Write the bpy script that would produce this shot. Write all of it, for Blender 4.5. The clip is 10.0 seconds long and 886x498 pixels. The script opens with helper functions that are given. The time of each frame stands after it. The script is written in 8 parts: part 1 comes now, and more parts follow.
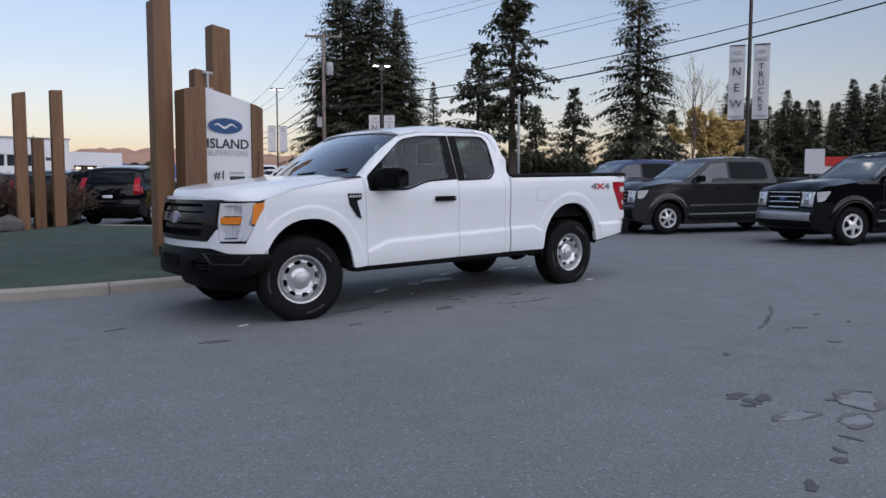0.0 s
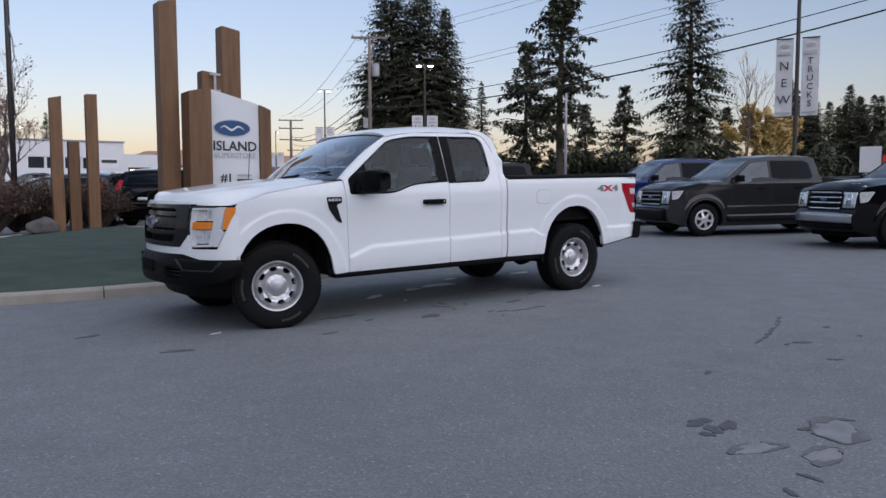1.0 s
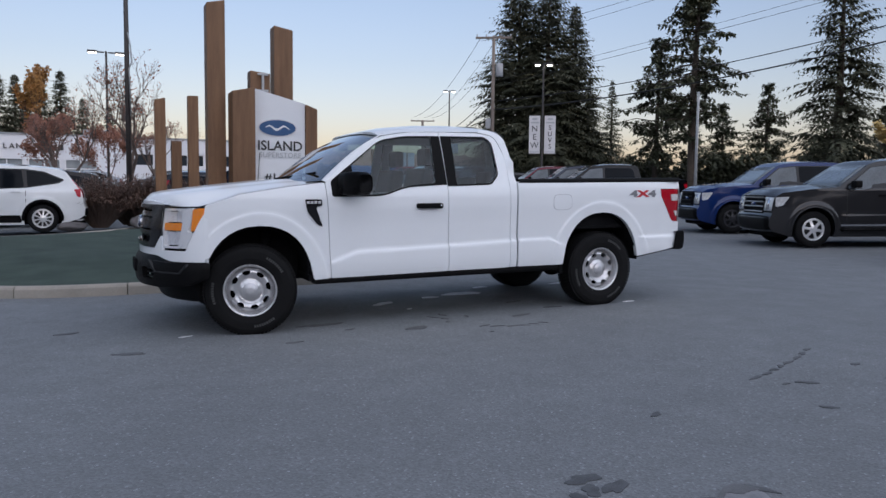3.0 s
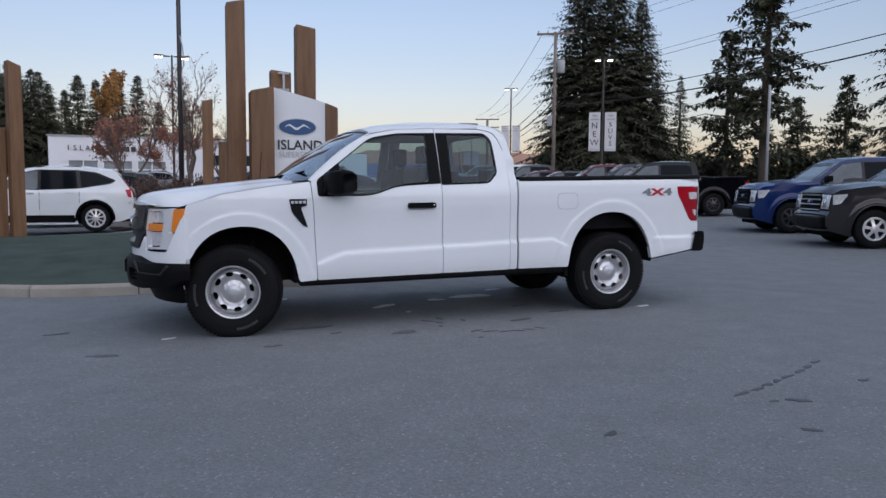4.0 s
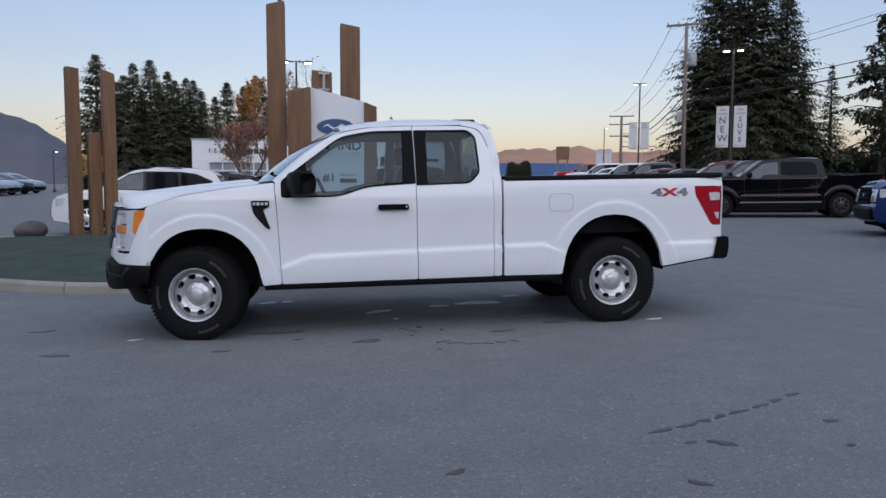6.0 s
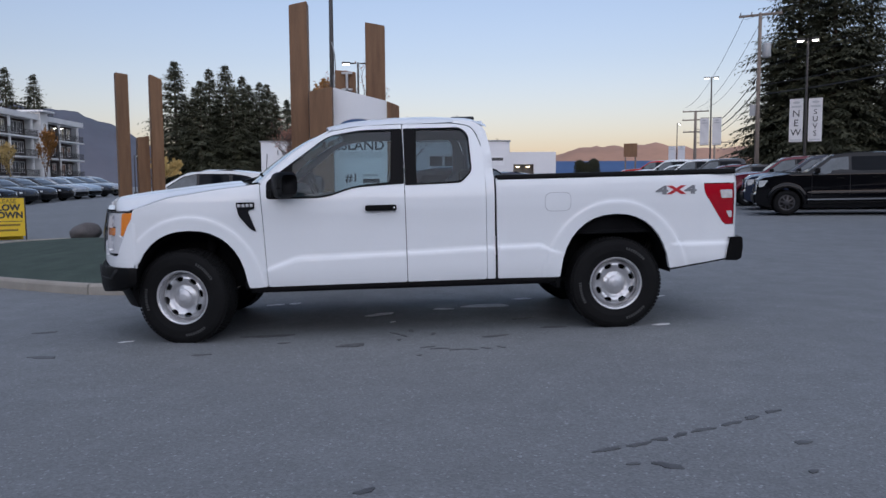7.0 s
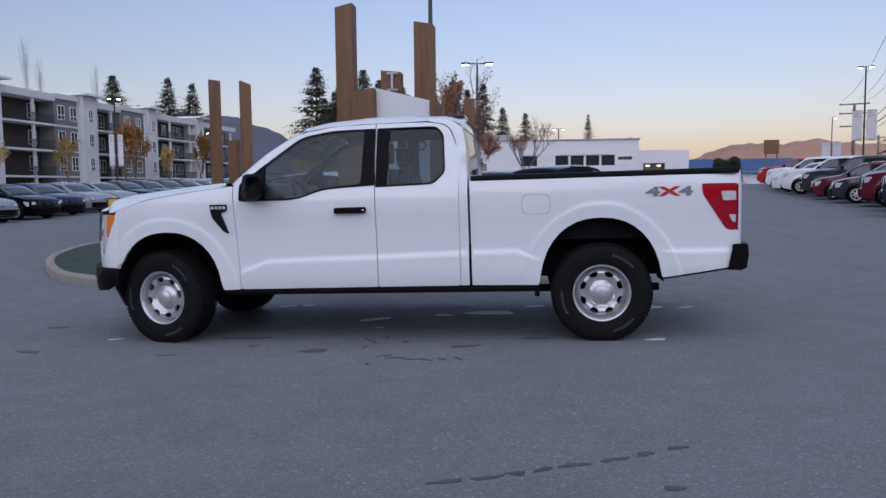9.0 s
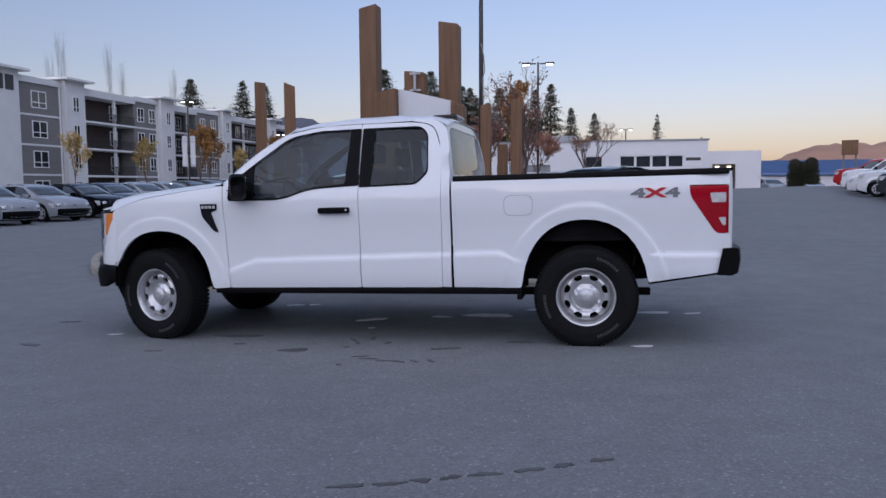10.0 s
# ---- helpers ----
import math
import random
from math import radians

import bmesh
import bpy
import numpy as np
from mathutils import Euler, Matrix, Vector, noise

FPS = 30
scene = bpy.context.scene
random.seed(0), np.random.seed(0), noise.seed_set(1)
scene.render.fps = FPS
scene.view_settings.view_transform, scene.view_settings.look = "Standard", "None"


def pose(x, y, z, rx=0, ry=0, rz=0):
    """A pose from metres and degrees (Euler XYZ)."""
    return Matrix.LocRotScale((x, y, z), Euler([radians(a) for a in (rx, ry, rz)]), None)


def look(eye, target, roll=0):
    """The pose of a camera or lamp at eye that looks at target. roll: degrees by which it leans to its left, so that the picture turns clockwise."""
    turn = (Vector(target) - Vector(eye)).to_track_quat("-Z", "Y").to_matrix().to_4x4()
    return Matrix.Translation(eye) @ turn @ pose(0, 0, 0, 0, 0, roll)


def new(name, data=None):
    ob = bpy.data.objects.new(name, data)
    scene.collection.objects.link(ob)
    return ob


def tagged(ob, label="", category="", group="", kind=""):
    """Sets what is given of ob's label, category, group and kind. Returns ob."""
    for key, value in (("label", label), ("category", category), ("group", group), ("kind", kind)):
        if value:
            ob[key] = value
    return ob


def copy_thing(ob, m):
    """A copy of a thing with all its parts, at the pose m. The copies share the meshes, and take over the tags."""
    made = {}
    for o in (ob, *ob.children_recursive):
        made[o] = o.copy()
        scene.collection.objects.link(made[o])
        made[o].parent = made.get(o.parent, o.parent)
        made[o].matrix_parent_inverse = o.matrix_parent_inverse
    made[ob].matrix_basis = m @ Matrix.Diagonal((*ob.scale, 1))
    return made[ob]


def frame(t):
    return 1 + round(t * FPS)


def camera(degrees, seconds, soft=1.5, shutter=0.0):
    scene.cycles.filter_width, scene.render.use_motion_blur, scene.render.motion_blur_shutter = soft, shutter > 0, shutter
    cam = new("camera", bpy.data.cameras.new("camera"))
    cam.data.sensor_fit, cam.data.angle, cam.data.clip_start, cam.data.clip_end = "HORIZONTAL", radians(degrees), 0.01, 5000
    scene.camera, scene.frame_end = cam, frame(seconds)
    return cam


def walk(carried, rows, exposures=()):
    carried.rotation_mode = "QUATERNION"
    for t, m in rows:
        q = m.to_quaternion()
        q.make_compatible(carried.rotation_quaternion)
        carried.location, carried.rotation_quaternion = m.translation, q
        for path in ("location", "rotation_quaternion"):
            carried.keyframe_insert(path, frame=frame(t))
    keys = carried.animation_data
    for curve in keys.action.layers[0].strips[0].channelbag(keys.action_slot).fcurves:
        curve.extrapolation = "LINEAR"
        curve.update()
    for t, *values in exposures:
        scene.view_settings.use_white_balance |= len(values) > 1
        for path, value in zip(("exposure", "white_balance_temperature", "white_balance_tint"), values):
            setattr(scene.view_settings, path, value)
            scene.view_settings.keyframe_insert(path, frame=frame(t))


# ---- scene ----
cam = camera(60.1, 10.0)
PATH = [
    (0, (-3.519, -7.328, 1.249), (-2.26, -5.782, 1.09), 0.1),
    (0.5, (-3.154, -7.368, 1.261), (-1.948, -5.781, 1.104), -0.1),
    (1, (-2.779, -7.471, 1.278), (-1.632, -5.84, 1.119), -0.1),
    (1.5, (-2.426, -7.547, 1.273), (-1.349, -5.87, 1.112), -0.1),
    (2, (-2.07, -7.603, 1.288), (-1.069, -5.879, 1.127), 0.2),
    (2.5, (-1.697, -7.699, 1.305), (-0.775, -5.93, 1.146), 0.6),
    (4, (-0.541, -7.723, 1.318), (0.132, -5.847, 1.154), 0.4),
    (4.5, (-0.168, -7.697, 1.328), (0.421, -5.793, 1.162), 0.4),
    (5, (0.211, -7.697, 1.324), (0.717, -5.769, 1.159), 0.3),
    (5.5, (0.612, -7.693, 1.336), (1.028, -5.744, 1.17), 0.3),
    (7, (1.749, -7.521, 1.336), (1.882, -5.532, 1.167), -0.4),
    (7.5, (2.105, -7.422, 1.332), (2.145, -5.43, 1.164), -0.7),
    (8, (2.472, -7.367, 1.342), (2.419, -5.374, 1.175), -0.9),
    (8.5, (2.814, -7.286, 1.328), (2.672, -5.298, 1.163), -0.8),
    (9, (3.153, -7.192, 1.338), (2.921, -5.213, 1.172), -0.6),
    (9.5, (3.527, -7.124, 1.331), (3.204, -5.157, 1.169), -0.5),
    (10, (3.85, -7.009, 1.328), (3.437, -5.059, 1.166), -0.4),
]
walk(cam, [(t, look(eye, target, roll)) for t, eye, target, roll in PATH], ((0, 1.20, 6450, 14), (2.5, 1.12, 6340, 13), (5, 1.08, 6280, 13), (7.5, 1.03, 6200, 15), (10, 0.98, 6030, 19)))
from mathutils.geometry import delaunay_2d_cdt

# ---- world, sun and exposure ----
world = bpy.data.worlds.new("dusk_sky")
scene.world = world
world.use_nodes = True
wn, wl = world.node_tree.nodes, world.node_tree.links
sky = wn.new("ShaderNodeTexSky")
sky.sky_type = "NISHITA"
sky.sun_disc = False
sky.sun_elevation = radians(5.0)
sky.sun_rotation = radians(188.0)
sky.air_density, sky.dust_density, sky.ozone_density = 1.0, 1.0, 1.6
soften = wn.new("ShaderNodeHueSaturation")
soften.inputs["Saturation"].default_value = 0.74
tint = wn.new("ShaderNodeMix")
tint.data_type, tint.blend_type = "RGBA", "MULTIPLY"
tint.inputs["Factor"].default_value = 1.0
where, up, belt = wn.new("ShaderNodeTexCoord"), wn.new("ShaderNodeSeparateXYZ"), wn.new("ShaderNodeMapRange")
belt.inputs["From Min"].default_value, belt.inputs["From Max"].default_value = 0.0, 0.30
dusk = wn.new("ShaderNodeMix")
dusk.data_type = "RGBA"
dusk.inputs[6].default_value, dusk.inputs[7].default_value = (1.075, 0.93, 1.10, 1), (0.950, 0.960, 1.14, 1)
wl.new(where.outputs["Generated"], up.inputs[0])
wl.new(up.outputs["Z"], belt.inputs["Value"])
wl.new(belt.outputs[0], dusk.inputs["Factor"])
wl.new(dusk.outputs[2], tint.inputs[7])
wl.new(sky.outputs[0], soften.inputs["Color"])
wl.new(soften.outputs[0], tint.inputs[6])
wl.new(tint.outputs[2], wn["Background"].inputs[0])
wn["Background"].inputs[1].default_value = 0.110
sun = new("sun", bpy.data.lights.new("sun", "SUN"))
sun.data.energy, sun.data.angle, sun.data.color = 1.1, radians(120), (0.93, 0.95, 1.0)
sun.matrix_world = look((0, 0, 0), (-math.sin(radians(170)), -math.cos(radians(170)), -1.0))


# ---- mesh helpers ----
def lerp(a, b, k):
    return a + (b - a) * k


def step(a, b, v):
    """Smooth 0 to 1 while v goes from a to b."""
    k = min(1.0, max(0.0, (v - a) / (b - a)))
    return k * k * (3 - 2 * k)


def ground_z(x, y):
    """Height of the tarmac: it climbs gently towards +x, and farther off towards the showroom."""
    if x <= -4:
        g = -4 - 1.2 * math.tanh((-4 - x) / 3)
    else:
        g = x if x < 20 else 20 + 4 * math.tanh((x - 20) / 4)
    return 0.01746 * g + 0.85 * step(14, 66, y) * step(-45, -12, x) - 0.9 * step(63, 75, y) * step(8, 15, x) - 0.16 * step(5, 12, x) * (1 - step(3, 18, y))


def mesh_data(verts, faces, smooth=True):
    me = bpy.data.meshes.new("mesh")
    me.from_pydata([tuple(v) for v in verts], [], faces)
    me.update()
    if smooth:
        me.polygons.foreach_set("use_smooth", [True] * len(me.polygons))
    return me


def part(name, data, material, parent=None, label="", at=None):
    """One mesh object from (verts, faces, smooth) or a ready mesh, under a thing or a part."""
    me = data if isinstance(data, bpy.types.Mesh) else mesh_data(*data)
    if material is not None and not me.materials:
        me.materials.append(material)
    ob = new(name, me)
    if parent is not None:
        ob.parent = parent
    if at is not None:
        ob.matrix_basis = at
    if label:
        tagged(ob, label)
    return ob


def thing(name, label, category, at=None, group="", kind=""):
    ob = new(name)
    ob.empty_display_size = 0.2
    if at is not None:
        ob.matrix_basis = at
    return tagged(ob, label, category, group, kind)


def join(*datas):
    verts, faces, smooth = [], [], True
    for d in datas:
        n = len(verts)
        verts += list(d[0])
        faces += [tuple(i + n for i in f) for f in d[1]]
        smooth = d[2] if len(d) > 2 else smooth
    return verts, faces, smooth


def moved(data, m):
    return [m @ Vector(v) for v in data[0]], data[1], data[2] if len(data) > 2 else True


def box(x0, x1, y0, y1, z0, z1, bevel=0.01):
    """A box with chamfered edges."""
    bm = bmesh.new()
    bmesh.ops.create_cube(bm, size=1.0)
    for v in bm.verts:
        v.co = Vector((lerp(x0, x1, v.co.x + 0.5), lerp(y0, y1, v.co.y + 0.5), lerp(z0, z1, v.co.z + 0.5)))
    if bevel > 0:
        bmesh.ops.bevel(bm, geom=bm.edges[:], offset=min(bevel, abs(x1 - x0) / 2.2, abs(y1 - y0) / 2.2, abs(z1 - z0) / 2.2), segments=2, affect="EDGES", profile=0.7)
    bm.verts.index_update()
    out = [v.co.copy() for v in bm.verts], [tuple(v.index for v in f.verts) for f in bm.faces], False
    bm.free()
    return out


def tube(points, radii, sides=8, caps=True):
    """A tube along points; radii one number or one each."""
    pts = [Vector(p) for p in points]
    n = len(pts)
    rs = radii if isinstance(radii, (list, tuple)) else [radii] * n
    verts, faces = [], []
    side = None
    for i, p in enumerate(pts):
        d = (pts[min(i + 1, n - 1)] - pts[max(i - 1, 0)]).normalized()
        ref = Vector((0, 0, 1)) if abs(d.z) < 0.95 else Vector((1, 0, 0))
        a = d.cross(ref).normalized() if side is None else (side - d * side.dot(d)).normalized()
        side = a
        b = d.cross(a)
        for k in range(sides):
            t = 2 * math.pi * k / sides
            verts.append(p + (a * math.cos(t) + b * math.sin(t)) * rs[i])
    for i in range(n - 1):
        for k in range(sides):
            k2 = (k + 1) % sides
            faces.append((i * sides + k, i * sides + k2, (i + 1) * sides + k2, (i + 1) * sides + k))
    if caps:
        faces.append(tuple(range(sides - 1, -1, -1)))
        faces.append(tuple((n - 1) * sides + k for k in range(sides)))
    return verts, faces, True


def lathe(profile, sides=32, axis="y"):
    """Turns (radius, along) pairs round the axis through the origin."""
    verts, faces = [], []
    for r, a in profile:
        for k in range(sides):
            t = 2 * math.pi * k / sides
            c, s = r * math.cos(t), r * math.sin(t)
            verts.append(Vector((c, a, s)) if axis == "y" else Vector((c, s, a)))
    for i in range(len(profile) - 1):
        for k in range(sides):
            k2 = (k + 1) % sides
            f = (i * sides + k, i * sides + k2, (i + 1) * sides + k2, (i + 1) * sides + k)
            faces.append(f if axis == "y" else f[::-1])
    return verts, faces, True


def loft(rows):
    """Quads between rows of equally many points."""
    m = len(rows[0])
    verts = [Vector(p) for row in rows for p in row]
    faces = [(i * m + k, i * m + k + 1, (i + 1) * m + k + 1, (i + 1) * m + k) for i in range(len(rows) - 1) for k in range(m - 1)]
    return verts, faces, True


def rounded(points, r=0.05, n=4):
    """Closed outline with its corners rounded; a point's third number is its own radius."""
    out, m = [], len(points)
    for i in range(m):
        p, a, b = (Vector(points[j % m][:2]) for j in (i, i - 1, i + 1))
        rr = points[i][2] if len(points[i]) > 2 else r
        u, v = a - p, b - p
        k = min(rr, u.length * 0.45, v.length * 0.45)
        if k < 1e-4:
            out.append(tuple(p))
            continue
        s, e = p + u.normalized() * k, p + v.normalized() * k
        for j in range(n + 1):
            t = j / n
            out.append(tuple(s * (1 - t) ** 2 + p * 2 * t * (1 - t) + e * t * t))
    return out


def dense(outline, grid):
    out, m = [], len(outline)
    for i in range(m):
        a, b = Vector(outline[i]), Vector(outline[(i + 1) % m])
        k = max(1, int((b - a).length / grid + 0.5))
        out += [tuple(a.lerp(b, j / k)) for j in range(k)]
    return out


def within(px, py, poly):
    """Which of the points lie inside the polygon."""
    inside = np.zeros(len(px), bool)
    q = np.array(poly)
    for i in range(len(q)):
        (x0, y0), (x1, y1) = q[i - 1], q[i]
        if y0 == y1:
            continue
        hit = ((y0 > py) != (y1 > py)) & (px < (x1 - x0) * (py - y0) / (y1 - y0) + x0)
        inside ^= hit
    return inside


def panel(outline, fn, inward, grid=0.08, holes=(), flip=False, creases=()):
    """A pressed panel: the flat outline with holes, laid on the surface fn(a, b), its rims turned in by the vector inward."""
    loops = [dense(o, grid) for o in (outline, *holes)]
    pts, edges = [], []
    for lo in loops:
        n = len(pts)
        pts += lo
        edges += [(n + i, n + (i + 1) % len(lo)) for i in range(len(lo))]
    for line in creases:
        q = [Vector(line[0])]
        for a, b in zip(line, line[1:]):
            a, b = Vector(a), Vector(b)
            k = max(1, int((b - a).length / grid + 0.5))
            q += [a.lerp(b, j / k) for j in range(1, k + 1)]
        qx, qy = np.array([p.x for p in q]), np.array([p.y for p in q])
        keep = within(qx, qy, loops[0])
        for h in loops[1:]:
            keep &= ~within(qx, qy, h)
        last = None
        for p, ok in zip(q, keep):
            if ok:
                pts.append(tuple(p))
                if last is not None:
                    edges.append((last, len(pts) - 1))
                last = len(pts) - 1
            else:
                last = None
    q = np.array(loops[0])
    gx = np.arange(q[:, 0].min() + grid / 2, q[:, 0].max(), grid)
    gy = np.arange(q[:, 1].min() + grid / 2, q[:, 1].max(), grid)
    if len(gx) and len(gy):
        mx, my = (a.ravel() for a in np.meshgrid(gx, gy))
        ok = within(mx, my, loops[0])
        for h in loops[1:]:
            ok &= ~within(mx, my, h)
        rim = np.array(pts)
        for i in np.nonzero(ok)[0]:
            if ((rim[:, 0] - mx[i]) ** 2 + (rim[:, 1] - my[i]) ** 2).min() > ((0.4 if not creases else 0.7) * grid) ** 2:
                pts.append((mx[i], my[i]))
    v2, _, tri, *_ = delaunay_2d_cdt([Vector(p) for p in pts], edges, [], 0, 1e-6)
    tri = [tuple(t) for t in tri]
    cx = np.array([sum(v2[i].x for i in t) / 3 for t in tri])
    cy = np.array([sum(v2[i].y for i in t) / 3 for t in tri])
    ok = within(cx, cy, loops[0])
    for h in loops[1:]:
        ok &= ~within(cx, cy, h)
    tri = [t for t, k in zip(tri, ok) if k]
    used = {i: k for k, i in enumerate(sorted({i for t in tri for i in t}))}
    tri = [tuple(used[i] for i in t) for t in tri]
    verts = [Vector(fn(v2[i].x, v2[i].y)) for i in used]
    seen = {}
    for t in tri:
        for i in range(3):
            e = (t[i], t[(i + 1) % 3])
            seen[e] = seen.get(e, 0) + 1
    inward = Vector(inward)
    rims, dup = [], {}

    def pair(i):
        if i not in dup:
            dup[i] = (len(verts), len(verts) + 1)
            verts.extend((verts[i].copy(), verts[i] + inward))
        return dup[i]

    for a, b in seen:
        if (b, a) not in seen:
            (a0, a1), (b0, b1) = pair(a), pair(b)
            rims.append((a0, a1, b1, b0))
    faces = tri + rims
    if flip:
        faces = [f[::-1] for f in faces]
    return verts, faces, True


def blob_outline(rx, ry, n=18, rough=0.25, seed=0):
    rnd = random.Random(seed)
    ph = [rnd.uniform(0, 6.28) for _ in range(4)]
    out = []
    for i in range(n):
        t = 2 * math.pi * i / n
        k = 1 + rough * (0.5 * math.sin(2 * t + ph[0]) + 0.3 * math.sin(3 * t + ph[1]) + 0.3 * math.sin(5 * t + ph[2]) + rnd.uniform(-0.2, 0.2))
        out.append((rx * k * math.cos(t), ry * k * math.sin(t)))
    return out


def text_mesh(body, size, depth=0.004, spacing=1.0, bold=0.0):
    """Letters as a mesh, standing in the x-z plane, centred, facing -y."""
    cu = bpy.data.curves.new("letters", "FONT")
    cu.body, cu.size, cu.extrude, cu.align_x, cu.align_y, cu.space_character = body, size, depth, "CENTER", "CENTER", spacing
    cu.resolution_u = 3
    cu.offset = bold
    ob = bpy.data.objects.new("letters", cu)
    scene.collection.objects.link(ob)
    me = bpy.data.meshes.new_from_object(ob.evaluated_get(bpy.context.evaluated_depsgraph_get()))
    bpy.data.objects.remove(ob)
    me.transform(Matrix.Rotation(radians(90), 4, "X"))
    return me


# ---- materials ----
def surface(name, colour, rough=0.5, metal=0.0, vary=0.12, scale=2.0, fine=40.0, bump=0.0, bump_scale=60.0, coat=0.0, second=None, rand=0.0, spec=0.5, stretch=None):
    """A procedural surface: base colour with coarse and fine variation, relief and gloss."""
    m = bpy.data.materials.new(name)
    m.use_nodes = True
    n, l = m.node_tree.nodes, m.node_tree.links
    b = n["Principled BSDF"]
    b.inputs["Metallic"].default_value = metal
    b.inputs["Specular IOR Level"].default_value = spec
    b.inputs["Coat Weight"].default_value = coat
    b.inputs["Coat Roughness"].default_value = 0.04
    tc = n.new("ShaderNodeTexCoord")
    src = tc.outputs["Object"]
    if stretch:
        mp = n.new("ShaderNodeMapping")
        mp.inputs["Scale"].default_value = stretch
        l.new(src, mp.inputs[0])
        src = mp.outputs[0]
    big, small = n.new("ShaderNodeTexNoise"), n.new("ShaderNodeTexNoise")
    big.inputs["Scale"].default_value, small.inputs["Scale"].default_value = scale, fine
    big.inputs["Detail"].default_value, small.inputs["Detail"].default_value = 4, 3
    l.new(src, big.inputs["Vector"])
    l.new(src, small.inputs["Vector"])
    mix = n.new("ShaderNodeMix")
    mix.data_type = "RGBA"
    lo = [max(0, c * (1 - vary)) for c in colour]
    hi = list(second) if second else [min(1, c * (1 + vary)) for c in colour]
    mix.inputs[6].default_value, mix.inputs[7].default_value = (*lo, 1), (*hi, 1)
    ramp = n.new("ShaderNodeMapRange")
    ramp.inputs["From Min"].default_value, ramp.inputs["From Max"].default_value = 0.3, 0.7
    add = n.new("ShaderNodeMath")
    add.operation = "MULTIPLY_ADD"
    add.inputs[1].default_value = 0.65
    sm = n.new("ShaderNodeMath")
    sm.operation = "MULTIPLY"
    sm.inputs[1].default_value = 0.35
    l.new(small.outputs["Fac"], sm.inputs[0])
    l.new(big.outputs["Fac"], add.inputs[0])
    l.new(sm.outputs[0], add.inputs[2])
    l.new(add.outputs[0], ramp.inputs["Value"])
    l.new(ramp.outputs[0], mix.inputs["Factor"])
    col = mix.outputs[2]
    if rand:
        oi = n.new("ShaderNodeObjectInfo")
        hv = n.new("ShaderNodeHueSaturation")
        mr = n.new("ShaderNodeMapRange")
        mr.inputs["To Min"].default_value, mr.inputs["To Max"].default_value = 1 - rand, 1 + rand
        l.new(oi.outputs["Random"], mr.inputs["Value"])
        l.new(mr.outputs[0], hv.inputs["Value"])
        l.new(col, hv.inputs["Color"])
        col = hv.outputs[0]
    l.new(col, b.inputs["Base Color"])
    rr = n.new("ShaderNodeMapRange")
    rr.inputs["To Min"].default_value, rr.inputs["To Max"].default_value = max(0.02, rough * 0.85), min(1, rough * 1.15)
    l.new(small.outputs["Fac"], rr.inputs["Value"])
    l.new(rr.outputs[0], b.inputs["Roughness"])
    if bump:
        bn = n.new("ShaderNodeTexNoise")
        bn.inputs["Scale"].default_value, bn.inputs["Detail"].default_value = bump_scale, 4
        l.new(src, bn.inputs["Vector"])
        bp = n.new("ShaderNodeBump")
        bp.inputs["Strength"].default_value, bp.inputs["Distance"].default_value = bump, 0.01
        l.new(bn.outputs["Fac"], bp.inputs["Height"])
        l.new(bp.outputs[0], b.inputs["Normal"])
    return m


def glass(name, tint, rough=0.0, base=0.04, power=5.0):
    """Thin window glass: clear tint with a Fresnel mirror on it."""
    m = bpy.data.materials.new(name)
    m.use_nodes = True
    n, l = m.node_tree.nodes, m.node_tree.links
    n.remove(n["Principled BSDF"])
    tr, gl, mx, lw = n.new("ShaderNodeBsdfTransparent"), n.new("ShaderNodeBsdfGlossy"), n.new("ShaderNodeMixShader"), n.new("ShaderNodeLayerWeight")
    pw, ad = n.new("ShaderNodeMath"), n.new("ShaderNodeMath")
    pw.operation, ad.operation = "POWER", "MULTIPLY_ADD"
    pw.inputs[1].default_value, ad.inputs[1].default_value, ad.inputs[2].default_value = power, 0.92, base
    tr.inputs[0].default_value = (*tint, 1)
    gl.inputs["Roughness"].default_value = rough
    lw.inputs["Blend"].default_value = 0.5
    l.new(lw.outputs["Facing"], pw.inputs[0])
    l.new(pw.outputs[0], ad.inputs[0])
    l.new(ad.outputs[0], mx.inputs[0])
    l.new(tr.outputs[0], mx.inputs[1])
    l.new(gl.outputs[0], mx.inputs[2])
    l.new(mx.outputs[0], n["Material Output"].inputs[0])
    return m


def lamp_glow(name, colour, strength):
    m = bpy.data.materials.new(name)
    m.use_nodes = True
    b = m.node_tree.nodes["Principled BSDF"]
    b.inputs["Base Color"].default_value = (*colour, 1)
    b.inputs["Emission Color"].default_value = (*colour, 1)
    b.inputs["Emission Strength"].default_value = strength
    return m


M_WHITE = surface("white_car_paint", (0.78, 0.80, 0.82), 0.5, vary=0.02, scale=1.5, fine=90, coat=0.8, spec=0.2)
M_BLACK_PLASTIC = surface("black_textured_plastic", (0.0035, 0.0035, 0.004), 0.5, vary=0.25, bump=0.15, bump_scale=220, spec=0.10)
M_GREY_PLASTIC = surface("lighter_grey_plastic", (0.020, 0.021, 0.023), 0.55, vary=0.2, bump=0.1, bump_scale=220, spec=0.3)
M_GLOSS_BLACK = surface("gloss_black_trim", (0.008, 0.008, 0.010), 0.18, vary=0.2, coat=0.1, spec=0.3)
M_RUBBER = surface("tyre_rubber", (0.006, 0.006, 0.0065), 0.8, vary=0.3, scale=6, fine=80, bump=0.3, bump_scale=140, spec=0.2)
M_LETTER_RUBBER = surface("raised_tyre_lettering", (0.05, 0.05, 0.05), 0.7, vary=0.2)
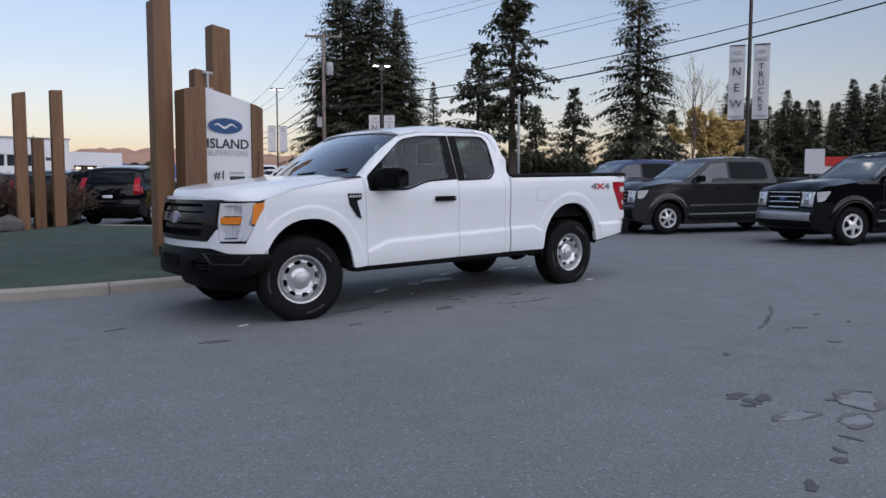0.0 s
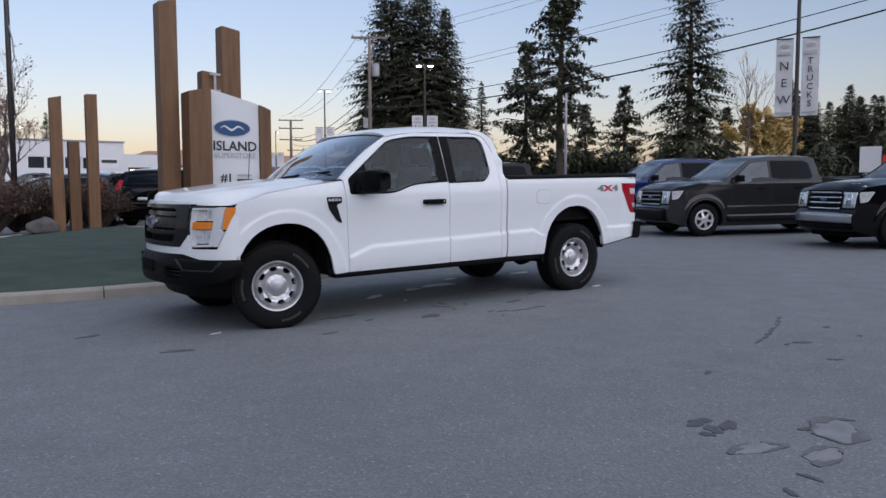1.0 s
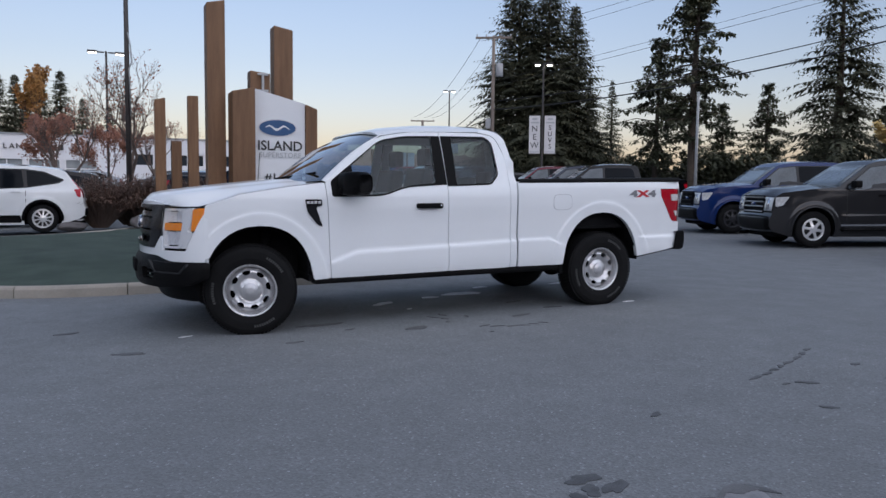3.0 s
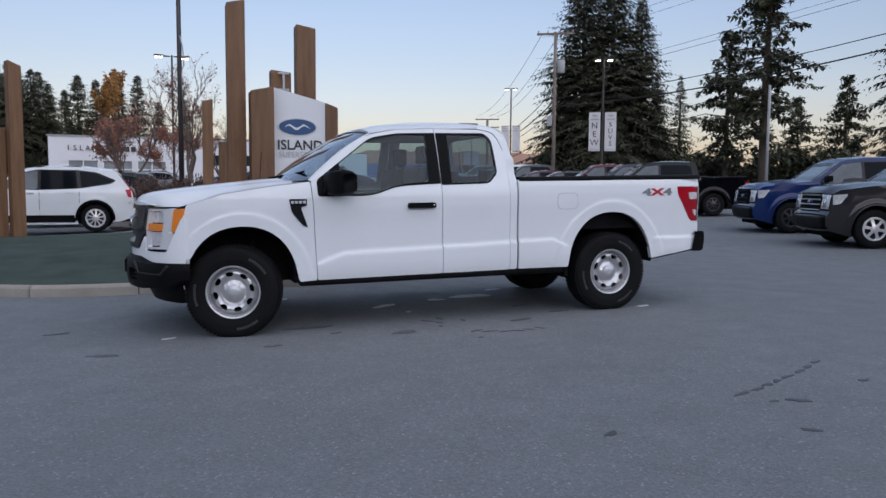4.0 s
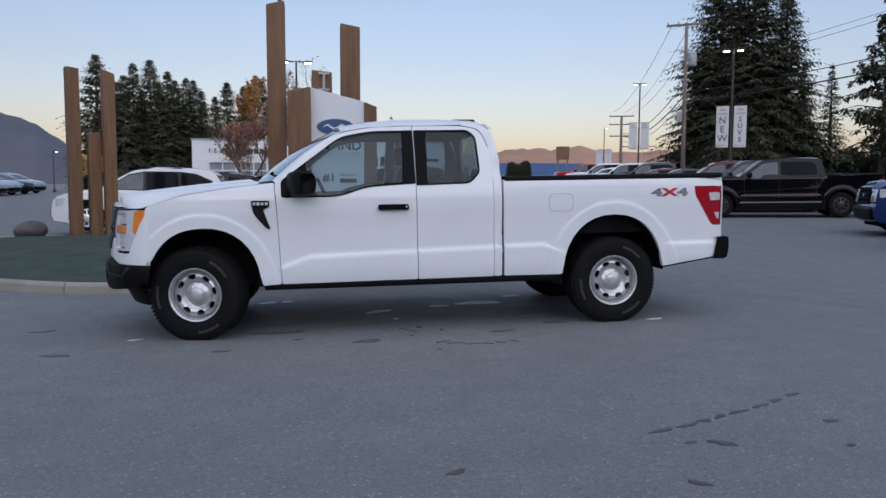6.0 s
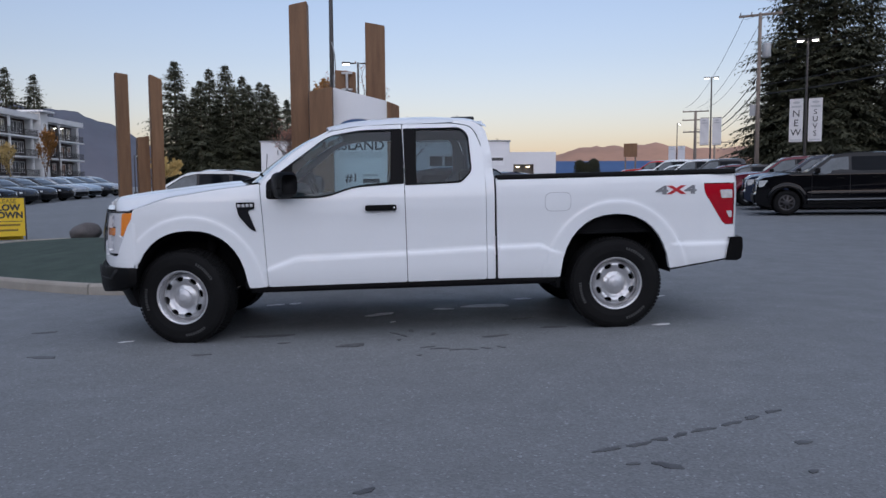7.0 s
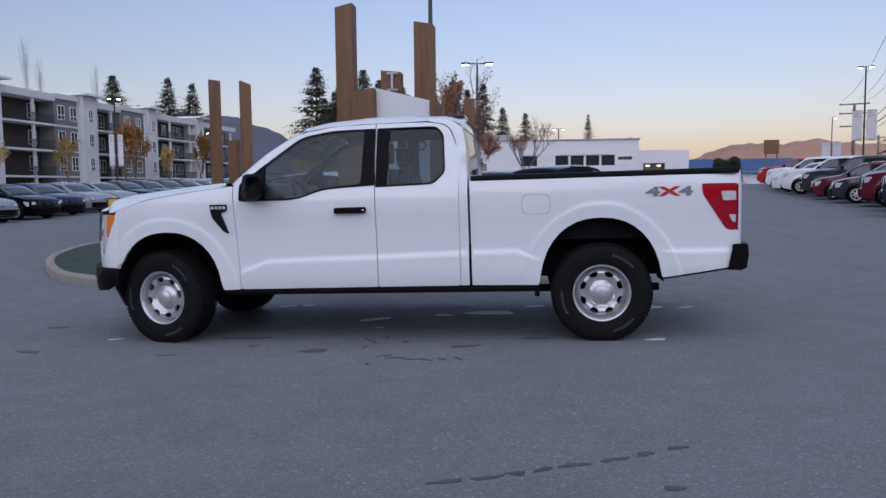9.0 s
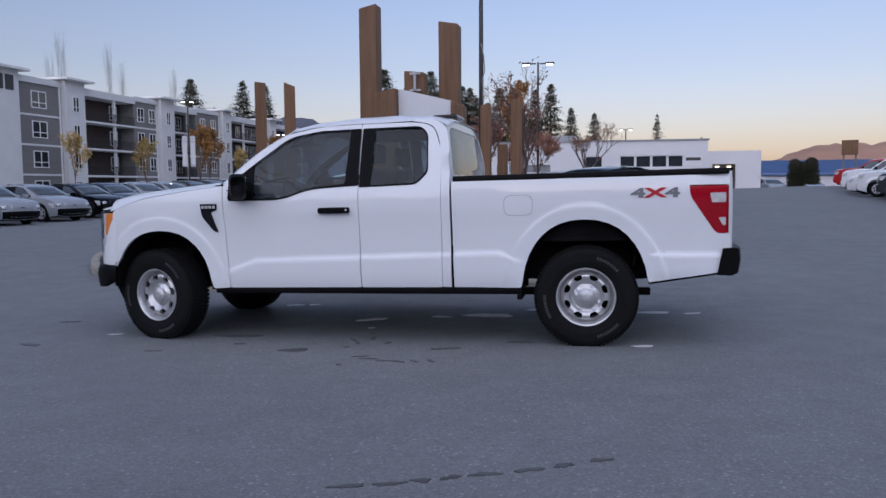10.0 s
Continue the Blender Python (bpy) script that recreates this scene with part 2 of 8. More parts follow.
M_STEEL = surface("silver_painted_steel_wheel", (0.60, 0.60, 0.61), 0.31, metal=0.72, vary=0.08, scale=9, fine=120)
M_ALLOY = surface("polished_alloy", (0.74, 0.74, 0.75), 0.25, metal=0.5, vary=0.08, scale=8)
M_DARK_ALLOY = surface("dark_alloy", (0.05, 0.05, 0.055), 0.35, metal=0.5, vary=0.15, scale=8)
M_CHROME = surface("chrome_trim", (0.75, 0.75, 0.77), 0.12, metal=1.0, vary=0.05)
M_UNDER = surface("underbody_black", (0.008, 0.008, 0.009), 0.9, vary=0.4, scale=5, bump=0.2, spec=0.08)
M_CABIN = surface("dark_grey_cabin_cloth", (0.085, 0.086, 0.09), 0.85, vary=0.2, scale=8, bump=0.2, bump_scale=180)
M_CABIN_LIGHT = surface("grey_cabin_lining", (0.34, 0.34, 0.35), 0.8, vary=0.1)
M_GLASS = glass("clear_side_glass", (0.54, 0.67, 0.71), 0.0, 0.055, 4.0)
M_WINDSCREEN = glass("laminated_windscreen", (0.60, 0.68, 0.70), 0.0, 0.30, 2.2)
M_GLASS_DARK = glass("privacy_glass", (0.36, 0.45, 0.49), 0.0, 0.05)
M_LENS = glass("clear_lamp_lens", (0.97, 0.97, 0.98), 0.03)
M_AMBER = surface("amber_lens", (0.92, 0.26, 0.012), 0.18, vary=0.15, coat=1.0)
M_RED_LENS = surface("red_tail_lens", (0.36, 0.004, 0.014), 0.16, vary=0.12, coat=0.25, spec=0.3)
M_CLEAR_LENS = surface("white_reverse_lens", (0.66, 0.64, 0.64), 0.15, metal=0.15, vary=0.2, scale=30, coat=0.6)
M_REFLECTOR = surface("lamp_reflector", (0.74, 0.76, 0.79), 0.2, metal=0.20, vary=0.25, scale=14, coat=0.6)
M_TINT = surface("tinted_far_glass", (0.007, 0.009, 0.012), 0.06, vary=0.3, scale=1.2, spec=0.08)
# Opaque panes; the pale blue-grey base colours stand for sky on the glass.
M_SCREEN = surface("windscreen_with_painted_sky", (0.12, 0.145, 0.165), 0.08, vary=0.45, scale=1.3, spec=0.9)
M_TINT_FRONT = surface("far_glass_with_painted_sky", (0.07, 0.085, 0.098), 0.06, vary=0.5, scale=1.6, spec=0.6)
M_PLATE = surface("plate_white", (0.6, 0.62, 0.66), 0.4, vary=0.08)
M_BADGE_BLUE = surface("blue_enamel_oval", (0.012, 0.045, 0.16), 0.25, vary=0.15, coat=0.8)
M_SILVER_PAINT = surface("silver_lettering", (0.6, 0.6, 0.62), 0.35, metal=0.4, vary=0.05)
M_GREY_DECAL = surface("grey_decal", (0.20, 0.205, 0.22), 0.4, vary=0.1)
M_SEAM = surface("shaded_white_seam", (0.42, 0.43, 0.45), 0.5, vary=0.1)
M_RED_DECAL = surface("red_decal", (0.5, 0.02, 0.03), 0.4, vary=0.1)


def ground_material():
    """Worn tarmac: aggregate speckle, patchy tone, faint long stains and a fine relief."""
    m = bpy.data.materials.new("worn_tarmac")
    m.use_nodes = True
    n, l = m.node_tree.nodes, m.node_tree.links
    b = n["Principled BSDF"]
    tc = n.new("ShaderNodeTexCoord")

    def noise_tex(scale, detail=4.0, rough=0.55):
        t = n.new("ShaderNodeTexNoise")
        t.inputs["Scale"].default_value, t.inputs["Detail"].default_value, t.inputs["Roughness"].default_value = scale, detail, rough
        l.new(tc.outputs["Object"], t.inputs["Vector"])
        return t.outputs["Fac"]

    def ranged(v, a, b_, c, d):
        r = n.new("ShaderNodeMapRange")
        for k, x in zip(("From Min", "From Max", "To Min", "To Max"), (a, b_, c, d)):
            r.inputs[k].default_value = x
        l.new(v, r.inputs["Value"])
        return r.outputs[0]

    def times(a, b_):
        r = n.new("ShaderNodeMath")
        r.operation = "MULTIPLY"
        l.new(a, r.inputs[0])
        l.new(b_, r.inputs[1])
        return r.outputs[0]

    vor = n.new("ShaderNodeTexVoronoi")
    vor.inputs["Scale"].default_value = 85
    l.new(tc.outputs["Object"], vor.inputs["Vector"])
    sep = n.new("ShaderNodeSeparateColor")
    l.new(vor.outputs["Color"], sep.inputs[0])
    speck = ranged(sep.outputs[0], 0.0, 1.0, 0.82, 1.19)
    light = ranged(sep.outputs[1], 0.94, 1.0, 1.0, 1.7)
    tone = ranged(noise_tex(0.35, 6), 0.3, 0.7, 0.93, 1.07)
    patch = ranged(noise_tex(2.3, 5), 0.3, 0.75, 0.95, 1.06)
    dark = ranged(noise_tex(1.1, 7, 0.7), 0.60, 0.70, 1.0, 0.90)
    k = times(times(times(speck, light), times(tone, patch)), dark)
    mul = n.new("ShaderNodeVectorMath")
    mul.operation = "SCALE"
    mul.inputs[0].default_value = (0.153, 0.162, 0.171)
    l.new(k, mul.inputs["Scale"])
    l.new(mul.outputs[0], b.inputs["Base Color"])
    l.new(ranged(noise_tex(3.0), 0.3, 0.7, 0.62, 0.82), b.inputs["Roughness"])
    bp = n.new("ShaderNodeBump")
    bp.inputs["Strength"].default_value, bp.inputs["Distance"].default_value = 0.40, 0.006
    l.new(vor.outputs["Distance"], bp.inputs["Height"])
    l.new(bp.outputs[0], b.inputs["Normal"])
    return m


M_TARMAC = ground_material()
M_STAIN = surface("dark_oil_stain", (0.070, 0.072, 0.077), 0.6, vary=0.4, scale=14, fine=80, bump=0.2, bump_scale=120)
M_CRACK = surface("damp_crack_rim", (0.115, 0.116, 0.122), 0.65, vary=0.3, scale=18, fine=90, bump=0.3, bump_scale=120)
M_WORN_PATCH = surface("pale_worn_patch", (0.200, 0.202, 0.214), 0.6, vary=0.35, scale=6, fine=60, bump=0.2, bump_scale=90)
M_PALE = surface("pale_tarmac_spot", (0.62, 0.62, 0.63), 0.6, vary=0.3, scale=10, fine=60)
M_KERB = surface("weathered_concrete_kerb", (0.30, 0.275, 0.24), 0.85, vary=0.2, scale=2.5, fine=50, bump=0.4, bump_scale=90, rand=0.06)
M_TURF = surface("dark_green_turf", (0.028, 0.052, 0.040), 0.95, vary=0.35, scale=2.2, fine=60, bump=1.0, bump_scale=120, second=(0.058, 0.086, 0.066))
M_TIMBER = surface("brown_stained_timber", (0.16, 0.078, 0.035), 0.6, vary=0.25, scale=2.2, fine=26, bump=0.15, bump_scale=30, second=(0.22, 0.115, 0.055), rand=0.08, stretch=(6, 6, 0.5))
M_SIGN_WHITE = surface("white_sign_panel", (0.74, 0.75, 0.77), 0.45, vary=0.03)
M_SIGN_BLUE = surface("blue_sign_oval", (0.030, 0.085, 0.20), 0.3, vary=0.15)
M_SIGN_DARK = surface("charcoal_sign_lettering", (0.035, 0.037, 0.04), 0.45, vary=0.1)
M_SIGN_GREY = surface("pale_grey_sign_lettering", (0.45, 0.46, 0.48), 0.45, vary=0.05)
M_BRACKET = surface("galvanised_bracket", (0.42, 0.43, 0.44), 0.45, metal=0.4, vary=0.1)

# ---- ground ----
def ground_sheet():
    near = [-14 + 0.5 * i for i in range(89)]
    far_n = [-2500, -1200, -600, -300, -150, -80, -50, -30, -20]
    far_p = [36, 45, 60, 90, 150, 300, 600, 1200, 2500]
    xs, ys = far_n + near + far_p, far_n + near + far_p
    rows = [[(x, y, ground_z(x, y)) for x in xs] for y in ys]
    return loft(rows)


tagged(part("ground", ground_sheet(), M_TARMAC), "worn grey tarmac of a car dealer's yard", "ground", kind="structure")


def flat_patch(name, cx, cy, rx, ry, turn, material, label, lift=0.012, seed=0, rough=0.35):
    """A thin irregular mark lying on the tarmac."""
    c, s = math.cos(radians(turn)), math.sin(radians(turn))
    o = [(cx + c * a - s * b, cy + s * a + c * b) for a, b in blob_outline(rx, ry, 34, rough, seed)]
    ob = part(name, panel(o, lambda x, y: (x, y, ground_z(x, y) + lift * 0.45), (0, 0, -0.01), 0.2), material)
    return tagged(ob, label, "stain", kind="structure")


# ---- island: kerb and turf ----
KERB = [(3.9, 2.9), (3.2, 2.35), (2.2, 2.12), (1.0, 2.08), (-0.1, 2.1), (-1.15, 2.17), (-2.0, 2.36), (-2.8, 2.82), (-3.4, 3.25), (-4.1, 3.78), (-4.75, 4.5),
        (-5.5, 5.5), (-6.3, 6.8), (-7.0, 8.4), (-7.5, 10.2), (-7.4, 11.6), (-6.6, 12.3), (-5.0, 12.5), (-2.0, 13.0), (0.5, 15.6), (2.6, 15.9), (3.8, 14.2), (4.6, 11.0), (4.7, 7.0), (4.4, 4.0)]


def smooth_loop(points, per=6):
    out, n = [], len(points)
    for i in range(n):
        p0, p1, p2, p3 = (Vector(points[(i + k) % n]) for k in (-1, 0, 1, 2))
        for j in range(per):
            t = j / per
            out.append(0.5 * ((2 * p1) + (p2 - p0) * t + (2 * p0 - 5 * p1 + 4 * p2 - p3) * t * t + (3 * p1 - p0 - 3 * p2 + p3) * t ** 3))
    return out


RING = smooth_loop(KERB)


def inset(p, d):
    i = RING.index(p)
    t = (RING[(i + 1) % len(RING)] - RING[i - 1]).normalized()
    nrm = Vector((t.y, -t.x))
    return p + nrm * d


def turf_z(x, y):
    """The turf rises from the kerb to a low mound."""
    d = min((Vector((x, y)) - p).length for p in RING[::2])
    return ground_z(x, y) + 0.10 + 0.17 * step(0.0, 2.6, d)


def build_island():
    island = tagged(thing("kerbed_island", "kerbed island covered with short dark green turf", "island"), kind="structure")
    inner = [tuple(inset(p, 0.16)) for p in RING]
    part("turf", panel(inner, lambda x, y: (x, y, turf_z(x, y) + 0.008 * noise.noise((x * 3, y * 3, 0))), (0, 0, -0.25), 0.35), M_TURF, island, "short dark green turf")
    # kerb stones about 0.9 m long with open joints
    total, acc = [0.0], 0.0
    for i in range(len(RING)):
        acc += (RING[(i + 1) % len(RING)] - RING[i]).length
        total.append(acc)

    def along(s):
        s %= acc
        for i in range(len(RING)):
            if total[i + 1] >= s:
                k = (s - total[i]) / (total[i + 1] - total[i])
                a, b = RING[i], RING[(i + 1) % len(RING)]
                return a.lerp(b, k), (b - a).normalized()
        return RING[0], Vector((1, 0))

    count = int(acc / 1.25)
    for q in range(count):
        s0, s1 = acc * q / count + 0.006, acc * (q + 1) / count - 0.006
        rows = []
        for j in range(5):
            p, t = along(lerp(s0, s1, j / 4))
            nrm = Vector((t.y, -t.x))
            row = []
            for off, h in ((0.0, -0.1), (0.012, 0.10), (0.03, 0.128), (0.06, 0.138), (0.13, 0.135), (0.16, 0.12), (0.17, -0.1)):
                c = p + nrm * off
                row.append((c.x, c.y, ground_z(c.x, c.y) + h))
            rows.append(row)
        v, f, s = loft(rows)
        f = [x[::-1] for x in f] + [tuple(range(7)), tuple(range(28 + 6, 27, -1))]
        part("kerb_stone", (v, f, False), M_KERB, island)
    return island


# ---- timber posts and the sign ----
def timber_post(parent, x0, x1, y0, y1, zb, zl, zr, turn=0.0):
    """A squared timber whose top is cut on a slant from zl (low x) to zr (high x)."""
    d = box(x0, x1, y0, y1, 0, 1, 0.012)
    v = []
    for p in d[0]:
        k = (p.x - x0) / (x1 - x0)
        top = lerp(zl, zr, k)
        v.append(Vector((p.x, p.y, zb + (top - zb) * p.z)))
    mid = Matrix.Translation(((x0 + x1) / 2, (y0 + y1) / 2, 0))
    return part("post", moved((v, d[1], False), mid @ Matrix.Rotation(radians(turn), 4, "Z") @ mid.inverted()), M_TIMBER, parent)


def build_sign():
    sign = thing("entrance_sign", "tall white dealership sign framed by brown timber posts on the turf", "sign")
    zb = 0.05
    timber_post(sign, 0.30, 0.56, 3.92, 4.20, zb, 3.93, 3.99)
    timber_post(sign, 1.38, 1.68, 4.42, 4.70, zb, 3.80, 3.75)
    timber_post(sign, 0.94, 1.24, 4.05, 4.28, zb, 3.03, 3.00)
    timber_post(sign, 0.60, 0.925, 3.60, 3.98, zb, 2.66, 2.73)
    timber_post(sign, 1.70, 1.88, 3.72, 4.02, zb, 2.54, 2.47)
    o = [(0.93, 0.4), (1.695, 0.4), (1.695, 2.545), (0.93, 2.735)]
    face = part("sign_panel", panel(o, lambda x, z: (x, 3.76, z), (0, 0.14, 0), 0.4), M_SIGN_WHITE, sign, "white sign panel with a slanted top")
    oval = [(1.28 + 0.27 * math.cos(t * math.pi / 20), 2.17 + 0.115 * math.sin(t * math.pi / 20)) for t in range(40)]
    rim = [(1.28 + 0.285 * math.cos(t * math.pi / 20), 2.17 + 0.13 * math.sin(t * math.pi / 20)) for t in range(40)]
    part("oval_rim", panel(rim, lambda x, z: (x, 3.752, z), (0, 0.012, 0), 0.2), M_SILVER_PAINT, face, "silver rim")
    part("oval", panel(oval, lambda x, z: (x, 3.748, z), (0, 0.006, 0), 0.2), M_SIGN_BLUE, face, "deep blue oval")
    wave = [(1.10 + 0.36 * k / 12, 2.17 + 0.028 * math.sin(k * 0.85), 0.004 + 0.014 * math.sin(math.pi * k / 12)) for k in range(13)]
    part("oval_mark", panel([(x, z + h) for x, z, h in wave] + [(x, z - h) for x, z, h in wave[::-1]], lambda x, z: (x, 3.744, z), (0, 0.004, 0), 0.1), M_SIGN_WHITE, face, "white wave mark")
    for body, size, x, z, m, nm in (("ISLAND", 0.200, 1.318, 1.90, M_SIGN_DARK, "lettering"), ("SUPERSTORE", 0.110, 1.322, 1.765, M_SIGN_GREY, "lettering"), ("#1", 0.17, 1.18, 1.43, M_SIGN_DARK, "lettering")):
        part(nm, text_mesh(body, size, 0.003, bold=0.003 if m is M_SIGN_DARK else 0.0), m, face, at=pose(x, 3.752, z))
    for x0, x1, z0, z1, m in ((1.34, 1.56, 1.455, 1.49, M_SIGN_GREY), (1.34, 1.58, 1.36, 1.42, M_SIGN_DARK), (1.08, 1.55, 1.1, 1.13, M_SIGN_GREY), (1.08, 1.45, 1.04, 1.07, M_SIGN_GREY)):
        part("text_bar", box(x0, x1, 3.750, 3.757, z0, z1, 0), m, face)
    part("bracket", join(box(1.04, 1.20, 3.98, 4.02, 2.96, 2.99, 0.004), box(1.10, 1.135, 3.98, 4.02, 2.72, 2.96, 0.004), box(1.04, 1.20, 3.98, 4.02, 2.72, 2.75, 0.004)), M_BRACKET, sign, "pale metal bracket")
    return sign


def post_group(cx, cy, posts, label, turn=0.0):
    g = thing("timber_post_group", label, "post")
    for x, y, w, d, hl, hr in posts:
        timber_post(g, cx + x - w / 2, cx + x + w / 2, cy + y - d / 2, cy + y + d / 2, 0.0, hl, hr, turn)
    return g


build_island()
build_sign()
post_group(-4.18, 10.15, ((-0.02, 0, 0.26, 0.27, 3.83, 3.80), (0.36, 0.12, 0.25, 0.26, 2.42, 2.46), (0.70, 0.05, 0.25, 0.25, 3.80, 3.70)), "three brown squared timber posts of unequal height on the turf", 26)
post_group(0.55, 14.65, ((-0.02, 0, 0.28, 0.24, 3.60, 3.66), (0.42, 0.25, 0.27, 0.24, 2.52, 2.52), (0.84, 0.0, 0.28, 0.24, 3.75, 3.76)), "three brown timber posts standing beside brown shrubs")


# ---- the white pickup ----
M_HUB = surface("silver_hub_cap", (0.56, 0.56, 0.58), 0.4, metal=0.5, vary=0.1, scale=12)
M_BEZEL = surface("satin_chrome_bezel", (0.86, 0.87, 0.88), 0.20, metal=0.30, vary=0.06, coat=0.5)

def tyre_profile(r, rim, w):
    h = w / 2
    return [(rim - 0.012, -h * 0.78), (rim + 0.012, -h * 0.92), (lerp(rim, r, 0.35), -h * 1.02), (lerp(rim, r, 0.7), -h), (r - 0.022, -h * 0.9), (r - 0.004, -h * 0.72),
            (r, -h * 0.4), (r, h * 0.4), (r - 0.004, h * 0.72), (r - 0.022, h * 0.9), (lerp(rim, r, 0.7), h), (lerp(rim, r, 0.35), h * 1.02), (rim + 0.012, h * 0.92), (rim - 0.012, h * 0.78)]


def tread_blocks(r, w, n=56):
    d = []
    for k in range(n):
        for j, (y0, y1) in enumerate(((-0.5, -0.27), (-0.22, -0.02), (0.02, 0.22), (0.27, 0.5))):
            t = 2 * math.pi * (k + 0.5 * (j % 2)) / n
            b = box(-0.012, 0.012, y0 * w * 0.9, y1 * w * 0.9, r - 0.006, r + 0.006, 0)
            d.append(moved(b, Matrix.Rotation(t, 4, "Y")))
    v, f, _ = join(*d)
    return v, f, False


def steel_disc(r):
    """Pressed wheel disc with eight rounded slots; outer face towards -y."""
    holes = []
    for k in range(8):
        a = 2 * math.pi * (k + 0.5) / 8
        q = []
        for rr, t in ((0.65, -0.16), (0.635, 0.0), (0.65, 0.16), (0.81, 0.245), (0.84, 0.0), (0.81, -0.245)):
            q.append((r * rr * math.cos(a + t), r * rr * math.sin(a + t)))
        holes.append(rounded(q, 0.016, 3))
    o = [(r * math.cos(t * math.pi / 32), r * math.sin(t * math.pi / 32)) for t in range(64)]

    def fn(x, z):
        k = math.hypot(x, z) / r
        y = np.interp(k, [0, 0.36, 0.40, 0.45, 0.50, 0.58, 0.72, 0.84, 0.89, 0.94, 1.0], [-0.030, -0.030, -0.026, 0.008, 0.008, -0.026, -0.042, -0.036, -0.018, 0.012, 0.016])
        return x, y, z

    return panel(o, fn, (0, 0.025, 0), 0.02, holes)


def build_wheel():
    """Wheel at the origin, outer face towards -y."""
    w = thing("wheel", "", "")
    tyre = part("tyre", join(lathe(tyre_profile(0.40, 0.225, 0.26), 56), tread_blocks(0.398, 0.24, 74)), M_RUBBER, w, "black all-terrain tyre")
    ring = [(0.222 + 0.02, -0.098), (0.238, -0.112), (0.228, -0.116), (0.216, -0.108), (0.208, -0.08), (0.200, 0.06)]
    rim = part("rim", lathe(ring, 48), M_STEEL, w)
    part("disc", moved(steel_disc(0.212), pose(0, -0.046, 0)), M_STEEL, rim, "silver slotted steel wheel")
    cap = [(0.066, -0.06), (0.066, -0.086), (0.062, -0.092), (0.047, -0.094), (0.044, -0.098), (0.02, -0.100), (0.001, -0.1005)]
    part("hub_cap", lathe(cap, 28), M_HUB, rim, "silver hub cap")
    part("brake_drum", lathe([(0.17, 0.06), (0.17, -0.01), (0.06, -0.02), (0.001, -0.02)], 24), M_UNDER, rim)
    for a0 in (0.3, 2.3, 4.2):
        marks = []
        for k in range(9):
            a = a0 + k * 0.068
            b = box(-0.007, 0.007, -0.1335, -0.131, 0.308, 0.330, 0)
            marks.append(moved(b, Matrix.Rotation(a, 4, "Y")))
        part("sidewall_lettering", join(*marks)[:2] + (False,), M_LETTER_RUBBER, tyre)
    return w


AX_F, AX_R, HUB = 0.0, 3.693, 0.392


def arch(cx, a, b, x_start, x_end, z0, n=18, power=2.25):
    """Arch points from its front foot over the top to its rear foot."""
    out = []
    for i in range(n + 1):
        t = math.pi * (1 - i / n)
        c, s = math.cos(t), math.sin(t)
        out.append((cx + a * math.copysign(abs(c) ** (2 / power), c), 0.40 + b * abs(s) ** (2 / power)))
    out = [p for p in out if p[1] > z0 + 0.03]
    return [(x_start, z0)] + out + [(x_end, z0)] if x_start is not None else out


# where the pressed rims round the wheel arches lie: centre, half length, height
FLARES = ((AX_F + 0.06, 0.610, 0.675), (AX_R - 0.01, 0.635, 0.720))


def side_w(x, z):
    """Half width of the pickup's body at length x and height z."""
    if x < 2.62:
        w = np.interp(z, [0.40, 0.50, 0.70, 0.95, 1.10, 1.20, 1.27, 1.33, 1.60, 1.82, 1.9], [0.955, 0.972, 0.975, 0.985, 0.998, 0.995, 0.982, 0.958, 0.862, 0.772, 0.735])
    else:
        w = np.interp(z, [0.40, 0.50, 0.70, 0.95, 1.10, 1.20, 1.30, 1.345, 1.40], [0.955, 0.972, 0.975, 0.985, 0.998, 0.998, 0.988, 0.970, 0.93])
    if 0.55 < x < 3.3 and z < 0.85:
        zc = np.interp(x, [0.66, 0.95, 1.9, 2.6, 3.02, 3.17], [0.60, 0.706, 0.727, 0.748, 0.758, 0.69])
        amp = step(0.66, 0.74, x) * (1 - step(3.10, 3.25, x))
        w += 0.017 * amp * step(zc + 0.003, zc - 0.015, z) * step(0.42, 0.60, z)
    if x > 4.12 and z < 0.80:
        w += 0.018 * step(4.14, 4.26, x) * step(0.738, 0.718, z) * step(0.50, 0.60, z)
    for cx, a, b in FLARES:
        r = math.hypot((x - cx) / a, (z - 0.40) / b)
        if r < 1.2 and z > 0.42:
            w += 0.008 * step(1.012, 0.988, r)
    w -= 0.02 * step(-0.05, -0.42, x)
    w -= 0.030 * step(4.45, 4.76, x)
    return w


def crease_lines():
    """Where the pressed lines of the body sides run."""
    xs = np.linspace(0.60, 3.28, 46)
    zc = lambda x: float(np.interp(x, [0.66, 0.95, 1.9, 2.6, 3.02, 3.17], [0.60, 0.706, 0.727, 0.748, 0.758, 0.69]))
    out = [[(x, zc(x) + d) for x in xs] for d in (0.03, 0.006, -0.006, -0.018, -0.045)] + [[(4.12, z), (4.74, z)] for z in (0.762, 0.739, 0.728, 0.717, 0.694)]
    for cx, ra, rb in FLARES:
        for r in (1.05, 1.014, 1.0, 0.986, 0.95):
            out.append([(cx + ra * r * math.cos(a), 0.40 + rb * r * math.sin(a)) for a in np.linspace(0.06, math.pi - 0.06, 60)])
    return out


def side_fn(sgn):
    return lambda x, z: (x, sgn * side_w(x, z), z)


